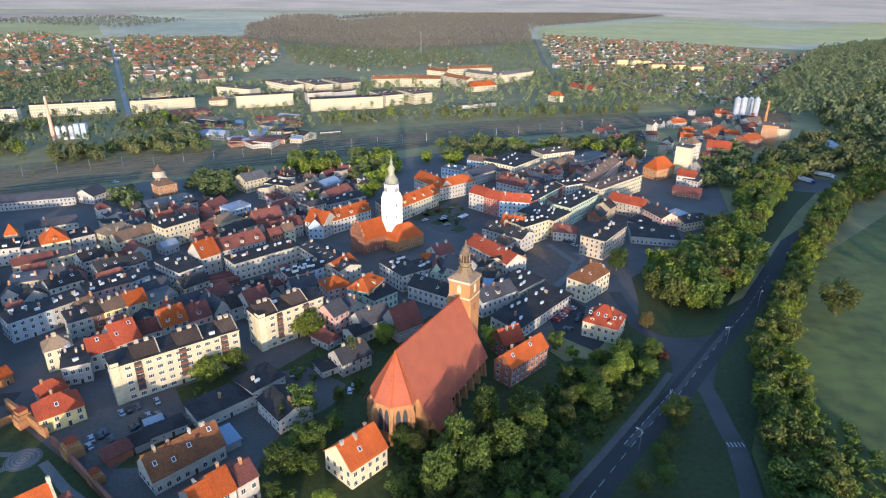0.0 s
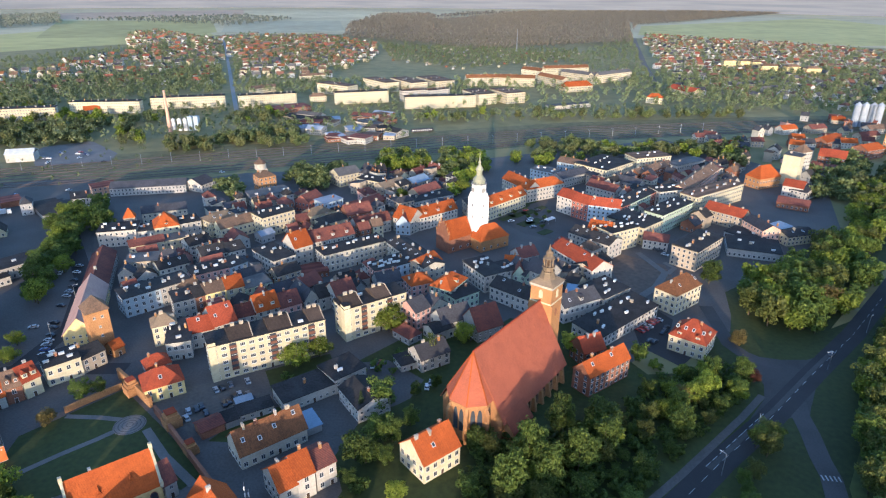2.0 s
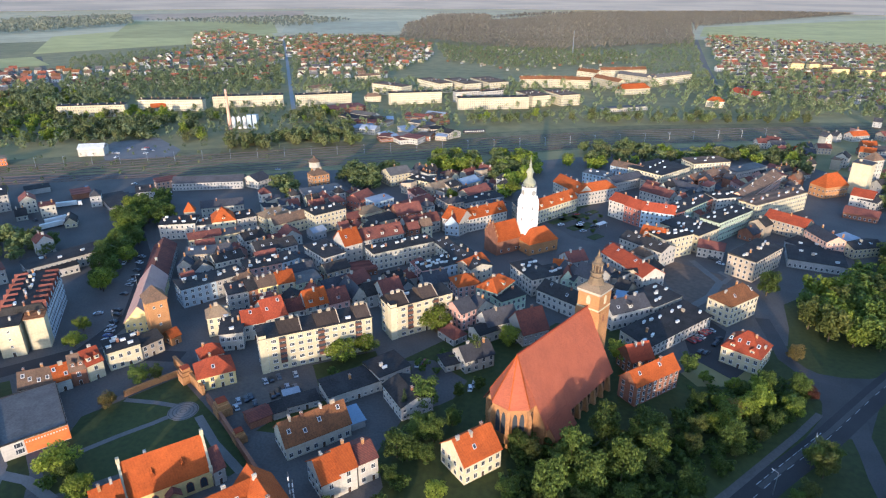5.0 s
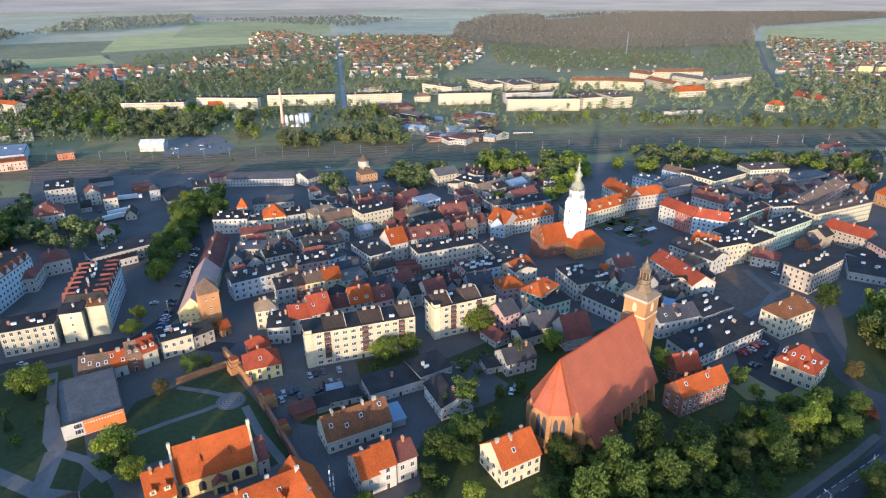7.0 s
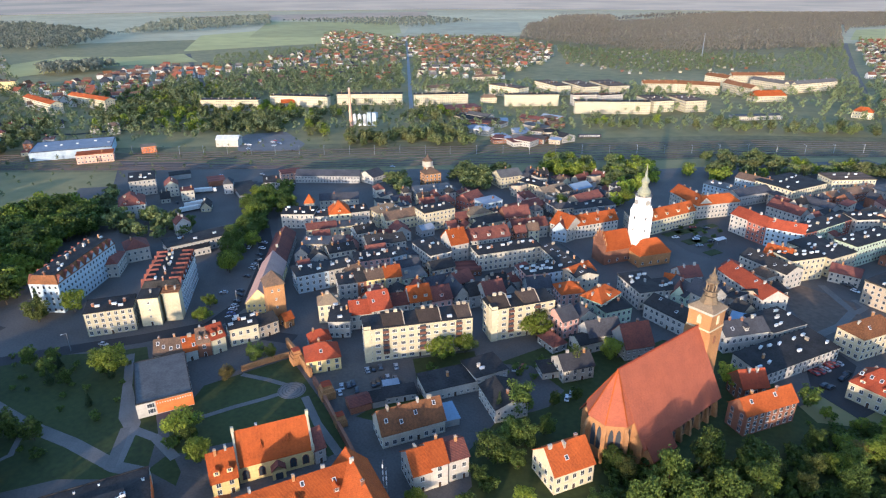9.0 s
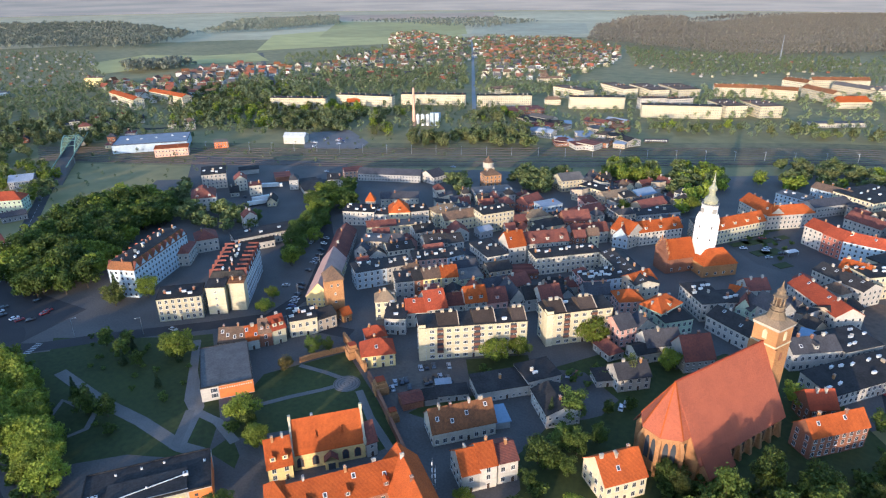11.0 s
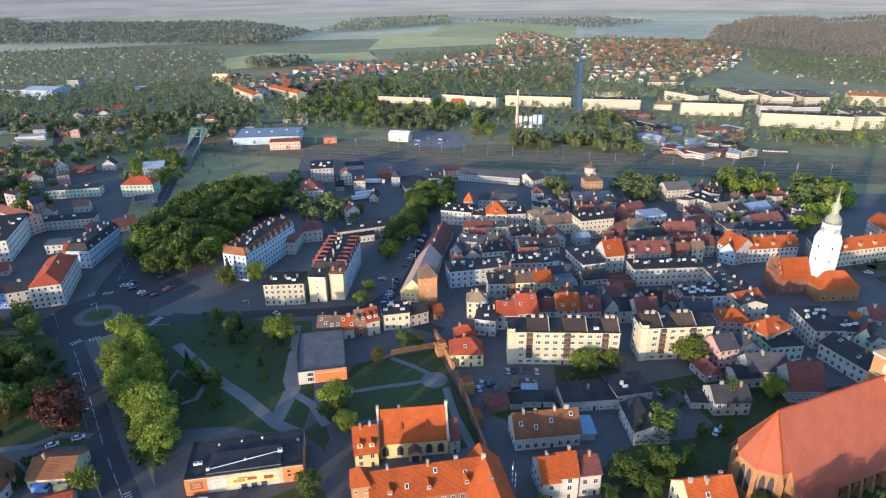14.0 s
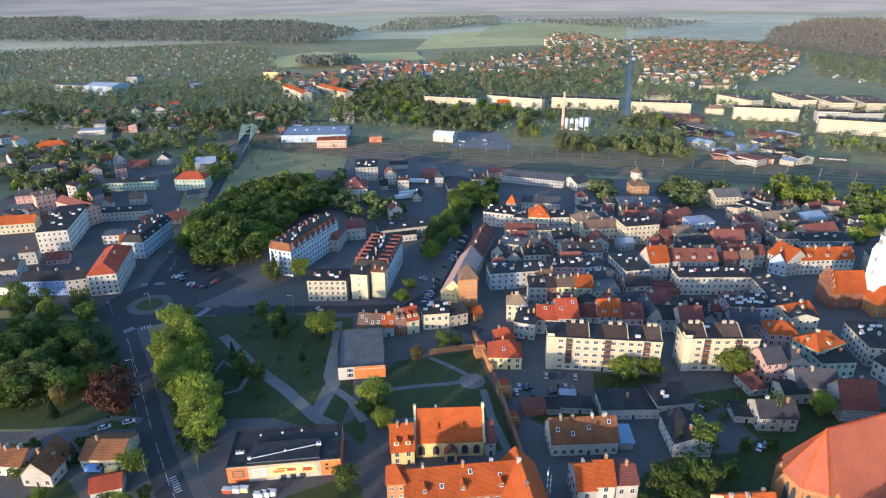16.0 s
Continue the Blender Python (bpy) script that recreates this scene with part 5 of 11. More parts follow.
house(-250.1, 788.9, 25.3, 71.2, 12.0, 15, "flat", 2, "cream", "dark", name="apartment_block", chimneys=9, lights=0, group="prefabricated apartment blocks")
house(-153.7, 773.1, 20.3, 92.4, 12.0, 15, "flat", 2, "cream", "dark", name="apartment_block", chimneys=9, lights=0, group="prefabricated apartment blocks")
house(-167.9, 826.8, 32.8, 36.9, 12.0, 14, "flat", 2, "white", "dark", name="apartment_block", chimneys=9, lights=0, group="prefabricated apartment blocks")
house(-133.8, 837.7, 42.5, 34.6, 12.0, 14, "flat", 2, "white", "dark", name="apartment_block", chimneys=9, lights=0, group="prefabricated apartment blocks")
house(-63.8, 817.1, 36.2, 27.6, 44.4, 14, "flat", 2, "cream", "brown", name="apartment_block", chimneys=5, lights=0, group="prefabricated apartment blocks")
house(-27.3, 833.4, 35.6, 28.9, 44.7, 14, "flat", 2, "cream", "brown", name="apartment_block", chimneys=5, lights=0, group="prefabricated apartment blocks")
house(-206.9, 895.7, 46.2, 23.8, 62.6, 14, "flat", 2, "cream", "brown", name="apartment_block", chimneys=5, lights=0, group="prefabricated apartment blocks")
house(-169.6, 901.8, 41.6, 27.8, 63.8, 14, "flat", 2, "cream", "brown", name="apartment_block", chimneys=5, lights=0, group="prefabricated apartment blocks")
house(-137.7, 923.8, 38.0, 33.3, 60.3, 14, "flat", 2, "cream", "brown", name="apartment_block", chimneys=5, lights=0, group="prefabricated apartment blocks")
house(-251.1, 852.9, 66.4, 21.5, 57.9, 14, "flat", 2, "cream", "brown", name="apartment_block", chimneys=5, lights=0, group="prefabricated apartment blocks")
house(-97.2, 981.4, 17.8, 50.5, 13.0, 13, "gable", 4, "cream", "rust", name="apartment_block", chimneys=7, lights=0, group="housing estate with pale fronts")
house(-49.2, 996.8, -0.4, 58.2, 13.0, 13, "gable", 4, "cream", "rust", name="apartment_block", chimneys=7, lights=0, group="housing estate with pale fronts")
house(-14.9, 1114.3, -38.6, 43.2, 13.0, 13, "gable", 4, "cream", "rust", name="apartment_block", chimneys=7, lights=0, group="housing estate with pale fronts")
house(26.1, 1127.5, 22.9, 84.8, 13.0, 13, "gable", 4, "cream", "rust", name="apartment_block", chimneys=7, lights=0, group="housing estate with pale fronts")
house(12.9, 1036.5, -53.5, 63.5, 13.0, 13, "gable", 4, "cream", "rust", name="apartment_block", chimneys=7, lights=0, group="housing estate with pale fronts")
house(52.2, 1090.8, -40.6, 68.7, 13.0, 13, "gable", 4, "cream", "grey", name="apartment_block", chimneys=7, lights=0, group="housing estate with pale fronts")
house(104.4, 1046.1, 45.2, 97.7, 13.0, 13, "gable", 4, "cream", "grey", name="apartment_block", chimneys=7, lights=0, group="housing estate with pale fronts")
house(52.6, 947.9, 29.7, 49.7, 14.0, 8, "hip", 7, "cream", "orange", name="school_building", chimneys=2)
house(159.3, 876.8, -16.7, 21.3, 14.0, 8, "hip", 5, "cream", "orange", chimneys=1)
house(205.5, 970.8, -56.4, 47.8, 20.0, 8, "gable", 5, "cream", "red", name="hall", chimneys=0)
house(-287.6, 799.9, 30.4, 21.3, 10.0, 7, "hip", 4, "cream", "brown", chimneys=2)
house(-297.0, 704.3, 43.3, 44.8, 25.0, 7, "flat", 2, "brick", "darkred", name="workshop", chimneys=1)
house(28.5, 799.8, 31.4, 63.3, 10.0, 5, "flat", 2, "greycream", "grey", name="workshop", chimneys=0)
house(-563.3, 350.5, 45.4, 68.7, 45.0, 8, "flat", 2, "lightblue", "metal", name="supermarket", chimneys=0, lights=5, windows="")
house(-514.9, 361.1, 45.8, 30.0, 14.0, 8, "flat", 2, "salmon", "orange", name="office_block", chimneys=1)
house(-492.4, 413.0, 52.7, 13.2, 12.0, 6, "flat", 2, "orange", "tan", name="shop", chimneys=0, windows="small")
house(-1170.9, 313.7, 28.6, 65.7, 20.0, 10, "flat", 2, "white", "grey", name="factory", chimneys=0)
house(-1082.8, 334.0, 26.5, 52.3, 40.0, 14, "gable", 3, "lightblue", "metal", name="factory", chimneys=0, windows="")
house(-1145.8, 421.1, 39.4, 20.2, 20.0, 14, "flat", 2, "grey", "slate", name="factory", chimneys=0)
house(-1030.2, 465.9, 52.5, 29.8, 16.0, 8, "flat", 2, "lightblue", "grey", name="factory", chimneys=0)
house(-997.4, 601.2, 39.2, 26.6, 14.0, 16, "flat", 2, "yellow", "brown", name="apartment_block", chimneys=2)
house(-845.7, 540.2, -16.3, 93.6, 14.0, 13, "gable", 3, "cream", "orange", name="apartment_block", chimneys=3)
house(-804.6, 574.4, -9.4, 88.8, 14.0, 13, "gable", 3, "cream", "orange", name="apartment_block", chimneys=3)
house(-910.0, 248.1, 29.4, 41.1, 25.0, 6, "gable", 3, "cream", "slate", name="workshop", chimneys=0)
house(-786.8, 376.3, 40.4, 35.7, 12.0, 5, "flat", 2, "cream", "grey", name="shop", chimneys=0)
house(-734.8, 448.0, 53.7, 37.3, 12.0, 5, "flat", 2, "yellow", "red", name="shop", chimneys=0)
house(-826.5, 212.6, 69.2, 27.7, 14.0, 5, "flat", 2, "white", "grey", name="shop", chimneys=0)
house(-770.2, 219.9, 53.8, 26.8, 10.0, 5, "flat", 2, "white", "metal", name="garage_row", chimneys=0, windows="small")
house(-952.1, 186.5, 97.9, 23.2, 20.0, 6, "gable", 3, "cream", "slate", name="workshop", chimneys=0)
house(-856.2, 315.3, 40.4, 19.9, 14.0, 6, "gable", 4, "white", "slate", chimneys=0)
house(-828.0, 328.6, 53.3, 18.2, 12.0, 6, "cross", 5, "white", "darkred", chimneys=0)
house(-228.6, 613.4, -7.3, 17.7, 14.2, 6, "gable", 2.5, "white", "metal", name="workshop", chimneys=0, windows="small", group="sheds beyond the railway")
house(-242.6, 658.3, 9.3, 26.1, 13.3, 6, "gable", 2.5, "greycream", "dark", name="workshop", chimneys=0, windows="small", group="sheds beyond the railway")
house(-174.8, 585.0, -14.5, 19.4, 16.0, 6, "flat", 2.5, "white", "darkred", name="workshop", chimneys=0, windows="small", group="sheds beyond the railway")
house(-163.9, 601.3, -8.1, 15.0, 15.4, 4.5, "flat", 2.5, "brick", "brown", name="workshop", chimneys=0, windows="small", group="sheds beyond the railway")
house(-194.2, 581.3, 36.6, 22.7, 13.5, 3.5, "flat", 2.5, "brick", "darkred", name="workshop", chimneys=0, windows="small", group="sheds beyond the railway")
house(-199.2, 588.7, 2.4, 18.4, 14.3, 4.5, "flat", 2.5, "white", "darkred", name="workshop", chimneys=0, windows="small", group="sheds beyond the railway")
house(-146.1, 621.1, -34.0, 18.5, 17.1, 6, "gable", 2.5, "white", "dark", name="workshop", chimneys=0, windows="small", group="sheds beyond the railway")
house(-172.5, 576.9, 42.9, 15.1, 16.7, 4.5, "flat", 2.5, "white", "darkred", name="workshop", chimneys=0, windows="small", group="sheds beyond the railway")
house(-177.2, 657.9, 27.4, 13.8, 16.9, 4.5, "flat", 2.5, "white", "metal", name="workshop", chimneys=0, windows="small", group="sheds beyond the railway")
house(-187.5, 659.8, -24.8, 30.5, 11.1, 6, "flat", 2.5, "tan", "grey", name="workshop", chimneys=0, windows="small", group="sheds beyond the railway")
house(-245.1, 607.2, 42.8, 12.2, 11.6, 4.5, "flat", 2.5, "greycream", "grey", name="workshop", chimneys=0, windows="small", group="sheds beyond the railway")
house(-160.4, 674.6, 42.1, 19.0, 12.4, 4.5, "gable", 2.5, "brick", "brown", name="workshop", chimneys=0, windows="small", group="sheds beyond the railway")
house(-204.3, 701.7, -15.5, 30.6, 12.9, 4.5, "gable", 2.5, "greycream", "darkred", name="workshop", chimneys=0, windows="small", group="sheds beyond the railway")
house(-224.0, 668.1, 20.8, 16.1, 17.9, 4.5, "flat", 2.5, "white", "metal", name="workshop", chimneys=0, windows="small", group="sheds beyond the railway")
house(-187.7, 620.7, -17.3, 13.9, 12.2, 4.5, "flat", 2.5, "tan", "metal", name="workshop", chimneys=0, windows="small", group="sheds beyond the railway")
house(-283.0, 684.4, -26.3, 32.6, 14.7, 4.5, "flat", 2.5, "tan", "dark", name="workshop", chimneys=0, windows="small", group="sheds beyond the railway")
house(-229.4, 657.2, -7.8, 18.6, 16.1, 4.5, "flat", 2.5, "white", "brown", name="workshop", chimneys=0, windows="small", group="sheds beyond the railway")
house(-202.5, 697.0, -12.1, 21.7, 11.1, 4.5, "flat", 2.5, "brick", "grey", name="workshop", chimneys=0, windows="small", group="sheds beyond the railway")
house(-257.7, 646.7, -25.6, 23.3, 16.3, 4.5, "flat", 2.5, "white", "darkred", name="workshop", chimneys=0, windows="small", group="sheds beyond the railway")
house(-193.2, 690.0, 27.2, 20.6, 9.3, 3.5, "flat", 2.5, "tan", "brown", name="workshop", chimneys=0, windows="small", group="sheds beyond the railway")
house(-248.5, 649.0, -4.9, 25.0, 12.1, 6, "flat", 2.5, "brick", "darkred", name="workshop", chimneys=0, windows="small", group="sheds beyond the railway")
house(-188.9, 589.8, -7.4, 17.8, 12.8, 4.5, "flat", 2.5, "white", "metal", name="workshop", chimneys=0, windows="small", group="sheds beyond the railway")
house(-268.1, 691.2, -18.8, 33.4, 12.9, 6, "gable", 2.5, "greycream", "grey", name="workshop", chimneys=0, windows="small", group="sheds beyond the railway")
house(-166.8, 598.6, 4.4, 19.1, 13.9, 4.5, "flat", 2.5, "white", "brown", name="workshop", chimneys=0, windows="small", group="sheds beyond the railway")
house(-168.3, 701.9, 54.7, 20.8, 13.6, 6, "flat", 2.5, "brick", "brown", name="workshop", chimneys=0, windows="small", group="sheds beyond the railway")
house(-256.2, 626.7, -1.4, 13.9, 15.0, 3.5, "gable", 2.5, "brick", "grey", name="workshop", chimneys=0, windows="small", group="sheds beyond the railway")
house(-153.3, 627.3, 30.0, 15.9, 13.3, 6, "flat", 2.5, "tan", "dark", name="workshop", chimneys=0, windows="small", group="sheds beyond the railway")
house(-235.9, 619.9, 33.3, 22.8, 17.3, 4.5, "flat", 2.5, "white", "metal", name="workshop", chimneys=0, windows="small", group="sheds beyond the railway")
house(-177.5, 591.7, 30.8, 11.4, 14.6, 4.5, "gable", 2.5, "brick", "grey", name="workshop", chimneys=0, windows="small", group="sheds beyond the railway")
house(-197.8, 601.7, 58.1, 14.0, 9.4, 3.5, "flat", 2.5, "white", "metal", name="workshop", chimneys=0, windows="small", group="sheds beyond the railway")
house(-143.5, 603.6, -1.5, 11.8, 10.4, 4.5, "flat", 2.5, "tan", "metal", name="workshop", chimneys=0, windows="small", group="sheds beyond the railway")
house(-186.4, 627.8, 36.4, 16.9, 12.9, 4.5, "flat", 2.5, "white", "metal", name="workshop", chimneys=0, windows="small", group="sheds beyond the railway")
house(-169.8, 628.7, 2.7, 11.7, 16.0, 6, "flat", 2.5, "white", "brown", name="workshop", chimneys=0, windows="small", group="sheds beyond the railway")
house(-182.8, 717.7, -18.9, 25.4, 12.8, 4.5, "gable", 2.5, "brick", "metal", name="workshop", chimneys=0, windows="small", group="sheds beyond the railway")
house(171.8, 644.5, 10.1, 12.0, 11.0, 6, "gable", 3, "white", "darkred", chimneys=1)
house(181.5, 659.5, -27.1, 11.9, 11.0, 6, "gable", 3, "white", "darkred", chimneys=1)
house(199.9, 611.8, -6.4, 13.0, 11.0, 6, "gable", 3, "brick", "slate", chimneys=1)
house(210.8, 642.4, 9.6, 10.4, 11.0, 4.5, "gable", 3, "tan", "slate", chimneys=1)
house(182.3, 637.5, 13.1, 14.0, 11.0, 6, "gable", 3, "white", "slate", chimneys=1)
house(181.6, 610.7, 40.9, 15.2, 11.0, 6, "gable", 3, "brick", "darkred", chimneys=1)
house(197.9, 624.8, -10.9, 8.8, 11.0, 4.5, "gable", 3, "white", "orange", chimneys=1)
house(205.4, 619.7, 30.0, 12.7, 11.0, 4.5, "gable", 3, "white", "slate", chimneys=1)
house(222.4, 635.2, 2.0, 11.9, 11.0, 6, "gable", 3, "tan", "darkred", chimneys=1)
house(194.8, 610.2, -18.9, 11.8, 11.0, 6, "gable", 3, "brick", "slate", chimneys=1)
house(368.6, 715.5, 24.7, 25.7, 11.0, 6, "gable", 3.5, "white", "brown", chimneys=1)
house(383.7, 763.1, -32.6, 12.3, 11.0, 6, "gable", 3.5, "brick", "darkred", chimneys=1)
house(271.5, 663.8, 1.9, 12.4, 11.0, 4.5, "gable", 3.5, "brick", "orange", chimneys=1)
house(309.4, 644.6, -3.8, 14.8, 11.0, 6, "gable", 3.5, "white", "orange", chimneys=1)
house(273.8, 698.3, 27.9, 20.8, 11.0, 6, "gable", 3.5, "white", "orange", chimneys=1)
house(295.7, 649.4, -16.2, 13.0, 11.0, 4.5, "gable", 3.5, "tan", "slate", chimneys=1)
house(304.3, 670.4, 10.4, 19.6, 11.0, 4.5, "gable", 3.5, "tan", "darkred", chimneys=1)
house(346.6, 683.9, 27.4, 26.4, 11.0, 4.5, "gable", 3.5, "tan", "darkred", chimneys=1)
house(337.5, 664.4, -10.7, 11.4, 11.0, 4.5, "gable", 3.5, "tan", "darkred", chimneys=1)
house(370.3, 740.2, -22.4, 14.4, 11.0, 4.5, "gable", 3.5, "white", "slate", chimneys=1)
house(270.9, 634.3, 8.4, 11.8, 11.0, 6, "gable", 3.5, "white", "slate", chimneys=1)
house(305.9, 707.4, 24.8, 21.4, 11.0, 6, "gable", 3.5, "tan", "darkred", chimneys=1)
house(353.9, 774.7, -16.7, 14.1, 11.0, 4.5, "gable", 3.5, "tan", "orange", chimneys=1)
house(255.3, 629.7, -24.2, 12.4, 11.0, 6, "gable", 3.5, "tan", "orange", chimneys=1)
house(258.8, 636.2, -2.9, 12.9, 11.0, 4.5, "gable", 3.5, "brick", "brown", chimneys=1)
house(355.2, 786.4, -25.4, 14.4, 11.0, 4.5, "gable", 3.5, "brick", "darkred", chimneys=1)

house(378, 1318, 10, 24, 13.0, 14, "hip", 4, "yellow", "brown", name="apartment_block", chimneys=2, group="yellow blocks of the outskirts")
house(408, 1312, 10, 18, 13.0, 14, "hip", 4, "yellow", "brown", name="apartment_block", chimneys=2, group="yellow blocks of the outskirts")
house(428, 1304, 10, 16, 13.0, 14, "hip", 4, "yellow", "brown", name="apartment_block", chimneys=2, group="yellow blocks of the outskirts")
house(423.5, 1238.7, 12, 30, 13.0, 14, "hip", 4, "yellow", "brown", name="apartment_block", chimneys=2, group="yellow blocks of the outskirts")
house(466.7, 1234.9, 14, 26, 13.0, 14, "hip", 4, "yellow", "brown", name="apartment_block", chimneys=2, group="yellow blocks of the outskirts")
house(491.2, 1211.7, 14, 28, 13.0, 14, "hip", 4, "yellow", "brown", name="apartment_block", chimneys=2, group="yellow blocks of the outskirts")

house(-950.5, 184.6, 90.3, 39.9, 20, 6, "gable", 2, "white", "metal", name="warehouse", chimneys=0, windows="small")
house(-879.0, 236.3, 92.8, 32.8, 18, 5, "gable", 3, "cream", "slate", name="workshop", chimneys=0, windows="small")
house(-832.8, 213.3, 67.8, 28.6, 8, 4, "flat", 2, "white", "grey", name="garage_row", chimneys=0, windows="small")
house(-777.8, 220.1, 52.2, 30.4, 8, 4, "flat", 2, "white", "dark", name="garage_row", chimneys=0, windows="small")
house(-834.0, 256.3, 74.6, 25.3, 14, 5, "flat", 2, "salmon", "grey", name="shop", chimneys=0, windows="small")
house(-870.3, 325.1, 74.5, 30.0, 12, 4, "gable", 3, "white", "red", name="shop", chimneys=0, windows="small")
house(-826.2, 320.7, 48.9, 27.1, 12, 5, "flat", 2, "white", "metal", name="shop", chimneys=0, windows="small")
house(-857.5, 363.7, 59.6, 13.2, 10, 6, "gable", 3, "white", "red", name="house", chimneys=1, windows="small")
house(-723.8, 398.4, 78.2, 37.8, 10, 4, "flat", 2, "cream", "grey", name="shop", chimneys=0, windows="small")
house(-518.1, 663.7, 40.2, 16.9, 12, 6, "gable", 4, "cream", "orange", name="house", chimneys=1, windows="small")
house(-497.6, 681.1, 40.4, 23.0, 12, 6, "gable", 4, "cream", "orange", name="house", chimneys=1, windows="small")
house(-461.0, 717.9, 40.2, 16.9, 12, 6, "gable", 4, "cream", "red", name="house", chimneys=1, windows="small")
house(-441.2, 734.7, 40.4, 16.8, 12, 6, "gable", 4, "cream", "orange", name="house", chimneys=1, windows="small")
house(-391.1, 849.0, 54.2, 40.0, 10, 7, "gable", 3, "cream", "brown", name="house", chimneys=1, windows="small")
house(-370.4, 990.9, 39.9, 43.4, 10, 7, "hip", 3, "cream", "brown", name="house", chimneys=1, windows="small")

# small courtyard buildings between the rows
house(-187.6, 276.6, 48.1, 6.7, 6.5, 9, "gable", 3.5, "pink", "slate", chimneys=2, name="outbuilding", group="courtyard buildings")
house(-175.5, 256.6, 48.1, 9.5, 7.4, 5, "flat", 3.5, "white", "slate", chimneys=1, name="outbuilding", group="courtyard buildings")
house(-184.1, 263.1, 138.1, 6.4, 9.8, 6.5, "gable", 3.5, "white", "dark", chimneys=1, name="outbuilding", group="courtyard buildings")
house(-206.2, 282.2, 40.9, 10.0, 8.7, 6.5, "gable", 3.5, "pink", "darkred", chimneys=0, name="outbuilding", group="courtyard buildings")
house(-188.1, 309.2, 51.7, 7.7, 7.6, 3.5, "gable", 3.5, "pink", "dark", chimneys=1, name="outbuilding", group="courtyard buildings")
house(-196.3, 261.7, 113.3, 6.4, 7.8, 6.5, "gable", 3.5, "white", "slate", chimneys=1, name="outbuilding", group="courtyard buildings")
house(-163.6, 272.7, 45.8, 11.3, 6.4, 8, "gable", 3.5, "tan", "darkred", chimneys=0, name="outbuilding", group="courtyard buildings")
house(-137.8, 285.3, 143.2, 10.9, 6.5, 6.5, "mono", 2.0, "grey", "slate", chimneys=1, name="outbuilding", group="courtyard buildings")
house(-136.8, 259.8, 47.2, 12.9, 9.3, 8, "gable", 3.5, "tan", "slate", chimneys=2, name="outbuilding", group="courtyard buildings")
house(-179.9, 290.5, 141.7, 8.0, 7.8, 5, "gable", 3.5, "pink", "darkred", chimneys=1, name="outbuilding", group="courtyard buildings")
house(-175.3, 253.9, 138.1, 11.9, 9.2, 3.5, "mono", 2.0, "brick", "slate", chimneys=0, name="outbuilding", group="courtyard buildings")
house(-158.5, 243.1, 52.9, 10.3, 6.0, 9, "hip", 3.5, "white", "brown", chimneys=2, name="outbuilding", group="courtyard buildings")
house(-187.5, 241.8, 50.1, 6.3, 9.5, 6.5, "gable", 3.5, "white", "darkred", chimneys=1, name="outbuilding", group="courtyard buildings")
house(-172.1, 303.3, 41.7, 7.2, 8.1, 5, "gable", 3.5, "brick", "darkred", chimneys=0, name="outbuilding", group="courtyard buildings")
house(-148.4, 254.3, 42.9, 9.1, 8.7, 5, "hip", 3.5, "tan", "slate", chimneys=1, name="outbuilding", group="courtyard buildings")
house(-87.0, 391.2, 42.0, 6.2, 9.9, 9, "flat", 3.5, "grey", "slate", chimneys=2, name="outbuilding", group="courtyard buildings")
house(-67.5, 385.1, 132.0, 8.0, 8.2, 5, "hip", 3.5, "cream", "slate", chimneys=1, name="outbuilding", group="courtyard buildings")
house(-126.9, 346.3, 140.0, 7.3, 7.1, 3.5, "gable", 3.5, "cream", "darkred", chimneys=0, name="outbuilding", group="courtyard buildings")
house(-100.6, 380.4, -34.9, 7.4, 6.9, 9, "hip", 3.5, "greycream", "slate", chimneys=1, name="outbuilding", group="courtyard buildings")
house(-76.4, 370.6, 132.0, 12.3, 8.1, 5, "flat", 3.5, "greycream", "brown", chimneys=1, name="outbuilding", group="courtyard buildings")
house(-94.8, 332.8, 40.0, 7.2, 7.0, 9, "gable", 3.5, "brick", "darkred", chimneys=1, name="outbuilding", group="courtyard buildings")
house(-59.7, 382.7, 42.0, 6.6, 7.8, 3.5, "flat", 3.5, "white", "darkred", chimneys=1, name="outbuilding", group="courtyard buildings")
house(-112.3, 343.8, -40.0, 7.3, 6.5, 6.5, "flat", 3.5, "brick", "dark", chimneys=1, name="outbuilding", group="courtyard buildings")
house(-124.1, 332.1, -40.0, 10.9, 10.9, 9, "gable", 3.5, "brick", "dark", chimneys=1, name="outbuilding", group="courtyard buildings")
house(-50.7, 434.1, 56.6, 9.4, 7.3, 9, "hip", 3.5, "cream", "dark", chimneys=2, name="outbuilding", group="courtyard buildings")
house(-81.8, 385.7, 42.0, 12.2, 6.5, 9, "hip", 3.5, "tan", "slate", chimneys=2, name="outbuilding", group="courtyard buildings")
house(-88.7, 340.1, 40.0, 7.1, 6.9, 9, "gable", 3.5, "cream", "brown", chimneys=2, name="outbuilding", group="courtyard buildings")
house(-48.1, 407.4, -155.1, 11.1, 8.4, 8, "flat", 3.5, "white", "slate", chimneys=2, name="outbuilding", group="courtyard buildings")
house(-119.2, 366.0, 54.9, 6.3, 6.8, 8, "flat", 3.5, "cream", "dark", chimneys=2, name="outbuilding", group="courtyard buildings")
house(-93.5, 386.1, -48.0, 8.6, 6.1, 3.5, "gable", 3.5, "brick", "dark", chimneys=1, name="outbuilding", group="courtyard buildings")
house(-87.8, 268.5, 37.5, 9.2, 10.7, 5, "gable", 3.5, "tan", "dark", chimneys=2, name="outbuilding", group="courtyard buildings")
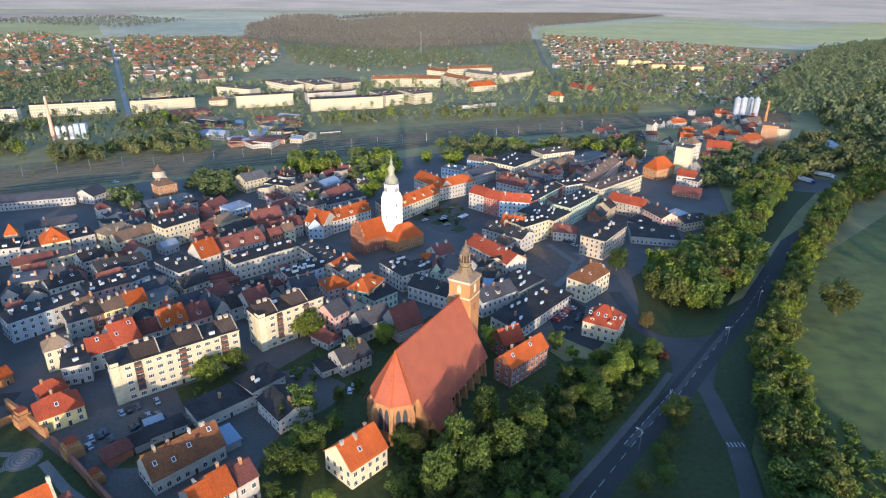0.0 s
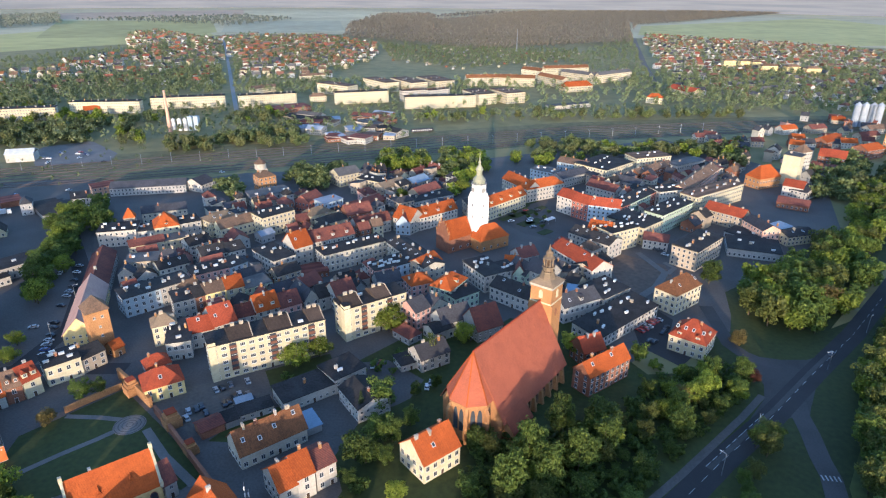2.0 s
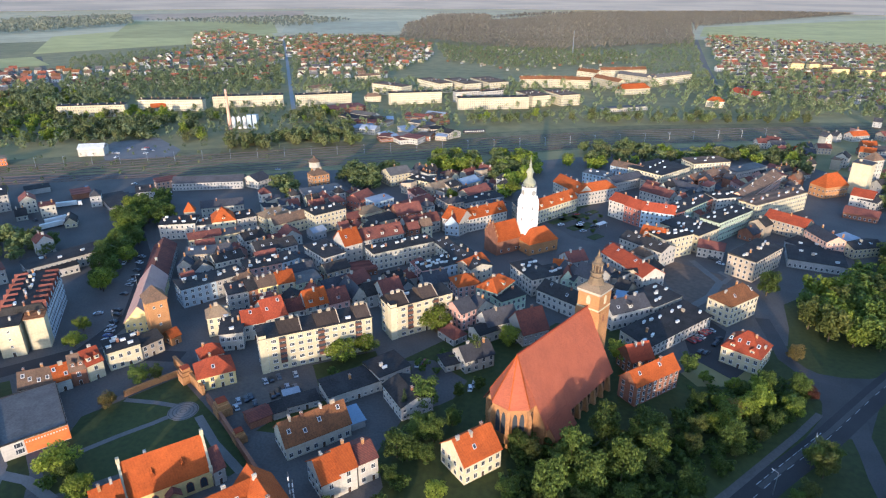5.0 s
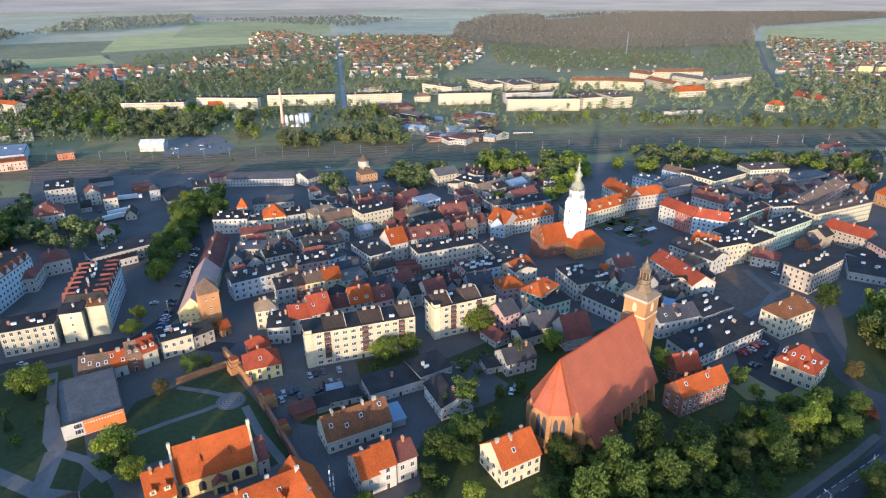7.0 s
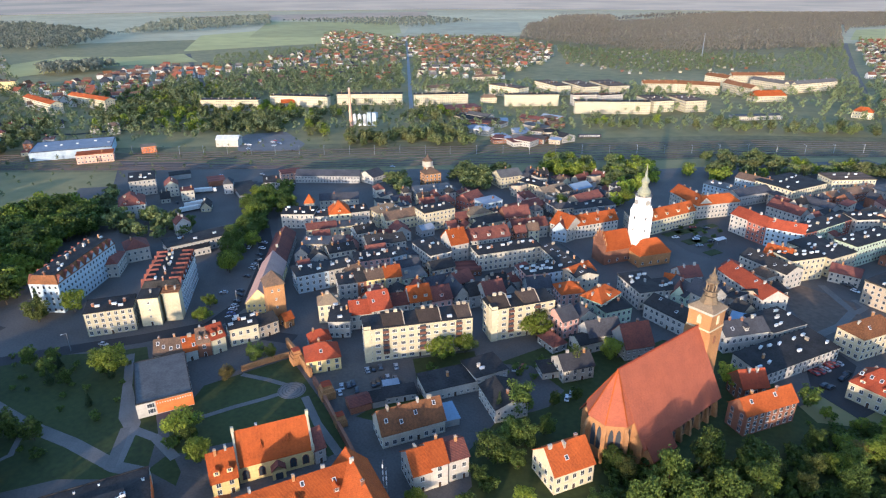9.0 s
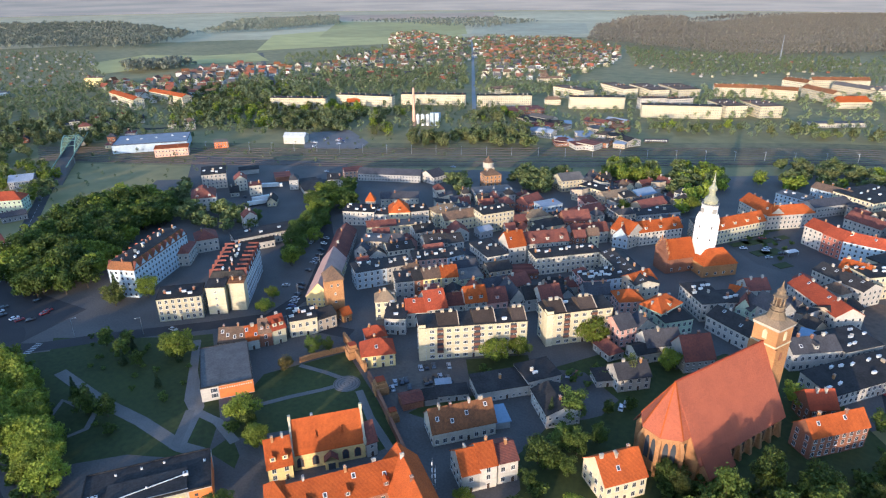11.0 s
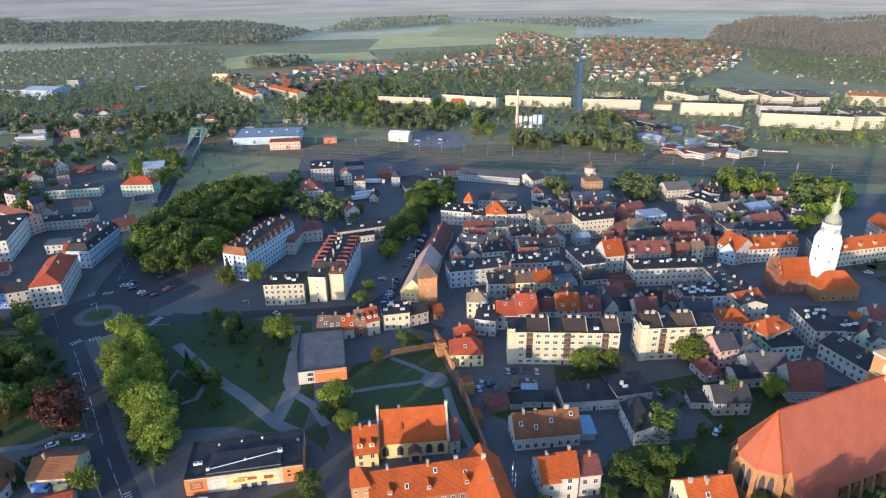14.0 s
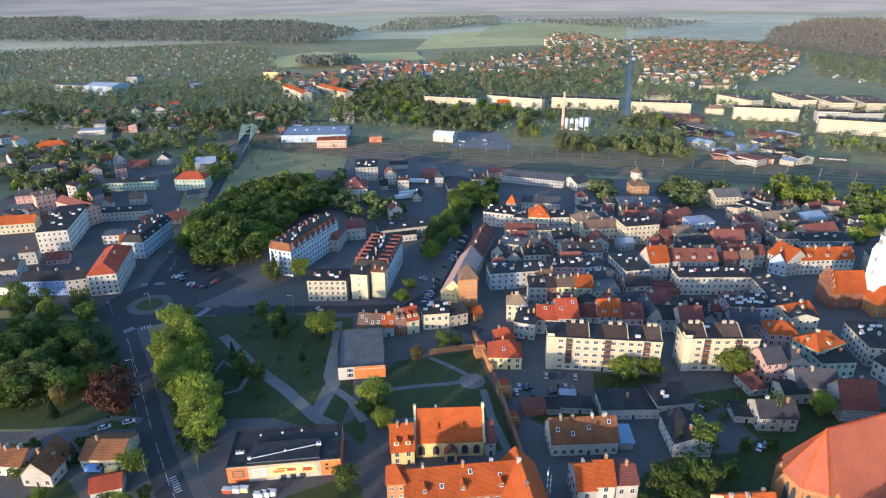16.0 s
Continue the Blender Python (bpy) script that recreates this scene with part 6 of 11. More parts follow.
house(-55.6, 261.7, 124.4, 6.6, 10.9, 3.5, "gable", 3.5, "greycream", "slate", chimneys=2, name="outbuilding", group="courtyard buildings")
house(-85.1, 281.5, -52.5, 8.4, 6.0, 5, "hip", 3.5, "white", "darkred", chimneys=1, name="outbuilding", group="courtyard buildings")
house(-78.5, 287.4, 37.5, 7.8, 7.3, 6.5, "hip", 3.5, "white", "darkred", chimneys=1, name="outbuilding", group="courtyard buildings")
house(-31.4, 255.1, 135.1, 8.0, 9.8, 6.5, "gable", 3.5, "greycream", "slate", chimneys=2, name="outbuilding", group="courtyard buildings")
house(-63.1, 248.4, 124.4, 10.1, 7.1, 9, "flat", 3.5, "pink", "slate", chimneys=1, name="outbuilding", group="courtyard buildings")
house(-73.8, 267.8, 122.2, 6.7, 6.8, 5, "gable", 3.5, "grey", "dark", chimneys=2, name="outbuilding", group="courtyard buildings")
house(-53.0, 231.3, -37.6, 11.0, 7.8, 3.5, "hip", 3.5, "grey", "darkred", chimneys=1, name="outbuilding", group="courtyard buildings")
house(28.1, 306.9, 143.9, 6.6, 9.6, 6.5, "gable", 3.5, "tan", "slate", chimneys=1, name="outbuilding", group="courtyard buildings")
house(24.8, 284.8, -36.6, 7.1, 8.8, 8, "gable", 3.5, "tan", "dark", chimneys=1, name="outbuilding", group="courtyard buildings")
house(27.0, 303.3, 233.9, 10.8, 7.0, 8, "mono", 2.0, "grey", "dark", chimneys=1, name="outbuilding", group="courtyard buildings")
house(18.6, 311.4, 143.9, 6.6, 7.8, 3.5, "gable", 3.5, "cream", "brown", chimneys=2, name="outbuilding", group="courtyard buildings")
house(17.0, 272.2, -6.9, 6.8, 10.3, 5, "hip", 3.5, "grey", "slate", chimneys=1, name="outbuilding", group="courtyard buildings")
house(167.8, 540.5, 41.8, 12.9, 8.8, 5, "gable", 3.5, "cream", "dark", chimneys=2, name="outbuilding", group="courtyard buildings")
house(99.4, 452.8, 60.0, 7.4, 11.0, 6.5, "flat", 3.5, "white", "dark", chimneys=1, name="outbuilding", group="courtyard buildings")
house(117.2, 406.3, -129.7, 9.4, 10.8, 8, "gable", 3.5, "tan", "dark", chimneys=1, name="outbuilding", group="courtyard buildings")
house(69.1, 470.3, -129.1, 11.3, 6.6, 9, "gable", 3.5, "greycream", "dark", chimneys=1, name="outbuilding", group="courtyard buildings")
house(84.1, 481.6, 45.7, 7.9, 6.8, 8, "hip", 3.5, "grey", "slate", chimneys=2, name="outbuilding", group="courtyard buildings")
house(114.8, 468.4, 60.0, 12.4, 10.1, 5, "hip", 3.5, "grey", "brown", chimneys=2, name="outbuilding", group="courtyard buildings")
house(168.3, 487.6, 122.3, 11.3, 7.0, 6.5, "gable", 3.5, "white", "slate", chimneys=1, name="outbuilding", group="courtyard buildings")
house(155.3, 536.9, -48.2, 9.3, 8.7, 5, "gable", 3.5, "white", "slate", chimneys=2, name="outbuilding", group="courtyard buildings")
house(106.1, 475.6, 60.0, 8.9, 7.3, 5, "mono", 2.0, "brick", "slate", chimneys=0, name="outbuilding", group="courtyard buildings")
house(117.2, 419.0, 133.0, 10.5, 7.3, 5, "hip", 3.5, "white", "dark", chimneys=1, name="outbuilding", group="courtyard buildings")
house(132.0, 494.4, 41.8, 6.1, 10.4, 6.5, "gable", 3.5, "cream", "darkred", chimneys=1, name="outbuilding", group="courtyard buildings")
house(75.8, 431.7, 54.7, 6.7, 7.4, 9, "gable", 3.5, "grey", "darkred", chimneys=1, name="outbuilding", group="courtyard buildings")
house(123.8, 500.6, 131.8, 7.8, 6.4, 8, "gable", 3.5, "brick", "slate", chimneys=1, name="outbuilding", group="courtyard buildings")
house(174.5, 538.1, -48.2, 7.5, 7.6, 5, "hip", 3.5, "greycream", "brown", chimneys=1, name="outbuilding", group="courtyard buildings")
house(54.7, 474.4, 51.5, 8.8, 6.2, 9, "flat", 3.5, "tan", "slate", chimneys=0, name="outbuilding", group="courtyard buildings")
house(194.4, 560.9, 41.8, 7.2, 6.7, 8, "gable", 3.5, "tan", "dark", chimneys=1, name="outbuilding", group="courtyard buildings")
house(136.9, 508.0, 41.8, 6.7, 7.4, 5, "flat", 3.5, "grey", "darkred", chimneys=0, name="outbuilding", group="courtyard buildings")
house(108.8, 497.9, 131.8, 7.4, 8.4, 5, "gable", 3.5, "greycream", "darkred", chimneys=1, name="outbuilding", group="courtyard buildings")
house(161.3, 472.0, 122.3, 9.8, 6.9, 6.5, "gable", 3.5, "pink", "darkred", chimneys=2, name="outbuilding", group="courtyard buildings")
house(154.2, 531.1, -138.2, 6.0, 8.6, 6.5, "flat", 3.5, "brick", "darkred", chimneys=0, name="outbuilding", group="courtyard buildings")
house(109.2, 453.6, 60.0, 12.3, 7.0, 3.5, "mono", 2.0, "greycream", "slate", chimneys=1, name="outbuilding", group="courtyard buildings")
house(164.3, 503.5, 32.3, 10.0, 10.3, 3.5, "hip", 3.5, "cream", "brown", chimneys=0, name="outbuilding", group="courtyard buildings")
house(66.0, 469.9, -219.1, 10.9, 9.3, 6.5, "gable", 3.5, "greycream", "darkred", chimneys=1, name="outbuilding", group="courtyard buildings")
house(83.4, 443.8, 54.7, 10.7, 6.3, 8, "mono", 2.0, "greycream", "dark", chimneys=1, name="outbuilding", group="courtyard buildings")
house(109.9, 397.2, -129.7, 9.7, 9.6, 5, "gable", 3.5, "brick", "slate", chimneys=1, name="outbuilding", group="courtyard buildings")
house(157.3, 555.0, -48.2, 8.3, 6.2, 5, "mono", 2.0, "grey", "darkred", chimneys=0, name="outbuilding", group="courtyard buildings")
house(171.8, 535.7, -138.2, 7.8, 6.3, 3.5, "flat", 3.5, "grey", "dark", chimneys=2, name="outbuilding", group="courtyard buildings")
house(187.3, 559.4, 131.8, 6.3, 8.8, 6.5, "flat", 3.5, "brick", "dark", chimneys=1, name="outbuilding", group="courtyard buildings")
house(190.9, 546.2, 131.8, 9.4, 9.3, 3.5, "flat", 3.5, "grey", "darkred", chimneys=1, name="outbuilding", group="courtyard buildings")
house(172.9, 526.4, -138.2, 8.8, 7.8, 6.5, "gable", 3.5, "brick", "brown", chimneys=1, name="outbuilding", group="courtyard buildings")
house(86.0, 405.1, 54.1, 6.9, 7.8, 6.5, "mono", 2.0, "white", "darkred", chimneys=1, name="outbuilding", group="courtyard buildings")
house(124.4, 484.4, 41.8, 7.7, 10.1, 6.5, "mono", 2.0, "pink", "darkred", chimneys=1, name="outbuilding", group="courtyard buildings")
house(93.1, 472.9, -44.3, 6.8, 7.6, 9, "mono", 2.0, "greycream", "darkred", chimneys=0, name="outbuilding", group="courtyard buildings")
house(101.5, 483.7, 60.0, 7.0, 9.1, 9, "gable", 3.5, "brick", "slate", chimneys=0, name="outbuilding", group="courtyard buildings")
house(157.7, 513.1, 32.3, 6.8, 6.2, 9, "flat", 3.5, "greycream", "darkred", chimneys=0, name="outbuilding", group="courtyard buildings")
house(82.0, 456.5, 144.7, 8.6, 7.1, 3.5, "mono", 2.0, "pink", "dark", chimneys=0, name="outbuilding", group="courtyard buildings")
house(146.3, 530.0, -138.2, 7.5, 10.2, 6.5, "gable", 3.5, "pink", "dark", chimneys=0, name="outbuilding", group="courtyard buildings")
house(-188.6, 357.2, -47.5, 7.6, 7.6, 8, "flat", 3.5, "white", "slate", chimneys=2, name="outbuilding", group="courtyard buildings")
house(-177.7, 370.3, 42.5, 8.7, 8.7, 8, "gable", 3.5, "cream", "dark", chimneys=1, name="outbuilding", group="courtyard buildings")
house(-168.7, 350.5, 42.5, 7.3, 9.4, 8, "hip", 3.5, "pink", "dark", chimneys=1, name="outbuilding", group="courtyard buildings")
house(-223.3, 384.4, -47.5, 8.9, 7.3, 8, "hip", 3.5, "white", "darkred", chimneys=0, name="outbuilding", group="courtyard buildings")
house(-159.1, 370.0, 42.5, 9.1, 9.9, 9, "hip", 3.5, "brick", "darkred", chimneys=1, name="outbuilding", group="courtyard buildings")
house(-196.8, 383.7, 42.5, 6.1, 10.5, 6.5, "hip", 3.5, "greycream", "dark", chimneys=2, name="outbuilding", group="courtyard buildings")
house(-199.4, 371.3, 42.5, 8.9, 6.5, 3.5, "mono", 2.0, "tan", "slate", chimneys=0, name="outbuilding", group="courtyard buildings")
house(-198.1, 367.3, 132.5, 9.9, 10.8, 3.5, "mono", 2.0, "greycream", "dark", chimneys=0, name="outbuilding", group="courtyard buildings")
house(-143.5, 363.1, 139.9, 6.4, 6.7, 5, "flat", 3.5, "cream", "brown", chimneys=2, name="outbuilding", group="courtyard buildings")
house(-199.0, 354.6, -47.5, 9.2, 7.2, 5, "flat", 3.5, "pink", "slate", chimneys=2, name="outbuilding", group="courtyard buildings")
house(-164.6, 389.4, 42.5, 7.2, 7.3, 9, "hip", 3.5, "white", "dark", chimneys=1, name="outbuilding", group="courtyard buildings")
house(-172.2, 361.7, 42.5, 10.3, 6.2, 8, "gable", 3.5, "grey", "darkred", chimneys=2, name="outbuilding", group="courtyard buildings")
house(-187.0, 361.7, 42.5, 7.0, 10.3, 6.5, "gable", 3.5, "cream", "darkred", chimneys=1, name="outbuilding", group="courtyard buildings")
house(-214.5, 377.5, -47.5, 6.5, 9.4, 5, "mono", 2.0, "greycream", "slate", chimneys=1, name="outbuilding", group="courtyard buildings")
house(-178.1, 387.3, -47.5, 10.1, 6.2, 8, "hip", 3.5, "greycream", "darkred", chimneys=1, name="outbuilding", group="courtyard buildings")
house(-158.8, 357.6, 42.5, 7.2, 8.4, 5, "gable", 3.5, "greycream", "dark", chimneys=1, name="outbuilding", group="courtyard buildings")
house(-166.0, 411.5, -47.5, 6.4, 7.1, 3.5, "mono", 2.0, "cream", "darkred", chimneys=2, name="outbuilding", group="courtyard buildings")
house(-141.5, 338.0, 44.4, 6.4, 6.9, 3.5, "gable", 3.5, "grey", "darkred", chimneys=1, name="outbuilding", group="courtyard buildings")
house(-100.8, 467.0, 56.6, 12.9, 8.2, 5, "flat", 3.5, "tan", "darkred", chimneys=1, name="outbuilding", group="courtyard buildings")
house(-115.5, 458.5, 56.6, 11.7, 6.3, 9, "gable", 3.5, "brick", "dark", chimneys=2, name="outbuilding", group="courtyard buildings")
house(-70.1, 471.3, -33.4, 6.7, 7.3, 3.5, "flat", 3.5, "greycream", "dark", chimneys=0, name="outbuilding", group="courtyard buildings")
house(-70.8, 447.8, -33.4, 11.4, 8.1, 3.5, "gable", 3.5, "tan", "slate", chimneys=1, name="outbuilding", group="courtyard buildings")
house(-85.5, 418.7, 145.4, 9.6, 8.8, 6.5, "mono", 2.0, "grey", "brown", chimneys=1, name="outbuilding", group="courtyard buildings")
house(-115.8, 417.5, 55.4, 6.4, 6.1, 5, "flat", 3.5, "white", "dark", chimneys=2, name="outbuilding", group="courtyard buildings")
house(-110.7, 405.7, 55.4, 10.8, 8.4, 6.5, "mono", 2.0, "pink", "darkred", chimneys=1, name="outbuilding", group="courtyard buildings")
house(-125.1, 434.7, -112.7, 7.2, 9.4, 8, "mono", 2.0, "tan", "slate", chimneys=0, name="outbuilding", group="courtyard buildings")
house(-85.1, 486.3, -123.4, 12.9, 8.5, 5, "gable", 3.5, "greycream", "darkred", chimneys=1, name="outbuilding", group="courtyard buildings")
house(-83.4, 429.0, -33.4, 6.4, 9.6, 5, "gable", 3.5, "white", "slate", chimneys=1, name="outbuilding", group="courtyard buildings")
house(-78.6, 487.2, -33.4, 12.9, 6.3, 6.5, "gable", 3.5, "cream", "darkred", chimneys=2, name="outbuilding", group="courtyard buildings")
house(-66.8, 460.1, -33.4, 7.9, 6.5, 3.5, "mono", 2.0, "pink", "darkred", chimneys=0, name="outbuilding", group="courtyard buildings")
house(-76.7, 480.6, -123.4, 6.2, 9.1, 8, "mono", 2.0, "tan", "slate", chimneys=0, name="outbuilding", group="courtyard buildings")
house(-117.6, 471.5, 146.6, 9.6, 8.2, 8, "gable", 3.5, "grey", "slate", chimneys=1, name="outbuilding", group="courtyard buildings")
house(-100.5, 441.9, 56.6, 10.8, 9.3, 5, "mono", 2.0, "brick", "slate", chimneys=1, name="outbuilding", group="courtyard buildings")
house(-76.4, 470.5, -123.4, 6.3, 6.7, 5, "mono", 2.0, "grey", "darkred", chimneys=1, name="outbuilding", group="courtyard buildings")
house(-101.2, 408.7, -34.6, 8.2, 6.5, 5, "flat", 3.5, "tan", "darkred", chimneys=1, name="outbuilding", group="courtyard buildings")
house(-89.9, 462.2, 146.6, 8.3, 9.8, 6.5, "gable", 3.5, "cream", "brown", chimneys=1, name="outbuilding", group="courtyard buildings")
house(-59.2, 454.6, -33.4, 6.4, 8.4, 9, "mono", 2.0, "white", "dark", chimneys=1, name="outbuilding", group="courtyard buildings")
house(-129.8, 449.9, -112.7, 9.1, 6.9, 3.5, "flat", 3.5, "grey", "darkred", chimneys=1, name="outbuilding", group="courtyard buildings")
house(-88.4, 423.0, 55.4, 11.0, 6.2, 9, "mono", 2.0, "tan", "dark", chimneys=1, name="outbuilding", group="courtyard buildings")
house(-106.7, 454.8, 146.6, 8.3, 9.4, 9, "mono", 2.0, "white", "dark", chimneys=2, name="outbuilding", group="courtyard buildings")
house(-65.4, 442.9, -123.4, 7.4, 7.7, 5, "gable", 3.5, "tan", "slate", chimneys=0, name="outbuilding", group="courtyard buildings")
house(-127.2, 452.7, -22.7, 7.2, 6.1, 9, "hip", 3.5, "grey", "slate", chimneys=0, name="outbuilding", group="courtyard buildings")
house(34.4, 331.9, -39.5, 10.1, 7.6, 8, "hip", 3.5, "white", "brown", chimneys=1, name="outbuilding", group="courtyard buildings")
house(20.9, 338.9, -39.5, 6.5, 6.0, 6.5, "mono", 2.0, "tan", "darkred", chimneys=1, name="outbuilding", group="courtyard buildings")
house(-135.1, 242.1, -49.8, 8.3, 10.9, 5, "gable", 3.5, "cream", "dark", chimneys=0, name="outbuilding", group="courtyard buildings")
house(-137.4, 229.8, 43.7, 7.6, 6.0, 9, "flat", 3.5, "tan", "darkred", chimneys=2, name="outbuilding", group="courtyard buildings")
house(-115.5, 250.0, 139.6, 6.6, 7.5, 6.5, "gable", 3.5, "brick", "darkred", chimneys=2, name="outbuilding", group="courtyard buildings")
house(-593.4, 144.1, 73.8, 6.1, 6.2, 5, "mono", 2.0, "cream", "darkred", chimneys=2, name="outbuilding", group="courtyard buildings")
house(-418.4, 144.4, 83.9, 8.6, 10.3, 3.5, "hip", 3.5, "tan", "darkred", chimneys=0, name="outbuilding", group="courtyard buildings")
house(-407.9, 66.5, 57.6, 9.2, 6.4, 8, "flat", 3.5, "white", "brown", chimneys=1, name="outbuilding", group="courtyard buildings")
house(-534.1, 111.0, 60.9, 9.6, 9.2, 5, "gable", 3.5, "white", "dark", chimneys=1, name="outbuilding", group="courtyard buildings")
house(-544.8, 112.9, 150.9, 12.5, 7.0, 3.5, "flat", 3.5, "grey", "darkred", chimneys=0, name="outbuilding", group="courtyard buildings")
house(-669.9, 142.5, 60.1, 9.3, 10.6, 5, "gable", 3.5, "cream", "dark", chimneys=1, name="outbuilding", group="courtyard buildings")
house(-590.1, 143.2, -16.2, 10.8, 8.3, 6.5, "gable", 3.5, "pink", "darkred", chimneys=0, name="outbuilding", group="courtyard buildings")
house(-462.7, 140.3, 141.9, 6.2, 7.4, 8, "gable", 3.5, "white", "darkred", chimneys=0, name="outbuilding", group="courtyard buildings")
house(-584.3, 160.9, -16.2, 6.4, 8.2, 6.5, "gable", 3.5, "pink", "brown", chimneys=2, name="outbuilding", group="courtyard buildings")
house(-571.9, 161.9, -16.2, 9.0, 10.1, 9, "gable", 3.5, "white", "darkred", chimneys=1, name="outbuilding", group="courtyard buildings")
house(-639.3, 170.7, 150.1, 6.9, 6.7, 3.5, "gable", 3.5, "greycream", "dark", chimneys=2, name="outbuilding", group="courtyard buildings")
house(-600.8, 162.3, -16.2, 12.8, 6.7, 3.5, "gable", 3.5, "grey", "slate", chimneys=1, name="outbuilding", group="courtyard buildings")
house(-651.8, 195.5, 150.1, 8.4, 6.9, 6.5, "gable", 3.5, "tan", "darkred", chimneys=1, name="outbuilding", group="courtyard buildings")
house(-524.4, 136.7, 140.7, 10.3, 6.9, 9, "mono", 2.0, "white", "darkred", chimneys=1, name="outbuilding", group="courtyard buildings")
house(-396.3, 77.0, 57.6, 12.1, 6.8, 3.5, "gable", 3.5, "pink", "darkred", chimneys=1, name="outbuilding", group="courtyard buildings")
house(-553.0, 177.4, 73.8, 8.8, 7.5, 9, "hip", 3.5, "pink", "slate", chimneys=0, name="outbuilding", group="courtyard buildings")
house(-474.0, 156.6, 51.9, 10.7, 7.8, 5, "gable", 3.5, "white", "brown", chimneys=1, name="outbuilding", group="courtyard buildings")
house(-483.0, 85.6, 145.4, 9.0, 8.2, 9, "mono", 2.0, "brick", "brown", chimneys=1, name="outbuilding", group="courtyard buildings")
house(-489.7, 136.2, 101.3, 9.2, 6.1, 9, "gable", 3.5, "pink", "slate", chimneys=0, name="outbuilding", group="courtyard buildings")
house(-654.2, 140.2, 60.1, 8.4, 6.4, 3.5, "hip", 3.5, "pink", "darkred", chimneys=0, name="outbuilding", group="courtyard buildings")
house(-647.9, 120.6, 60.1, 9.4, 6.0, 6.5, "flat", 3.5, "tan", "darkred", chimneys=1, name="outbuilding", group="courtyard buildings")
house(-497.2, 101.9, 176.8, 8.4, 6.2, 5, "flat", 3.5, "white", "brown", chimneys=2, name="outbuilding", group="courtyard buildings")
house(-619.2, 158.8, -16.2, 11.0, 9.9, 6.5, "gable", 3.5, "tan", "brown", chimneys=2, name="outbuilding", group="courtyard buildings")
house(-541.4, 98.5, 60.9, 11.3, 8.8, 6.5, "gable", 3.5, "pink", "slate", chimneys=2, name="outbuilding", group="courtyard buildings")
house(-541.0, 152.3, -39.3, 8.2, 6.4, 5, "hip", 3.5, "brick", "dark", chimneys=1, name="outbuilding", group="courtyard buildings")
house(-471.6, 98.8, 55.4, 9.7, 7.5, 3.5, "gable", 3.5, "white", "darkred", chimneys=2, name="outbuilding", group="courtyard buildings")
house(-564.8, 48.7, 60.9, 6.8, 6.9, 5, "gable", 3.5, "pink", "darkred", chimneys=0, name="outbuilding", group="courtyard buildings")
house(-604.0, 67.7, 150.9, 8.8, 8.4, 5, "hip", 3.5, "greycream", "brown", chimneys=0, name="outbuilding", group="courtyard buildings")
house(-544.5, 44.6, 60.9, 8.0, 10.4, 3.5, "flat", 3.5, "pink", "darkred", chimneys=1, name="outbuilding", group="courtyard buildings")
house(-601.2, 55.1, 150.9, 10.4, 7.4, 9, "gable", 3.5, "white", "darkred", chimneys=1, name="outbuilding", group="courtyard buildings")
house(-623.4, 71.1, 60.9, 7.6, 7.3, 6.5, "gable", 3.5, "greycream", "darkred", chimneys=0, name="outbuilding", group="courtyard buildings")
house(-634.8, 78.6, 60.9, 7.4, 9.0, 9, "mono", 2.0, "white", "slate", chimneys=1, name="outbuilding", group="courtyard buildings")
house(-562.8, 73.1, 150.9, 10.5, 8.1, 6.5, "gable", 3.5, "tan", "dark", chimneys=1, name="outbuilding", group="courtyard buildings")
house(-586.1, 57.6, 150.9, 10.0, 8.7, 5, "mono", 2.0, "pink", "brown", chimneys=1, name="outbuilding", group="courtyard buildings")
house(-478.5, 51.7, 145.4, 10.1, 9.3, 9, "gable", 3.5, "brick", "dark", chimneys=1, name="outbuilding", group="courtyard buildings")
house(-583.9, 89.2, 240.9, 12.2, 6.5, 9, "gable", 3.5, "brick", "brown", chimneys=0, name="outbuilding", group="courtyard buildings")
house(-497.9, 53.0, 145.4, 12.2, 6.3, 6.5, "gable", 3.5, "pink", "darkred", chimneys=2, name="outbuilding", group="courtyard buildings")
house(-629.5, 99.6, -29.1, 12.2, 6.3, 5, "gable", 3.5, "grey", "dark", chimneys=1, name="outbuilding", group="courtyard buildings")
house(-627.8, 61.0, -29.1, 9.3, 8.3, 9, "gable", 3.5, "pink", "slate", chimneys=1, name="outbuilding", group="courtyard buildings")
house(-420.5, 40.6, 147.6, 7.4, 6.0, 3.5, "flat", 3.5, "greycream", "darkred", chimneys=1, name="outbuilding", group="courtyard buildings")
house(262.6, 695.6, 117.9, 7.9, 6.6, 6.5, "gable", 3.5, "grey", "slate", chimneys=1, name="outbuilding", group="courtyard buildings")
house(368.1, 755.5, 67.6, 8.1, 7.7, 6.5, "flat", 3.5, "brick", "darkred", chimneys=2, name="outbuilding", group="courtyard buildings")
house(230.6, 585.8, 60.6, 12.6, 10.0, 9, "gable", 3.5, "white", "dark", chimneys=1, name="outbuilding", group="courtyard buildings")
house(230.3, 578.3, -29.4, 11.4, 9.0, 3.5, "hip", 3.5, "pink", "slate", chimneys=1, name="outbuilding", group="courtyard buildings")
house(227.0, 506.0, 34.3, 6.3, 8.9, 8, "gable", 3.5, "grey", "dark", chimneys=0, name="outbuilding", group="courtyard buildings")
house(239.6, 519.4, -55.7, 10.1, 6.1, 6.5, "flat", 3.5, "grey", "slate", chimneys=1, name="outbuilding", group="courtyard buildings")
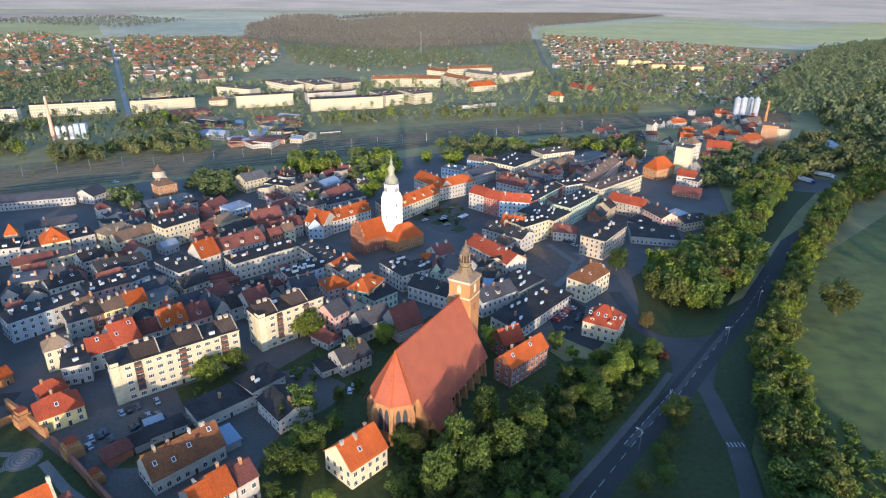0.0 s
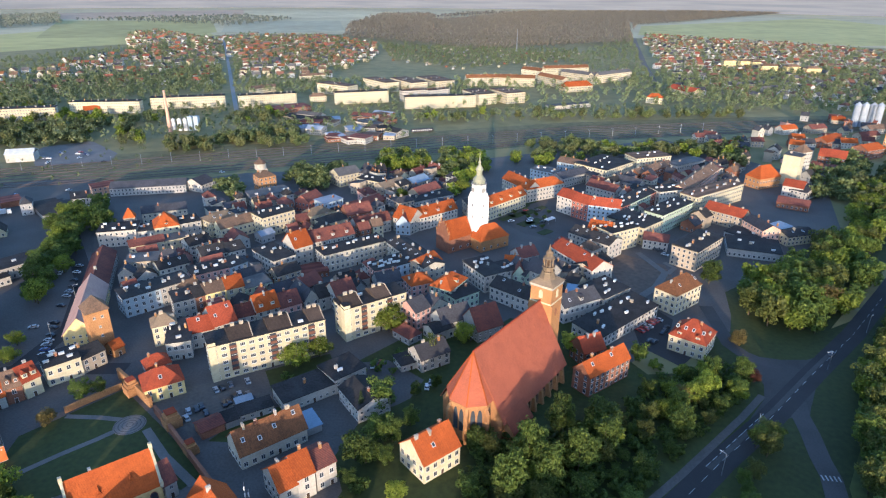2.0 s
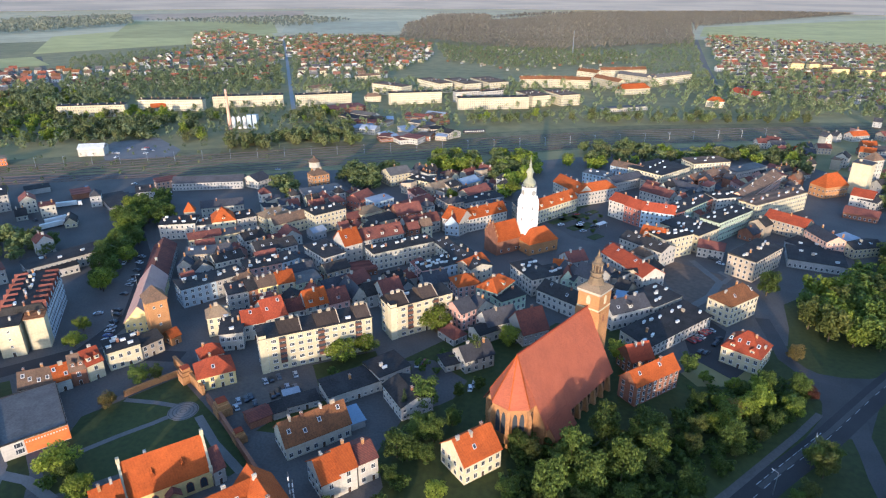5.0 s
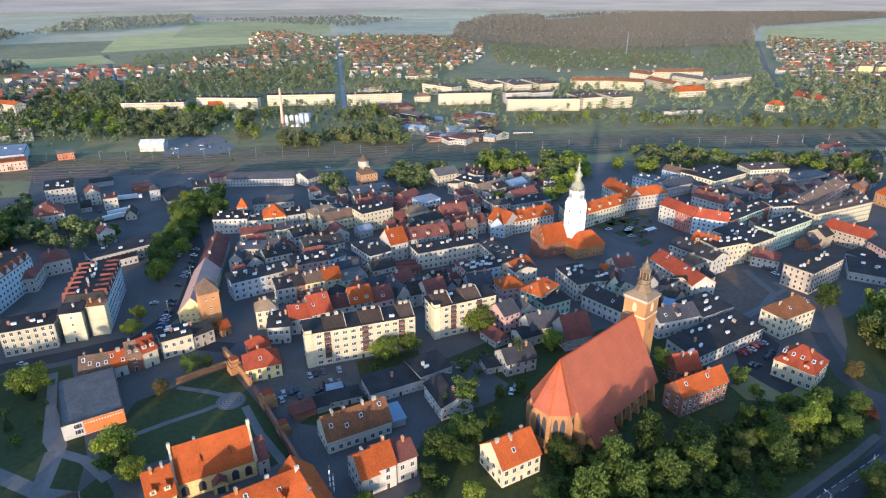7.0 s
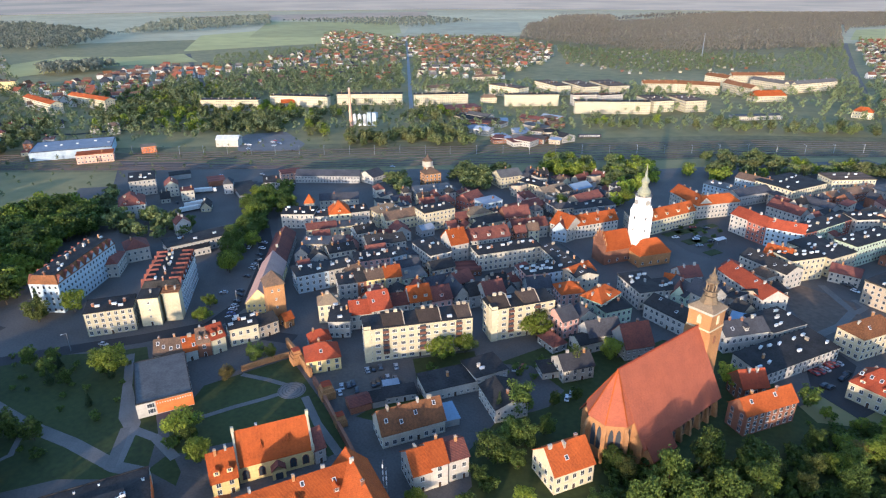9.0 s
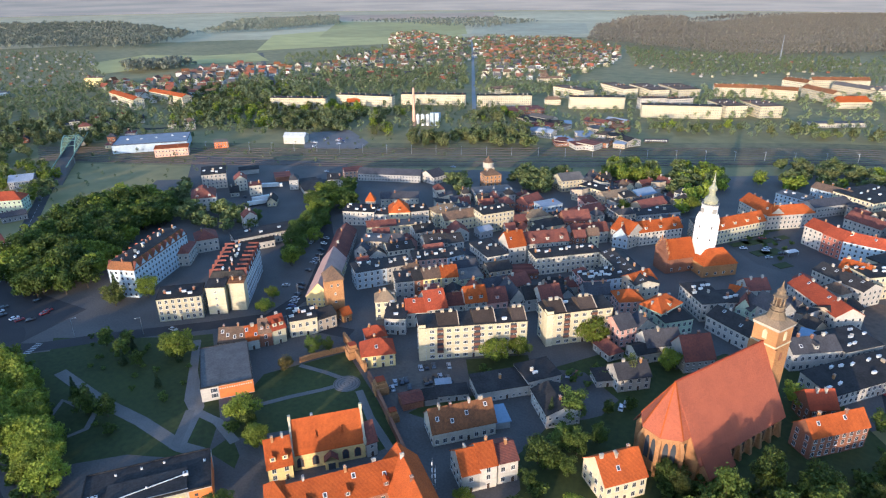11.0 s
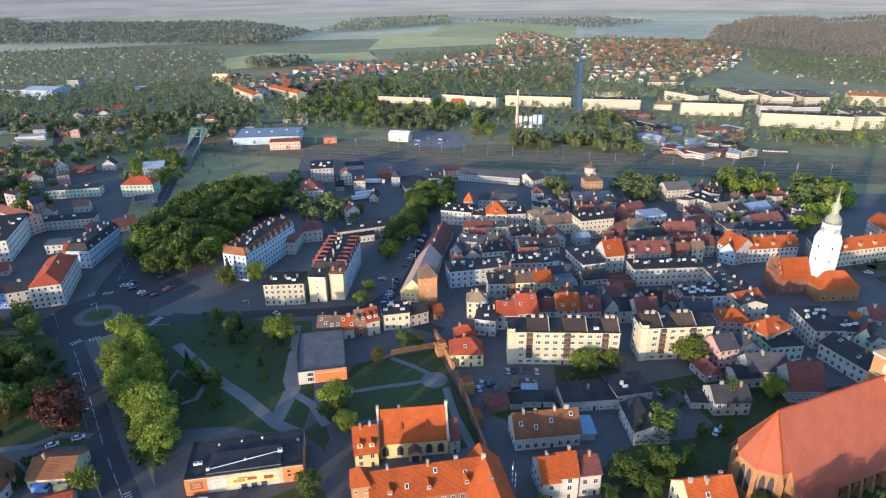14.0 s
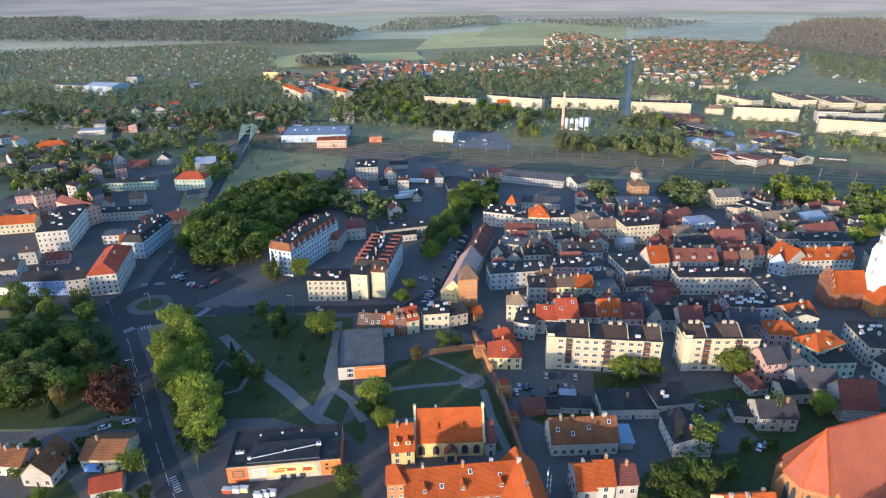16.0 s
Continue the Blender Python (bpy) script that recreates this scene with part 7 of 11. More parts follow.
house(339.6, 708.3, 27.4, 7.7, 8.8, 5, "gable", 3.5, "cream", "slate", chimneys=0, name="outbuilding", group="courtyard buildings")
house(301.2, 744.7, 114.8, 8.6, 10.4, 3.5, "mono", 2.0, "pink", "slate", chimneys=1, name="outbuilding", group="courtyard buildings")
house(349.3, 729.8, -22.4, 8.2, 9.2, 3.5, "hip", 3.5, "grey", "brown", chimneys=2, name="outbuilding", group="courtyard buildings")
house(256.6, 554.0, -119.4, 10.4, 10.3, 6.5, "flat", 3.5, "grey", "darkred", chimneys=1, name="outbuilding", group="courtyard buildings")
house(323.6, 785.6, -25.4, 8.4, 9.4, 6.5, "gable", 3.5, "grey", "slate", chimneys=1, name="outbuilding", group="courtyard buildings")
house(226.7, 584.4, 150.6, 7.4, 9.5, 9, "flat", 3.5, "tan", "brown", chimneys=2, name="outbuilding", group="courtyard buildings")
house(259.5, 600.5, -24.2, 6.2, 8.4, 8, "flat", 3.5, "greycream", "slate", chimneys=0, name="outbuilding", group="courtyard buildings")
house(247.2, 676.4, 117.9, 8.7, 7.8, 9, "gable", 3.5, "greycream", "slate", chimneys=1, name="outbuilding", group="courtyard buildings")
house(282.5, 602.7, -114.2, 10.4, 6.0, 9, "mono", 2.0, "tan", "darkred", chimneys=0, name="outbuilding", group="courtyard buildings")
house(236.4, 536.3, -55.7, 7.0, 10.3, 9, "gable", 3.5, "brick", "darkred", chimneys=0, name="outbuilding", group="courtyard buildings")
house(-309.3, 364.3, 37.9, 11.6, 10.7, 6.5, "mono", 2.0, "grey", "dark", chimneys=2, name="outbuilding", group="courtyard buildings")
house(-292.2, 270.7, 149.3, 8.8, 8.7, 9, "gable", 3.5, "grey", "darkred", chimneys=2, name="outbuilding", group="courtyard buildings")
house(-313.1, 310.1, 127.9, 12.0, 6.7, 3.5, "gable", 3.5, "cream", "dark", chimneys=1, name="outbuilding", group="courtyard buildings")
house(-376.4, 330.0, -42.3, 12.7, 9.5, 9, "gable", 3.5, "greycream", "darkred", chimneys=1, name="outbuilding", group="courtyard buildings")
house(-326.3, 349.1, 127.9, 11.2, 6.9, 8, "hip", 3.5, "grey", "slate", chimneys=0, name="outbuilding", group="courtyard buildings")
house(-359.3, 309.2, 47.7, 6.5, 10.8, 3.5, "gable", 3.5, "greycream", "dark", chimneys=2, name="outbuilding", group="courtyard buildings")
house(-348.6, 318.9, 47.7, 9.1, 8.3, 8, "flat", 3.5, "greycream", "darkred", chimneys=2, name="outbuilding", group="courtyard buildings")
house(-709.7, 429.5, 53.7, 7.1, 8.8, 5, "gable", 3.5, "white", "darkred", chimneys=1, name="outbuilding", group="courtyard buildings")
house(-610.0, 399.9, -44.6, 10.6, 10.0, 8, "flat", 3.5, "white", "darkred", chimneys=1, name="outbuilding", group="courtyard buildings")
house(-578.8, 409.3, 45.4, 12.1, 6.1, 3.5, "flat", 3.5, "brick", "slate", chimneys=1, name="outbuilding", group="courtyard buildings")
house(-607.5, 377.1, -44.6, 7.1, 7.7, 8, "hip", 3.5, "brick", "slate", chimneys=0, name="outbuilding", group="courtyard buildings")
house(-675.3, 458.9, 53.7, 8.4, 10.3, 5, "gable", 3.5, "white", "slate", chimneys=2, name="outbuilding", group="courtyard buildings")
house(-592.8, 459.0, 45.4, 12.1, 10.7, 9, "hip", 3.5, "greycream", "brown", chimneys=2, name="outbuilding", group="courtyard buildings")
house(-715.6, 402.4, -36.3, 7.3, 10.7, 9, "flat", 3.5, "greycream", "dark", chimneys=1, name="outbuilding", group="courtyard buildings")
house(-678.1, 422.0, 53.7, 10.0, 9.5, 8, "hip", 3.5, "white", "dark", chimneys=0, name="outbuilding", group="courtyard buildings")
house(-597.9, 368.3, -44.6, 11.1, 8.3, 3.5, "flat", 3.5, "cream", "darkred", chimneys=1, name="outbuilding", group="courtyard buildings")
house(-625.0, 410.2, -44.6, 8.7, 6.3, 3.5, "gable", 3.5, "tan", "dark", chimneys=2, name="outbuilding", group="courtyard buildings")
house(-614.3, 454.6, 45.4, 8.8, 7.1, 5, "flat", 3.5, "white", "slate", chimneys=2, name="outbuilding", group="courtyard buildings")
house(-672.7, 386.0, 53.7, 12.9, 10.7, 9, "hip", 3.5, "cream", "darkred", chimneys=1, name="outbuilding", group="courtyard buildings")
house(-719.8, 298.0, 53.8, 12.1, 10.3, 3.5, "hip", 3.5, "white", "slate", chimneys=0, name="outbuilding", group="courtyard buildings")
house(-859.6, 255.1, 29.4, 8.3, 7.0, 9, "gable", 3.5, "greycream", "darkred", chimneys=1, name="outbuilding", group="courtyard buildings")
house(-700.2, 267.2, 53.8, 10.6, 10.6, 5, "gable", 3.5, "pink", "slate", chimneys=2, name="outbuilding", group="courtyard buildings")
house(-853.5, 292.8, -49.6, 7.1, 10.6, 3.5, "gable", 3.5, "tan", "darkred", chimneys=2, name="outbuilding", group="courtyard buildings")
house(-750.4, 269.1, -36.2, 10.5, 9.1, 8, "mono", 2.0, "pink", "slate", chimneys=0, name="outbuilding", group="courtyard buildings")
house(-886.6, 293.9, 40.4, 8.4, 6.7, 6.5, "mono", 2.0, "cream", "darkred", chimneys=0, name="outbuilding", group="courtyard buildings")
house(-769.8, 299.0, -36.2, 6.1, 9.2, 3.5, "gable", 3.5, "greycream", "dark", chimneys=1, name="outbuilding", group="courtyard buildings")
house(-824.2, 311.3, 143.3, 12.8, 10.4, 9, "gable", 3.5, "cream", "darkred", chimneys=1, name="outbuilding", group="courtyard buildings")
house(-758.3, 337.3, -36.2, 8.1, 9.9, 8, "hip", 3.5, "tan", "darkred", chimneys=2, name="outbuilding", group="courtyard buildings")
house(-726.0, 326.6, 53.8, 9.1, 7.5, 8, "hip", 3.5, "grey", "slate", chimneys=0, name="outbuilding", group="courtyard buildings")
house(-697.0, 337.8, -36.2, 7.1, 7.6, 3.5, "gable", 3.5, "brick", "dark", chimneys=1, name="outbuilding", group="courtyard buildings")
house(-761.9, 270.9, -126.2, 9.7, 9.4, 5, "gable", 3.5, "brick", "dark", chimneys=2, name="outbuilding", group="courtyard buildings")
house(-744.3, 327.5, -126.2, 11.8, 7.3, 9, "flat", 3.5, "brick", "darkred", chimneys=1, name="outbuilding", group="courtyard buildings")
house(-745.8, 351.6, -36.2, 6.2, 10.4, 6.5, "flat", 3.5, "tan", "dark", chimneys=2, name="outbuilding", group="courtyard buildings")
house(-867.0, 283.7, 40.4, 8.1, 6.7, 8, "flat", 3.5, "tan", "darkred", chimneys=2, name="outbuilding", group="courtyard buildings")
house(-778.0, 238.9, 53.8, 12.2, 8.7, 9, "gable", 3.5, "white", "slate", chimneys=2, name="outbuilding", group="courtyard buildings")

SHOP, SHOP_L = (-155.0, 60.5, 49.3), 37.0
HALL, HALL_A, HALL_L = (-174.3, 121.5), 49.5, 19.6
SCHOOL, SCHOOL_A, SCHOOL_L = (-117.9, 110.8), 45.2, 23.8
TH = (-39.7, 327.4, 45.0)

# ---- town hall tower ----
TOWER_WHITE = surface("white_limewash", (.80, .78, .73), (.72, .70, .66), grain=0.8, stain=0.15, rough=.9, bump=.1, per_object=0)


def arched(bm, w, h, depth, mat, x=0.0, z=0.0, y=0.0, pointed=.55):
    """An arched panel standing on z, facing -y."""
    pts = [(x - w / 2, z), (x + w / 2, z), (x + w / 2, z + h * .7)]
    pts += [(x + w / 2 - w / 2 * k, z + h * .7 + h * .3 * math.sin(k * math.pi / 2) ** pointed) for k in (.35, .7, 1)]
    pts += [(x - w / 2 + w / 2 * k, z + h * .7 + h * .3 * math.sin(k * math.pi / 2) ** pointed) for k in (.7, .35)] + [(x - w / 2, z + h * .7)]
    a, b = [bm.verts.new((p, y, q)) for p, q in pts], [bm.verts.new((p, y + depth, q)) for p, q in pts]
    bm.faces.new(a).material_index = mat
    n = len(a)
    for i in range(n):
        bm.faces.new((a[(i + 1) % n], a[i], b[i], b[(i + 1) % n])).material_index = mat


def town_tower(x, y, ang):
    root = tagged(new("town_hall_tower"), "tall white town hall tower with green copper lantern spire", "tower")
    root.matrix_basis = pose(x, y, 0, 0, 0, ang)
    bm = bmesh.new()
    box(bm, -4.4, -4.4, -.3, 4.4, 4.4, 30)
    part("shaft", bm, TOWER_WHITE, root)
    bm = bmesh.new()
    solid(bm, ring(4.6, 30, 8, turn=math.pi / 8), ring(4.4, 38.2, 8, turn=math.pi / 8))
    part("octagon", bm, TOWER_WHITE, root)
    for sx in (-1, 1):
        for sy in (-1, 1):
            bm = bmesh.new()
            solid(bm, [(sx * 3.4 - .9, sy * 3.4 - .9, 30), (sx * 3.4 + .9, sy * 3.4 - .9, 30), (sx * 3.4 + .9, sy * 3.4 + .9, 30), (sx * 3.4 - .9, sy * 3.4 + .9, 30)], [(sx * 3.4, sy * 3.4, 33.5)])
            part("corner_pinnacle", bm, TOWER_WHITE, root)
    bm = bmesh.new()
    turned(bm, [(4.3, 38.2), (4.9, 38.5), (4.9, 38.9)], 8, turn=math.pi / 8)
    part("gallery", bm, CONCRETE, root)
    bm = bmesh.new()
    for i in range(16):
        a = i * math.pi / 8
        box(bm, 4.6 * math.cos(a) - .08, 4.6 * math.sin(a) - .08, 38.9, 4.6 * math.cos(a) + .08, 4.6 * math.sin(a) + .08, 39.9)
    part("railing", bm, DARKMETAL, root, kind="stuff")
    bm = bmesh.new()
    turned(bm, [(3.6, 38.9), (3.5, 40.2), (3.9, 40.6), (3.4, 41.6), (2.3, 43.0), (1.9, 43.6)], 12)
    part("dome", bm, COPPER, root)
    bm = bmesh.new()
    turned(bm, [(1.7, 43.6), (1.7, 46.2), (2.3, 46.5), (2.2, 47.4), (1.5, 48.6), (.8, 49.6), (.7, 50.6), (1.0, 51.0), (.55, 52.0), (.22, 54.0), (.1, 57.0)], 10)
    part("lantern", bm, COPPER, root)
    for a in range(4):
        for z, w, h in ((18, .7, 1.6), (25, .8, 1.9)):
            bm = bmesh.new()
            arched(bm, w, h, .2, 0, 0, z, -4.46)
            ob = part("window", bm, GLASS, root)
            ob.matrix_basis = pose(0, 0, 0, 0, 0, a * 90)
        bm = bmesh.new()
        turned(bm, [(1.5, 0), (1.5, .15)], 20)
        ob = part("clock_face", bm, CONCRETE, root)
        ob.matrix_basis = pose(0, 0, 0, 0, 0, a * 90) @ pose(0, -4.25, 35.2, 90, 0, 0)
    return root


town_tower(-24.8, 344.5, 43)


def stepped_gable(x, y, ang, D, eave, rh, steps, mat):
    """A stepped brick gable wall standing at the left end of a wing."""
    root = tagged(new("stepped_gable"), "stepped brick gable with pale pinnacles on the town hall", "gable wall")
    root.matrix_basis = pose(x, y, 0, 0, 0, ang)
    for i in range(steps):
        z0, z1 = eave + rh * i / steps, eave + rh * (i + 1) / steps + .9
        half = D / 2 * (1 - i / steps)
        bm = bmesh.new()
        box(bm, -.35, D / 2 - half, z0 if i else 0, .35, D / 2 + half, z1)
        part("step", bm, mat, root)
        for s in (-1, 1):
            bm = bmesh.new()
            solid(bm, [(-.4, D / 2 + s * half - .4, z1), (.4, D / 2 + s * half - .4, z1), (.4, D / 2 + s * half + .4, z1), (-.4, D / 2 + s * half + .4, z1)], [(0, D / 2 + s * half, z1 + 2.2)])
            part("pinnacle", bm, WALL["oldbrick"], root)
    return root


stepped_gable(TH[0] - .3, TH[1] - .3, TH[2], 12, 9, 9, 4, WALL["brick"])


# ---- tall parish church ----
def church():
    root = tagged(new("church"), "large gothic brick church under a steep red tiled roof", "church")
    root.matrix_basis = pose(-12.3, 175.5, 0, 0, 0, -29.2)
    zr, ze, w, L, za, R = 31.0, 8.0, 13.2, 46.5, 15.5, 9.2
    bm = bmesh.new()
    extrude(bm, [(-w + .6, -.3), (w - .6, -.3), (w - .6, ze), (0, zr - .8), (-w + .6, ze)], 0, L, "y")
    part("nave_wall", bm, WALL["oldbrick"], root)
    ang = [radians(a) for a in (-112, -68, -23, 23, 68, 112)]
    foot = [(R * .94 * math.sin(a), -R * .94 * math.cos(a)) for a in ang]
    bm = bmesh.new()
    solid(bm, [(*p, -.3) for p in foot], [(*p, za) for p in foot])
    part("choir_wall", bm, WALL["oldbrick"], root)
    bm = bmesh.new()
    sl = (zr - ze) / w
    extrude(bm, [(-w - .5, ze - .5 * sl), (0, zr), (w + .5, ze - .5 * sl), (w + .5, ze - .5 * sl + .4), (0, zr + .5), (-w - .5, ze - .5 * sl + .4)], -.2, L, "y")
    part("nave_roof", bm, ROOF["church"], root)
    eaves = [(R * math.sin(a), -R * math.cos(a), za) for a in ang]
    bm = bmesh.new()
    top = bm.verts.new((0, 0, zr + .5))
    ev = [bm.verts.new(p) for p in eaves]
    for a, b in zip(ev, ev[1:]):
        bm.faces.new((a, b, top))
    under = [bm.verts.new((p[0], p[1], za - .4)) for p in eaves]
    for i in range(5):
        bm.faces.new((under[i], under[i + 1], ev[i + 1], ev[i]))
    bm.faces.new(under[::-1])
    bm.faces.new((ev[5], under[5], under[0], ev[0], top))
    part("choir_roof", bm, ROOF["church"], root)
    for a in ang[1:-1]:
        bm = bmesh.new()
        p, q = Vector((R * math.sin(a), -R * math.cos(a), za + .1)), Vector((0, 0, zr + .55))
        s = Vector((math.cos(a), math.sin(a), 0)) * .22
        solid(bm, [p - s, p + s, p + s + Vector((0, 0, .3)), p - s + Vector((0, 0, .3))], [q - s, q + s, q + s + Vector((0, 0, .3)), q - s + Vector((0, 0, .3))])
        part("roof_hip", bm, ROOF["orange"], root)
    bm = bmesh.new()
    box(bm, -.3, -.2, zr + .4, .3, L, zr + .85)
    part("ridge", bm, ROOF["red"], root)
    # lean-to chapel on the south side
    bm = bmesh.new()
    extrude(bm, [(w - 1, -.3), (w + 3.2, -.3), (w + 3.2, 4.2), (w - 1, 9.6)], 1.5, 14, "y")
    part("chapel_wall", bm, WALL["oldbrick"], root)
    bm = bmesh.new()
    extrude(bm, [(w - 1, 9.7), (w + 3.8, 3.5), (w + 3.8, 3.9), (w - 1, 10.1)], 1.2, 14.4, "y")
    part("chapel_roof", bm, ROOF["church"], root)
    # buttresses and tall windows
    for a in ang:
        bm = bmesh.new()
        box(bm, -.6, -1.8, -.3, .6, 0, za - 4)
        solid(bm, [(-.6, -1.8, za - 4), (.6, -1.8, za - 4), (.6, 0, za - 4), (-.6, 0, za - 4)], [(-.6, -.3, za - 1.5), (.6, -.3, za - 1.5), (.6, 0, za - 1.5), (-.6, 0, za - 1.5)])
        bmesh.ops.remove_doubles(bm, verts=bm.verts, dist=.001)
        part("buttress", bm, WALL["oldbrick"], root).matrix_basis = pose(R * .9 * math.sin(a), -R * .9 * math.cos(a), 0, 0, 0, math.degrees(a))
    for a in range(5):
        m = (ang[a] + ang[a + 1]) / 2
        for dx in (-1.2, 1.2):
            bm = bmesh.new()
            arched(bm, 1.7, 9.0, .2, 0, dx, 4.2, 0)
            part("tall_window", bm, GLASS, root).matrix_basis = pose(R * .94 * math.cos(.39) * math.sin(m), -R * .94 * math.cos(.39) * math.cos(m), 0, 0, 0, math.degrees(m)) @ pose(0, -.08, 0)
    for i in range(6):
        y = 16 + i * 5.6
        bm = bmesh.new()
        solid(bm, [(w - .8, y - .6, -.3), (w + 1.3, y - .6, -.3), (w + 1.3, y + .6, -.3), (w - .8, y + .6, -.3)], [(w - .8, y - .6, 6.6), (w + .4, y - .6, 6.0), (w + .4, y + .6, 6.0), (w - .8, y + .6, 6.6)])
        part("buttress", bm, WALL["oldbrick"], root)
        if i < 5:
            bm = bmesh.new()
            arched(bm, 1.8, 4.8, .2, 0, 0, 1.2, 0)
            part("tall_window", bm, GLASS, root).matrix_basis = pose(w - .55, y + 2.8, 0, 0, 0, 90)
    # west tower
    tw = new("tower", mesh_of("tower", lambda b: box(b, -4.6, 46.5, -.3, 4.6, 55.7, 37.2), [WALL["oldbrick"]]))
    tw.parent = root
    bm = bmesh.new()
    box(bm, -5.0, 46.1, 37.2, 5.0, 56.1, 38.3)
    part("cornice", bm, WALL["white"], tw)
    bm = bmesh.new()
    solid(bm, [(-5.3, 45.8, 38.3), (5.3, 45.8, 38.3), (5.3, 56.4, 38.3), (-5.3, 56.4, 38.3)], [(-1.9, 49.2, 40.6), (1.9, 49.2, 40.6), (1.9, 53, 40.6), (-1.9, 53, 40.6)])
    part("tower_roof", bm, ROOF["tan"], tw)
    bm = bmesh.new()
    turned(bm, [(3.4, 40.0), (3.1, 41.0), (2.3, 42.4), (2.7, 42.6), (2.7, 42.9), (2.1, 43.0), (2.0, 44.3), (2.7, 44.5), (2.7, 44.9)], 8, 0, 51.1)
    part("lantern_base", bm, ROOF["tan"], tw, "bell-shaped tan lantern base")
    bm = bmesh.new()
    turned(bm, [(1.0, 44.9), (1.0, 48.0)], 8, 0, 51.1)
    part("lantern_core", bm, TIMBER, tw)
    for i in range(8):
        a = i * math.pi / 4
        bm = bmesh.new()
        turned(bm, [(.26, 44.9), (.22, 48.0)], 5, 1.75 * math.cos(a), 51.1 + 1.75 * math.sin(a))
        part("lantern_post", bm, ROOF["tan"], tw)
    bm = bmesh.new()
    turned(bm, [(2.4, 48.0), (2.5, 48.4), (1.6, 49.0), (1.2, 50.0), (1.6, 50.2), (1.5, 50.5), (.7, 51.2), (.4, 52.2), (.08, 54.0)], 8, 0, 51.1)
    part("lantern_cap", bm, ROOF["tan"], tw, "tiered tan lantern cap with finial")
    for s in (-1, 1):
        bm = bmesh.new()
        solid(bm, [(s * 4.6 - 1, 45.6, -.3), (s * 4.6 + 1, 45.6, -.3), (s * 4.6 + 1, 47.4, -.3), (s * 4.6 - 1, 47.4, -.3)], [(s * 4.6 - .6, 46.4, 30), (s * 4.6 + .6, 46.4, 30), (s * 4.6 + .6, 47.4, 30), (s * 4.6 - .6, 47.4, 30)])
        part("buttress", bm, WALL["oldbrick"], tw)
    for face, at in ((0, pose(0, 46.44, 0)), (1, pose(4.66, 51.1, 0, 0, 0, 90)), (2, pose(-4.66, 51.1, 0, 0, 0, -90))):
        for z, ww, hh, mat in ((32.6, 1.7, 3.6, WALL["cream"]), (24.5, 1.5, 3.0, WALL["brick"])):
            bm = bmesh.new()
            arched(bm, ww, hh, .2, 0, 0, z, -.12)
            part("blind_arch", bm, mat, tw).matrix_basis = at
        bm = bmesh.new()
        box(bm, -4.7, -.12, 30.4, 4.7, .05, 31.0)
        part("string_course", bm, WALL["cream"], tw).matrix_basis = at
    return root


church()


# ---- town wall, gates and yards ----
def wall_run(pts, h, t, mat, name, label):
    bm = bmesh.new()
    for (x0, y0), (x1, y1) in zip(pts, pts[1:]):
        d = Vector((x1 - x0, y1 - y0)).normalized()
        n = Vector((-d.y, d.x)) * t / 2
        c = [(x0 + n.x, y0 + n.y), (x0 - n.x, y0 - n.y), (x1 - n.x, y1 - n.y), (x1 + n.x, y1 + n.y)]
        solid(bm, [(*p, -.2) for p in c], [(*p, h) for p in c])
    return tagged(part(name, bm, mat), label, "wall", kind="structure")


wall_run([(-154, 184.4), (-143.6, 177.6), (-130.6, 168.7)], 4.5, 1.2, WALL["oldbrick"], "town_wall", "old orange brick town wall")
wall_run([(-127.6, 166.2), (-118.2, 158.7), (-102.4, 145.3), (-84, 130)], 3.2, 1.1, WALL["brick"], "town_wall", "old brick town wall beside the path")
wall_run([(-159.9, 161), (-154.3, 169.8), (-148.3, 177.8)], 2.6, .8, WALL["oldbrick"], "town_wall", "low brick garden wall on the lawn")


def bastion(x, y, ang, w, h):
    root = tagged(new("wall_bastion"), "stepped orange brick bastion on the old town wall", "bastion")
    root.matrix_basis = pose(x, y, 0, 0, 0, ang)
    for k, (part_w, z0, z1) in enumerate(((w, -.3, h * .55), (w * .82, h * .55, h * .8), (w * .6, h * .8, h))):
        bm = bmesh.new()
        box(bm, -part_w / 2, -part_w / 2, z0, part_w / 2, part_w / 2, z1)
        part("tier", bm, WALL["oldbrick"], root)
    bm = bmesh.new()
    box(bm, -w * .33, -w * .33, h, w * .33, w * .33, h + .25)
    part("capping", bm, ROOF["red"], root)


bastion(-117.7, 160.6, -40, 5.6, 6.0)
bastion(-142.7, 175.7, -35, 5.0, 6.4)
bastion(-104, 148.5, -40, 4.2, 4.6)


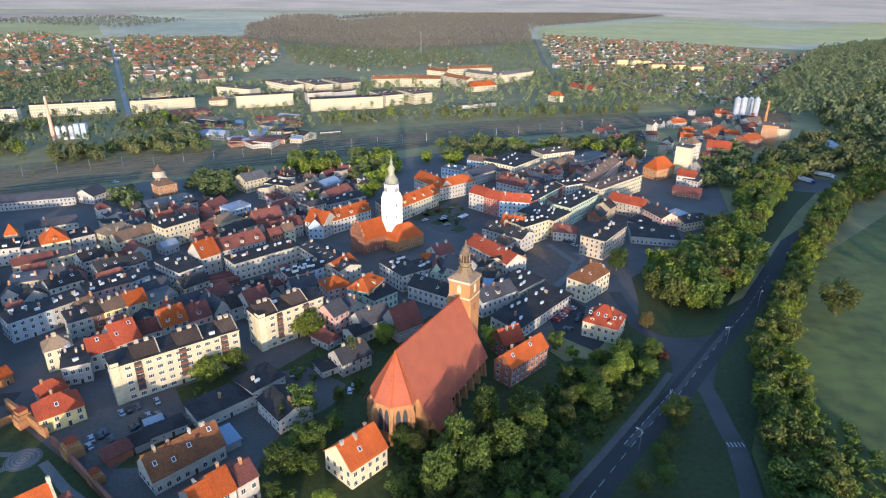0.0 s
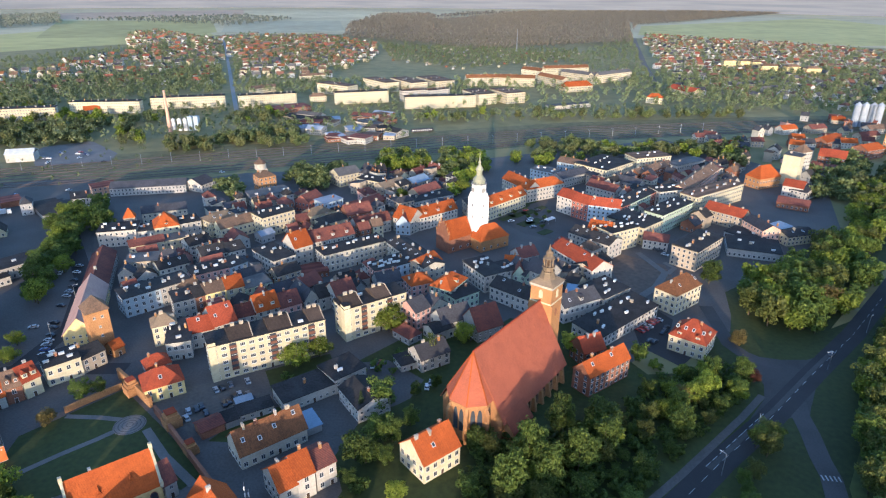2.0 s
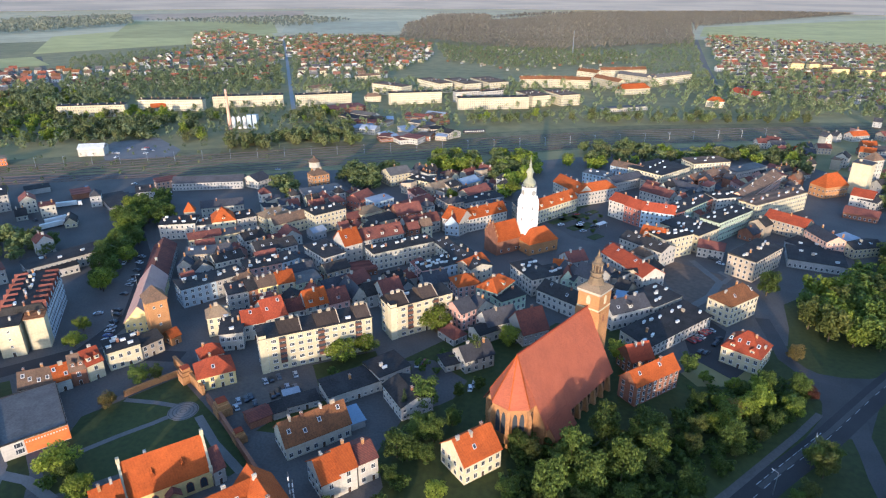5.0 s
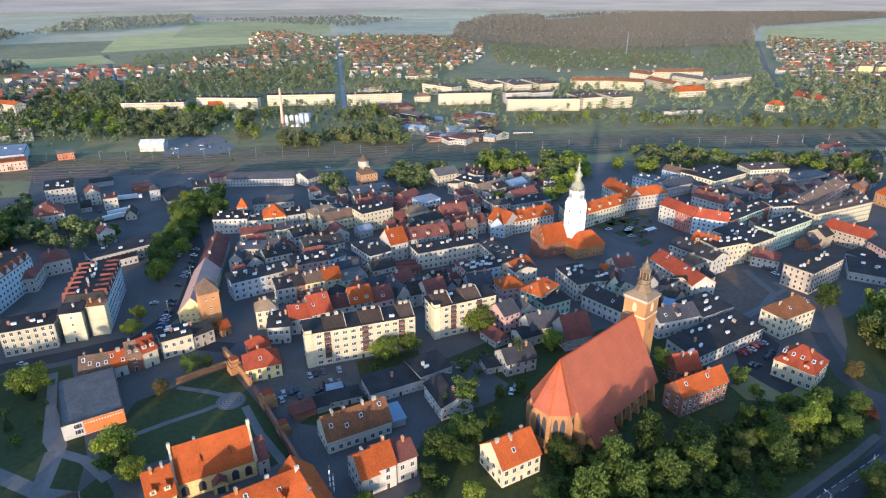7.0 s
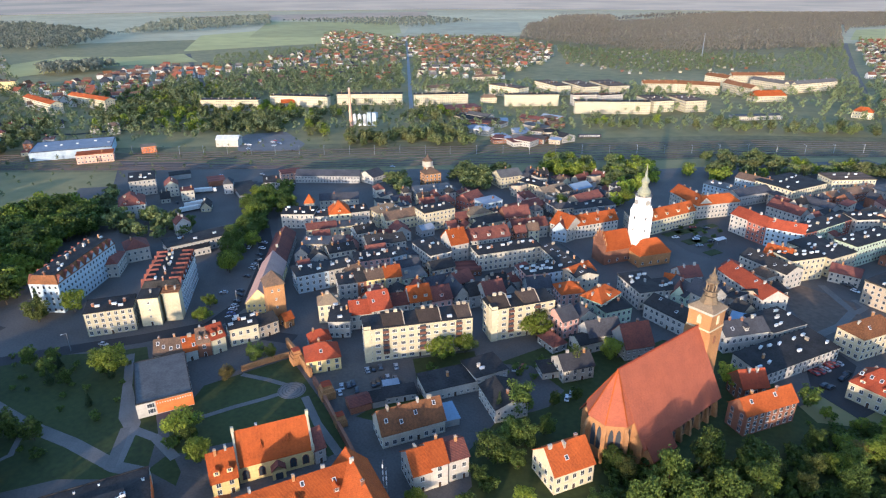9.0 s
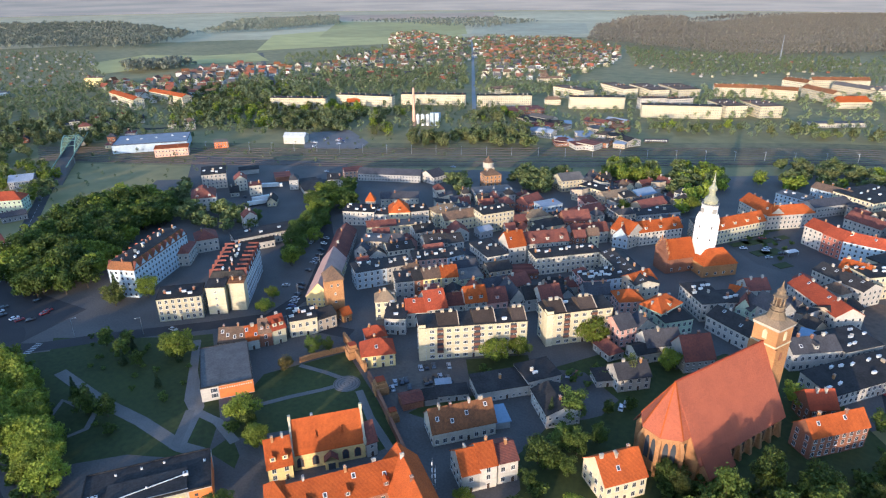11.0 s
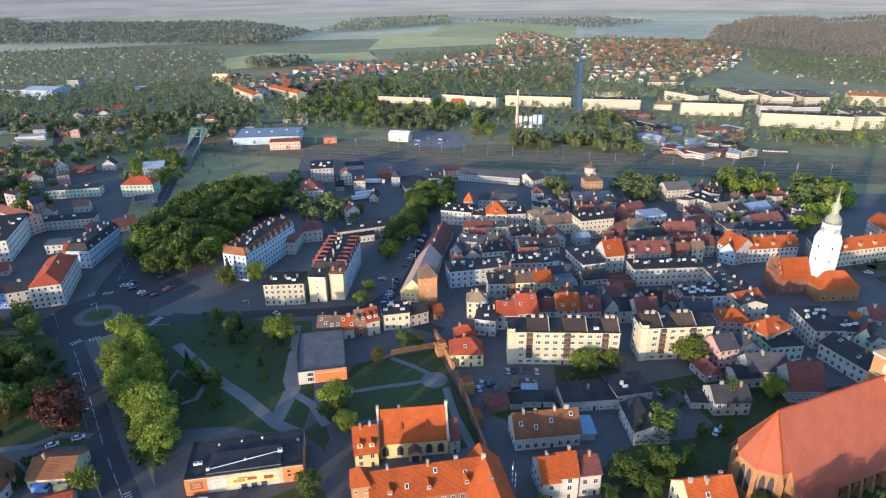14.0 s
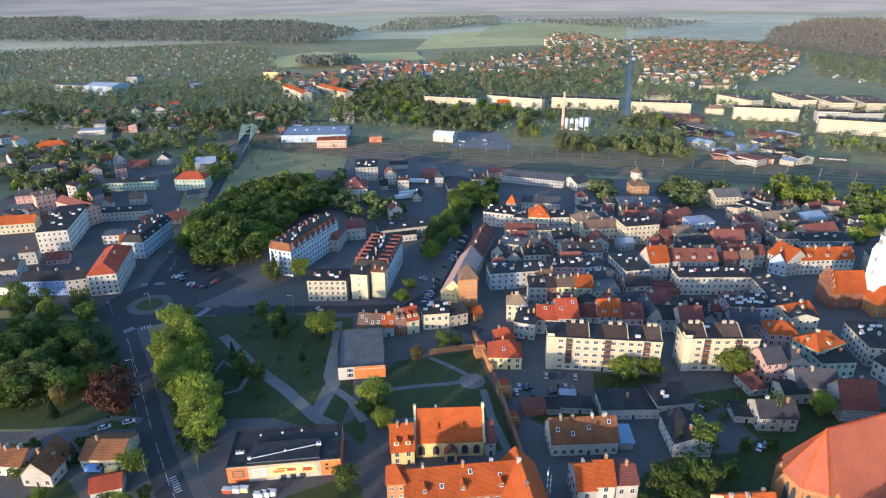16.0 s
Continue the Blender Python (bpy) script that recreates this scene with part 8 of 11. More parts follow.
# ---- supermarket front ----
def shop_front():
    """Painted boards, orange ends and door openings on the supermarket's front."""
    x, y, a = SHOP
    at = pose(x, y, 0, 0, 0, a)
    S = SHOP_L

    def panel(name, x0, x1, z0, z1, mat, parent=None, out=.14):
        bm = bmesh.new()
        box(bm, x0, -out, z0, x1, -.01 if out < .2 else -.13, z1)
        return part(name, bm, mat, parent)
    for x0, x1, lab in ((0, S * .18, "orange end block of the supermarket with a dark board"), (S * .82, S, "orange end block of the supermarket with small openings")):
        e = tagged(panel("end_cladding", x0, x1, .3, 6.2, WALL["orange"]), lab, "cladding")
        e.matrix_basis = at
        if x0 == 0:
            panel("board", S * .04, S * .15, 2.2, 5.4, ROOF["brown"], e, .2)
            for k in range(3):
                panel("bar", S * .06, S * .13, 3.0 + k * .7, 3.25 + k * .7, WALL["orange"], e, .24)
        else:
            bm = bmesh.new()
            box(bm, S + .01, 0, .3, S + .14, 14, 6.2)
            part("side_cladding", bm, WALL["orange"], e)
            for k, zz in enumerate((4.2, 2.6)):
                panel("opening", S * .86, S * .89, zz, zz + 1.0, GLASS, e, .2)
    b = tagged(panel("advertising_board", S * .21, S * .80, .9, 6.3, WALL["cream"]), "wide painted advertising board with fruit colours", "board")
    b.matrix_basis = at
    panel("sign", S * .225, S * .34, 2.2, 5.2, WHITE, b, .2)
    for k in range(3):
        panel("bar", S * .24, S * .32, 2.8 + k * .75, 3.1 + k * .75, WALL["tan"], b, .24)
    panel("picture", S * .37, S * .78, 2.2, 5.6, WALL["yellow"], b, .2)
    for k, (q0, q1, z0, z1, m) in enumerate(((.40, .50, 3.0, 4.2, WALL["orange"]), (.52, .60, 3.4, 4.6, ROOF["red"]), (.58, .64, 4.2, 5.0, WALL["green"]), (.66, .74, 3.0, 4.4, ROOF["orange"]), (.44, .52, 4.4, 5.0, LEAF["lime"]), (.68, .76, 4.6, 5.1, WHITE))):
        panel("colour_patch", S * q0, S * q1, z0, z1, m, b, .24)
    for k in range(3):
        d = tagged(panel("shop_door", S * (.46 + .085 * k), S * (.51 + .085 * k), .02, 2.0, GLASS, None, .2), "dark glazed supermarket entrance door", "door")
        d.matrix_basis = at


shop_front()
SHOP_AT = pose(*SHOP[:2], 0, 0, 0, SHOP[2])
bm = bmesh.new()
box(bm, SHOP_L * .19, .4, 6.6, SHOP_L * .81, 10.2, 7.5)
deck = tagged(part("raised_roof", bm, ROOF["dark"]), "raised dark bitumen deck on the supermarket roof", "roof deck")
deck.matrix_basis = SHOP_AT
bm = bmesh.new()
box(bm, SHOP_L * .18, .25, 7.45, SHOP_L * .82, .42, 7.62)
part("edge_trim", bm, STEEL, deck)
bm = bmesh.new()
a_, b_ = Vector((SHOP_L * .2, 2.2, 7.62)), Vector((SHOP_L * .8, 6.8, 7.62))
n_ = Vector((-(b_ - a_).y, (b_ - a_).x, 0)).normalized() * .13
solid(bm, [a_ - n_, b_ - n_, b_ + n_, a_ + n_], [q + Vector((0, 0, .22)) for q in (a_ - n_, b_ - n_, b_ + n_, a_ + n_)])
part("pipe", bm, WHITE, deck, "white roof pipe")
for ux, uy, uw in ((.195, 2.2, 1.0), (.80, 6.8, 1.5), (.5, 4.6, .5), (.07, 6.5, 1.3), (.11, 6.5, 1.3), (.24, 14.5, .6), (.44, 15, .6), (.62, 15.4, .6), (.95, 12, .8)):
    bm = bmesh.new()
    z_ = 7.5 if .19 < ux < .81 and uy < 10 else 6.6
    box(bm, SHOP_L * ux - uw / 2, uy - uw * .4, z_ - .05, SHOP_L * ux + uw / 2, uy + uw * .4, z_ + .9)
    unit = tagged(part("air_unit", bm, WHITE), "white air unit on the supermarket roof", "air unit", "air units on the supermarket")
    unit.matrix_basis = SHOP_AT
    bm = bmesh.new()
    turned(bm, [(uw * .28, z_ + .9), (uw * .28, z_ + 1.0)], 10, SHOP_L * ux, uy)
    part("fan_guard", bm, DARKMETAL, unit)
h_at = pose(HALL[0], HALL[1], 0, 0, 0, HALL_A)
bm = bmesh.new()
box(bm, HALL_L * .34, -.16, .4, HALL_L, -.01, 5.9)
clad = tagged(part("cladding", bm, WALL["orange"]), "orange front cladding of the market hall", "cladding")
clad.matrix_basis = h_at
for i in range(14):
    bm = bmesh.new()
    box(bm, HALL_L * (.36 + .045 * i), -.2, 4.6, HALL_L * (.38 + .045 * i), -.15, 5.1)
    part("vent_slot", bm, WHITE, clad)
for i in range(2):
    for j in range(2):
        share("window", WIN["std"], clad, pose(HALL_L * (.22 + .06 * i), -.02, 1.2 + j * 2.4))

# ---- school porch and white gable copings ----
SC = pose(SCHOOL[0], SCHOOL[1], 0, 0, 0, SCHOOL_A)


def coping(x, D, eave, rh):
    bm = bmesh.new()
    sl = rh / (D / 2)
    extrude(bm, [(-.8, eave - .8 * sl), (D / 2, eave + rh + .2), (D + .8, eave - .8 * sl), (D + .8, eave - .8 * sl + .8), (D / 2, eave + rh + 1.1), (-.8, eave - .8 * sl + .8)], x - .35, x + .35, "x")
    ob = tagged(part("gable_coping", bm, WALL["cream"]), "pale stepped coping on the school gable", "coping")
    ob.matrix_basis = SC
    for y in (0, D / 2):
        bm = bmesh.new()
        box(bm, x - .5, y - .5, eave - 1 if y == 0 else eave + rh, x + .5, y + .5, eave + 1.2 if y == 0 else eave + rh + 2)
        part("pier", bm, WALL["cream"], ob)


coping(0, 14, 6.8, 8.5), coping(SCHOOL_L, 14, 6.8, 8.5)
bm = bmesh.new()
box(bm, SCHOOL_L * .42, -2.6, 0, SCHOOL_L * .60, 0, 3.6)
porch = tagged(part("porch", bm, WALL["yellow"]), "yellow school porch with small gabled red roof", "porch")
porch.matrix_basis = SC
bm = bmesh.new()
extrude(bm, [(SCHOOL_L * .41, 3.5), (SCHOOL_L * .51, 5.6), (SCHOOL_L * .61, 3.5), (SCHOOL_L * .61, 3.8), (SCHOOL_L * .51, 6.0), (SCHOOL_L * .41, 3.8)], -2.9, .4, "y")
part("porch_roof", bm, ROOF["darkred"], porch)
bm = bmesh.new()
box(bm, SCHOOL_L * .46, -2.7, .05, SCHOOL_L * .56, -2.5, 2.6)
part("door", bm, GLASS, porch)


for fx in (.09, .30, .72, .89):
    bm = bmesh.new()
    arched(bm, 2.3, 3.9, .16, 0, SCHOOL_L * fx, 1.2, -.1)
    win = tagged(part("arched_window", bm, WALL["brick"]), "tall arched school window in a brick surround", "window")
    win.matrix_basis = SC
    bm = bmesh.new()
    arched(bm, 1.9, 3.5, .1, 0, SCHOOL_L * fx, 1.4, -.14)
    part("pane", bm, GLASS, win)
    bm = bmesh.new()
    box(bm, SCHOOL_L * fx - .05, -.2, 1.4, SCHOOL_L * fx + .05, -.12, 4.6)
    box(bm, SCHOOL_L * fx - .9, -.2, 3.3, SCHOOL_L * fx + .9, -.12, 3.4)
    part("glazing_bar", bm, TIMBER, win)
for fx in (.34, .70):
    bm = bmesh.new()
    c = SCHOOL_L * fx
    solid(bm, [(c - .9, 2.3, 9.3), (c + .9, 2.3, 9.3), (c + .9, 4.6, 11.4), (c - .9, 4.6, 11.4)], [(c, 2.6, 11.6), (c + .01, 2.6, 11.6), (c + .01, 5.0, 12.6), (c, 5.0, 12.6)])
    tagged(part("roof_vent", bm, ROOF["orange"]), "small pointed tiled vent on the school roof", "roof vent").matrix_basis = SC


# ---- half-timber on the yellow house ----
def timbering(x, y, ang, L, z0, z1, n):
    root = tagged(new("timber_frame"), "dark timber framing on the yellow house wall", "timber frame")
    root.matrix_basis = pose(x, y, 0, 0, 0, ang)
    bars = [(L * i / n - .1, z0, L * i / n + .1, z1) for i in range(n + 1)] + [(0, z, L, z + .2) for z in (z0, (z0 + z1) / 2, z1 - .2)]
    for b in bars:
        bm = bmesh.new()
        box(bm, b[0], -.06, b[1], b[2], .02, b[3])
        part("beam", bm, TIMBER, root)


TIMB = (-133.3, 169.8, 40.6, 14.1, 11.9)
q_ = pose(TIMB[0], TIMB[1], 0, 0, 0, TIMB[2]) @ pose(0, TIMB[4], 0)
timbering(q_.translation.x, q_.translation.y, TIMB[2] - 90, TIMB[4], 2.8, 5.8, 7)


# ---- water tower, chimneys, mast, silos ----
def water_tower(x, y):
    root = tagged(new("water_tower"), "small brick water tower with pale round tank", "tower")
    root.matrix_basis = pose(x, y, 0)
    bm = bmesh.new()
    turned(bm, [(3.6, -.3), (3.0, 16)], 12)
    part("shaft", bm, WALL["oldbrick"], root)
    bm = bmesh.new()
    turned(bm, [(3.2, 15.4), (4.3, 16.2), (4.3, 20.4), (4.1, 20.6)], 16)
    part("tank", bm, WALL["white"], root)
    bm = bmesh.new()
    turned(bm, [(4.7, 20.5), (4.6, 20.9), (2.2, 22.6), (.9, 23.6), (.7, 24.6), (.1, 25.2)], 16)
    part("cap", bm, ROOF["brown"], root, "brown conical cap")


def stack(x, y, h, r, mat, label):
    root = tagged(new("factory_chimney"), label, "chimney")
    root.matrix_basis = pose(x, y, 0)
    bm = bmesh.new()
    turned(bm, [(r * 1.5, -.3), (r, h * .6), (r * .8, h)], 12)
    part("shaft", bm, mat, root)
    bm = bmesh.new()
    turned(bm, [(r * .95, h - 1.2), (r * .95, h - .4)], 12)
    part("crown_band", bm, CONCRETE, root)


water_tower(-197.4, 428)
stack(-374.5, 602, 43, 1.4, WALL["salmon"], "tall pale heating plant chimney")
stack(389.3, 720, 30, 1.3, WALL["oldbrick"], "round brick mill chimney stack")
for i in range(4):
    root = tagged(new("silo"), "grey steel grain silo standing in a row", "silo", "grain silos")
    root.matrix_basis = pose(373 + i * 8, 762, 0)
    bm = bmesh.new()
    turned(bm, [(3.7, -.3), (3.7, 25), (.3, 28)], 16)
    part("body", bm, ROOF["metal"], root)
for i in range(5):
    root = tagged(new("plant_tank"), "pale blue and white heating plant unit", "tank", "heating plant units")
    root.matrix_basis = pose(-372 + i * 5.5, 606 + i * 2.2, 0)
    bm = bmesh.new()
    if i < 3:
        turned(bm, [(2.2, -.3), (2.2, 12), (.4, 13.5)], 12)
    else:
        box(bm, -2.5, -2.5, -.3, 2.5, 2.5, 15)
    part("body", bm, WALL["lightblue"] if i > 2 else WHITE, root)
mast = tagged(new("radio_mast"), "thin pale lattice radio mast by the forest", "mast")
mast.matrix_basis = pose(-34.5, 1538, 0)
bm = bmesh.new()
turned(bm, [(1.6, -.3), (1.0, 25), (.5, 52)], 4)
part("pole", bm, STEEL, mast)
tent = tagged(new("storage_hall"), "white storage hall with pitched cover beside the scrap yard", "hall")
tent.matrix_basis = pose(-446, 462, 0, 0, 0, 24)
bm = bmesh.new()
box(bm, 0, 0, -.2, 22, 15, 7)
part("wall", bm, WALL["white"], tent)
bm = bmesh.new()
extrude(bm, [(-.4, 7), (7.5, 10), (15.4, 7), (15.4, 7.3), (7.5, 10.4), (-.4, 7.3)], -.4, 22.4, "x")
part("roof", bm, WHITE, tent)
bm = bmesh.new()
box(bm, 8, -.08, -.1, 13, .1, 4.6)
part("door", bm, STEEL, tent)
yard_pts = [(-448, 492), (-456, 520), (-426, 548), (-372, 508), (-362, 480), (-396, 466), (-414, 457)]
sheet("scrap_yard", yard_pts, 0.075, PALE_PAVING, "pale gravel yard full of parked cars")


# ---- green arched rail bridge ----
GREEN_STEEL = surface("green_steel", (.22, .34, .26), rough=.5, bump=0)


def bridge(a, b, width):
    a, b = Vector(a), Vector(b)
    L = (b - a).length
    root = tagged(new("arch_bridge"), "pale green steel arch bridge carrying the street over the railway", "bridge")
    root.matrix_basis = pose(a.x, a.y, 0, 0, 0, math.degrees(math.atan2(b.y - a.y, b.x - a.x)))
    bm = bmesh.new()
    box(bm, 0, -width / 2, 6.0, L, width / 2, 7.0)
    part("deck", bm, ASPHALT, root)
    for s in (-1, 1):
        bm = bmesh.new()
        y = s * width / 2
        n = 16
        pts = [(L * (.1 + .8 * i / n), 6.8 + 11 * math.sin(math.pi * i / n)) for i in range(n + 1)]
        for (x0, z0), (x1, z1) in zip(pts, pts[1:]):
            solid(bm, [(x0, y - .4, z0 - .5), (x0, y + .4, z0 - .5), (x0, y + .4, z0 + .5), (x0, y - .4, z0 + .5)], [(x1, y - .4, z1 - .5), (x1, y + .4, z1 - .5), (x1, y + .4, z1 + .5), (x1, y - .4, z1 + .5)])
        bmesh.ops.remove_doubles(bm, verts=bm.verts, dist=.01)
        part("arch", bm, GREEN_STEEL, root)
        for i in range(1, n):
            x, z = pts[i]
            bm = bmesh.new()
            box(bm, x - .12, y - .12, 6.9, x + .12, y + .12, z)
            part("hanger", bm, GREEN_STEEL, root)
        bm = bmesh.new()
        box(bm, -40, y - .1, 6.9, L + 30, y + .1, 8.0)
        part("parapet", bm, GREEN_STEEL, root)
    for i in range(3, 14, 2):
        x, z = L * (.1 + .8 * i / 16), 6.8 + 11 * math.sin(math.pi * i / 16)
        bm = bmesh.new()
        box(bm, x - .2, -width / 2, z - .2, x + .2, width / 2, z + .2)
        part("brace", bm, GREEN_STEEL, root)
    for x0, x1 in ((-70, 0), (L, L + 60)):
        bm = bmesh.new()
        h = (0, 6.95) if x0 < 0 else (6.95, 0)
        extrude(bm, [(x0, -.3), (x1, -.3), (x1, h[1] + .1), (x0, h[0] + .1)], -width / 2, width / 2, "y")
        part("ramp", bm, PAVING, root)
    for x in (L * .05, L * .95):
        bm = bmesh.new()
        box(bm, x - 1, -width / 2, -.3, x + 1, width / 2, 6.0)
        part("pier", bm, CONCRETE, root)


bridge((-564, 306), (-628, 358), 11)

# ---- roundabout ----
bm = bmesh.new()
turned(bm, [(24, -.1), (24, .13)], 48)
tagged(part("roundabout_road", bm, ASPHALT), "asphalt ring of the roundabout", "road", kind="structure").matrix_basis = pose(-300.5, 97, 0)
bm = bmesh.new()
turned(bm, [(11, .1), (11, .28)], 40)
tagged(part("roundabout_apron", bm, PAVING), "paved apron of the roundabout", "kerb", kind="structure").matrix_basis = pose(-300.5, 97, 0)
bm = bmesh.new()
turned(bm, [(6.5, .25), (6.3, .5), (3, .8)], 32)
tagged(part("roundabout_island", bm, GRASS), "round grass island", "lawn", kind="structure").matrix_basis = pose(-300.5, 97, 0)


# ---- cars ----
def car_kind(mat, van=False):
    root = tagged(new("van" if van else "car"), "", "van" if van else "car")
    l, w, h = (5.4, 2.0, 2.3) if van else (4.3, 1.75, 1.45)
    bm = bmesh.new()
    if van:
        prof = [(-l / 2, .35), (l / 2, .35), (l / 2, 1.15), (l * .36, 1.35), (l * .25, h), (-l / 2, h)]
    else:
        prof = [(-l / 2, .35), (l / 2, .35), (l / 2, .72), (l * .46, .85), (l * .24, .92), (-l * .42, .98), (-l / 2, .85)]
    extrude(bm, prof, -w / 2, w / 2, "y")
    for v in bm.verts:
        if v.co.z > .9 and van:
            v.co.y *= .92
    part("body", bm, mat, root)
    if not van:
        bm = bmesh.new()
        solid(bm, [(-l * .42, -w / 2 + .05, .95), (l * .26, -w / 2 + .05, .92), (l * .26, w / 2 - .05, .92), (-l * .42, w / 2 - .05, .95)],
              [(-l * .30, -w / 2 + .25, h), (l * .08, -w / 2 + .25, h), (l * .08, w / 2 - .25, h), (-l * .30, w / 2 - .25, h)])
        part("glasshouse", bm, GLASS, root)
        bm = bmesh.new()
        box(bm, -l * .29, -w / 2 + .26, h, l * .07, w / 2 - .26, h + .04)
        part("roof", bm, mat, root)
    else:
        bm = bmesh.new()
        box(bm, l * .27, -w / 2 - .02 + .1, 1.3, l * .40, w / 2 - .08, 2.0)
        part("windscreen", bm, GLASS, root)
    wheel = mesh_of("wheel", lambda b: turned(b, [(.33, -.1), (.33, .1)], 12), [DARKMETAL])
    for sx in (-.3, .3):
        for sy in (-1, 1):
            share("wheel", wheel, root, pose(l * sx, sy * (w / 2 - .08), .33, 90, 0, 0))
    return root


PAINTS = {k: surface("car_" + k, c, grain=8, stain=1, rough=.3, bump=0, per_object=.03, spec=.6) for k, c in dict(
    white=(.72, .72, .72), silver=(.38, .39, .41), black=(.02, .02, .024), red=(.32, .03, .03), blue=(.04, .07, .22), grey=(.12, .12, .13)).items()}
CARS = {}
for k in PAINTS:
    CARS[k] = car_kind(PAINTS[k])
    tagged(CARS[k], f"{k} parked car standing on the asphalt", group="parked cars")
CARS["van_blue"], CARS["van_yellow"] = car_kind(WALL["blue"], True), car_kind(WALL["yellow"], True)
tagged(CARS["van_blue"], "blue parked delivery van by the shop"), tagged(CARS["van_yellow"], "yellow parked delivery van by the shop")
cr = random.Random(5)


def park(kind, x, y, ang):
    if kind in CAR_USED:
        copy_thing(CARS[kind], pose(x, y, .1, 0, 0, ang))
    else:
        CARS[kind].matrix_basis = pose(x, y, .1, 0, 0, ang)
        CAR_USED.add(kind)


CAR_USED = set()
park("black", -110.2, 183.4, 134)
park("grey", -107.9, 185.8, 128)
park("silver", -102.2, 188.9, 126)
park("black", -104.7, 174.0, 132)
park("black", -103.7, 175.8, 127)
park("black", -103.0, 178.8, 137)
park("silver", -101.6, 180.4, 127)
park("grey", -98.4, 181.0, 128)
park("black", -96.8, 179.9, 138)
park("silver", -115.6, 167.9, 128)
park("black", -113.4, 169.7, 127)
park("black", -112.5, 171.5, 132)
park("black", -108.8, 168.1, 127)
park("silver", -111.8, 181.7, 131)
park("silver", -114.4, 164.2, 137)
park("white", -56.0, 206.8, 97)
park("red", -53.3, 209.4, 94)
park("white", -31.5, 195.8, 95)
park("silver", -30.5, 198.8, 91)
park("red", 58.1, 252.5, 138)
park("red", 60.4, 254.6, 141)
park("red", 64.1, 260.6, 140)
park("red", 66.0, 262.6, 141)
park("silver", 68.0, 264.2, 147)
park("silver", 62.5, 257.2, 140)
park("black", 68.1, 252.4, 58)
park("black", 69.3, 254.6, 58)
park("black", 70.4, 257.3, 48)
park("black", 60.8, 244.3, 52)
park("black", 62.9, 243.7, 53)
park("silver", -195.1, 193.9, 176)
park("blue", -197.2, 197.5, 184)
park("silver", -199.4, 201.3, 185)
park("silver", -201.0, 204.7, 174)
park("black", -203.3, 208.7, 175)
park("black", -206.7, 214.8, 177)
park("silver", -222.3, 243.7, 175)
park("silver", -224.2, 248.3, 179)
park("black", -226.6, 253.8, 179)
park("black", -230.7, 260.5, 178)
park("white", -236.0, 269.7, 175)
park("silver", -240.2, 277.2, 181)
park("black", -209.4, 219.0, 175)
park("black", -218.0, 234.2, 182)
park("silver", -216.0, 213.8, 203)
park("white", -243.9, 267.3, 116)
park("white", -321.0, 122.8, 84)
park("black", -315.7, 121.6, 85)
park("white", -307.1, 122.7, 85)
park("red", -303.4, 123.1, 83)
park("black", -298.6, 125.6, 76)
park("red", -299.2, 132.6, 86)
park("red", -300.5, 135.3, 81)
park("black", -316.6, 139.1, 87)
park("black", -323.7, 126.5, 83)
park("silver", -322.9, 121.1, 77)
park("van_blue", -194.3, 32.3, 41)
park("van_yellow", -188.4, 36.9, 45)
park("white", -211.3, 50.8, 69)
park("white", -214.7, 43.3, 71)
park("silver", -230.3, 153.0, 4)
park("silver", -248.6, 464.4, 4)
park("white", -394.6, 487.0, 71)
park("red", -407.4, 506.0, 19)
park("silver", -419.7, 497.4, 114)
park("silver", -424.5, 481.0, 101)
park("silver", -394.2, 497.3, 135)
park("white", -410.4, 467.1, 90)
park("blue", -398.8, 499.8, 146)
park("black", -366.0, 478.8, 53)
park("red", -407.1, 505.5, 14)
park("blue", -423.8, 500.0, 139)
park("white", -405.5, 499.4, 13)
park("white", -419.9, 480.5, 29)
park("blue", -323.8, 313.5, 34)
park("white", -310.9, 355.4, 15)
park("black", -348.7, 313.7, 151)
park("black", -404.3, 381.2, 33)
park("blue", -369.7, 383.3, 99)
park("silver", -339.4, 399.7, 179)
park("silver", 7.2, 392.7, 35)
park("silver", 8.9, 378.1, 33)
park("black", 12.1, 411.1, 29)
park("white", 6.4, 388.8, 32)
park("black", -6.6, 399.6, 27)
park("black", 15.2, 388.1, 35)
park("white", -5.6, 386.4, 32)
park("red", 3.5, 409.8, 24)
park("black", 84.8, 349.4, -39)
park("white", 86.0, 344.4, -36)
park("black", 82.1, 350.9, -34)
park("black", 116.6, 400.7, -40)
park("silver", 119.0, 403.4, -36)
park("grey", 136.9, 244.9, 50)
park("white", -89.3, 353.7, 30)
park("black", -88.6, 358.1, 31)

# ---- distance ----
# the backdrop glows by itself: haze brightness and bands are put into its emission
HAZE = bpy.data.materials.new("haze_glow")
HAZE.use_nodes = True
hn, hl = HAZE.node_tree.nodes, HAZE.node_tree.links
hb = hn["Principled BSDF"]
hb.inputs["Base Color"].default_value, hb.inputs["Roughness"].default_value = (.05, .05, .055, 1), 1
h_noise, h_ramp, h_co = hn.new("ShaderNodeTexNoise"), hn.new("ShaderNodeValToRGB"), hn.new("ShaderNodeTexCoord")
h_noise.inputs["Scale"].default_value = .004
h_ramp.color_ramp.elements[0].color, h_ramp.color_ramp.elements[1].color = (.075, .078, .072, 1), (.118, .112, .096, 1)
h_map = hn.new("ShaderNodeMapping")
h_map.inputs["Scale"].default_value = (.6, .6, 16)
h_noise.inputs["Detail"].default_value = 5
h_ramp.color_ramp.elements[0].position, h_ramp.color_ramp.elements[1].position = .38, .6
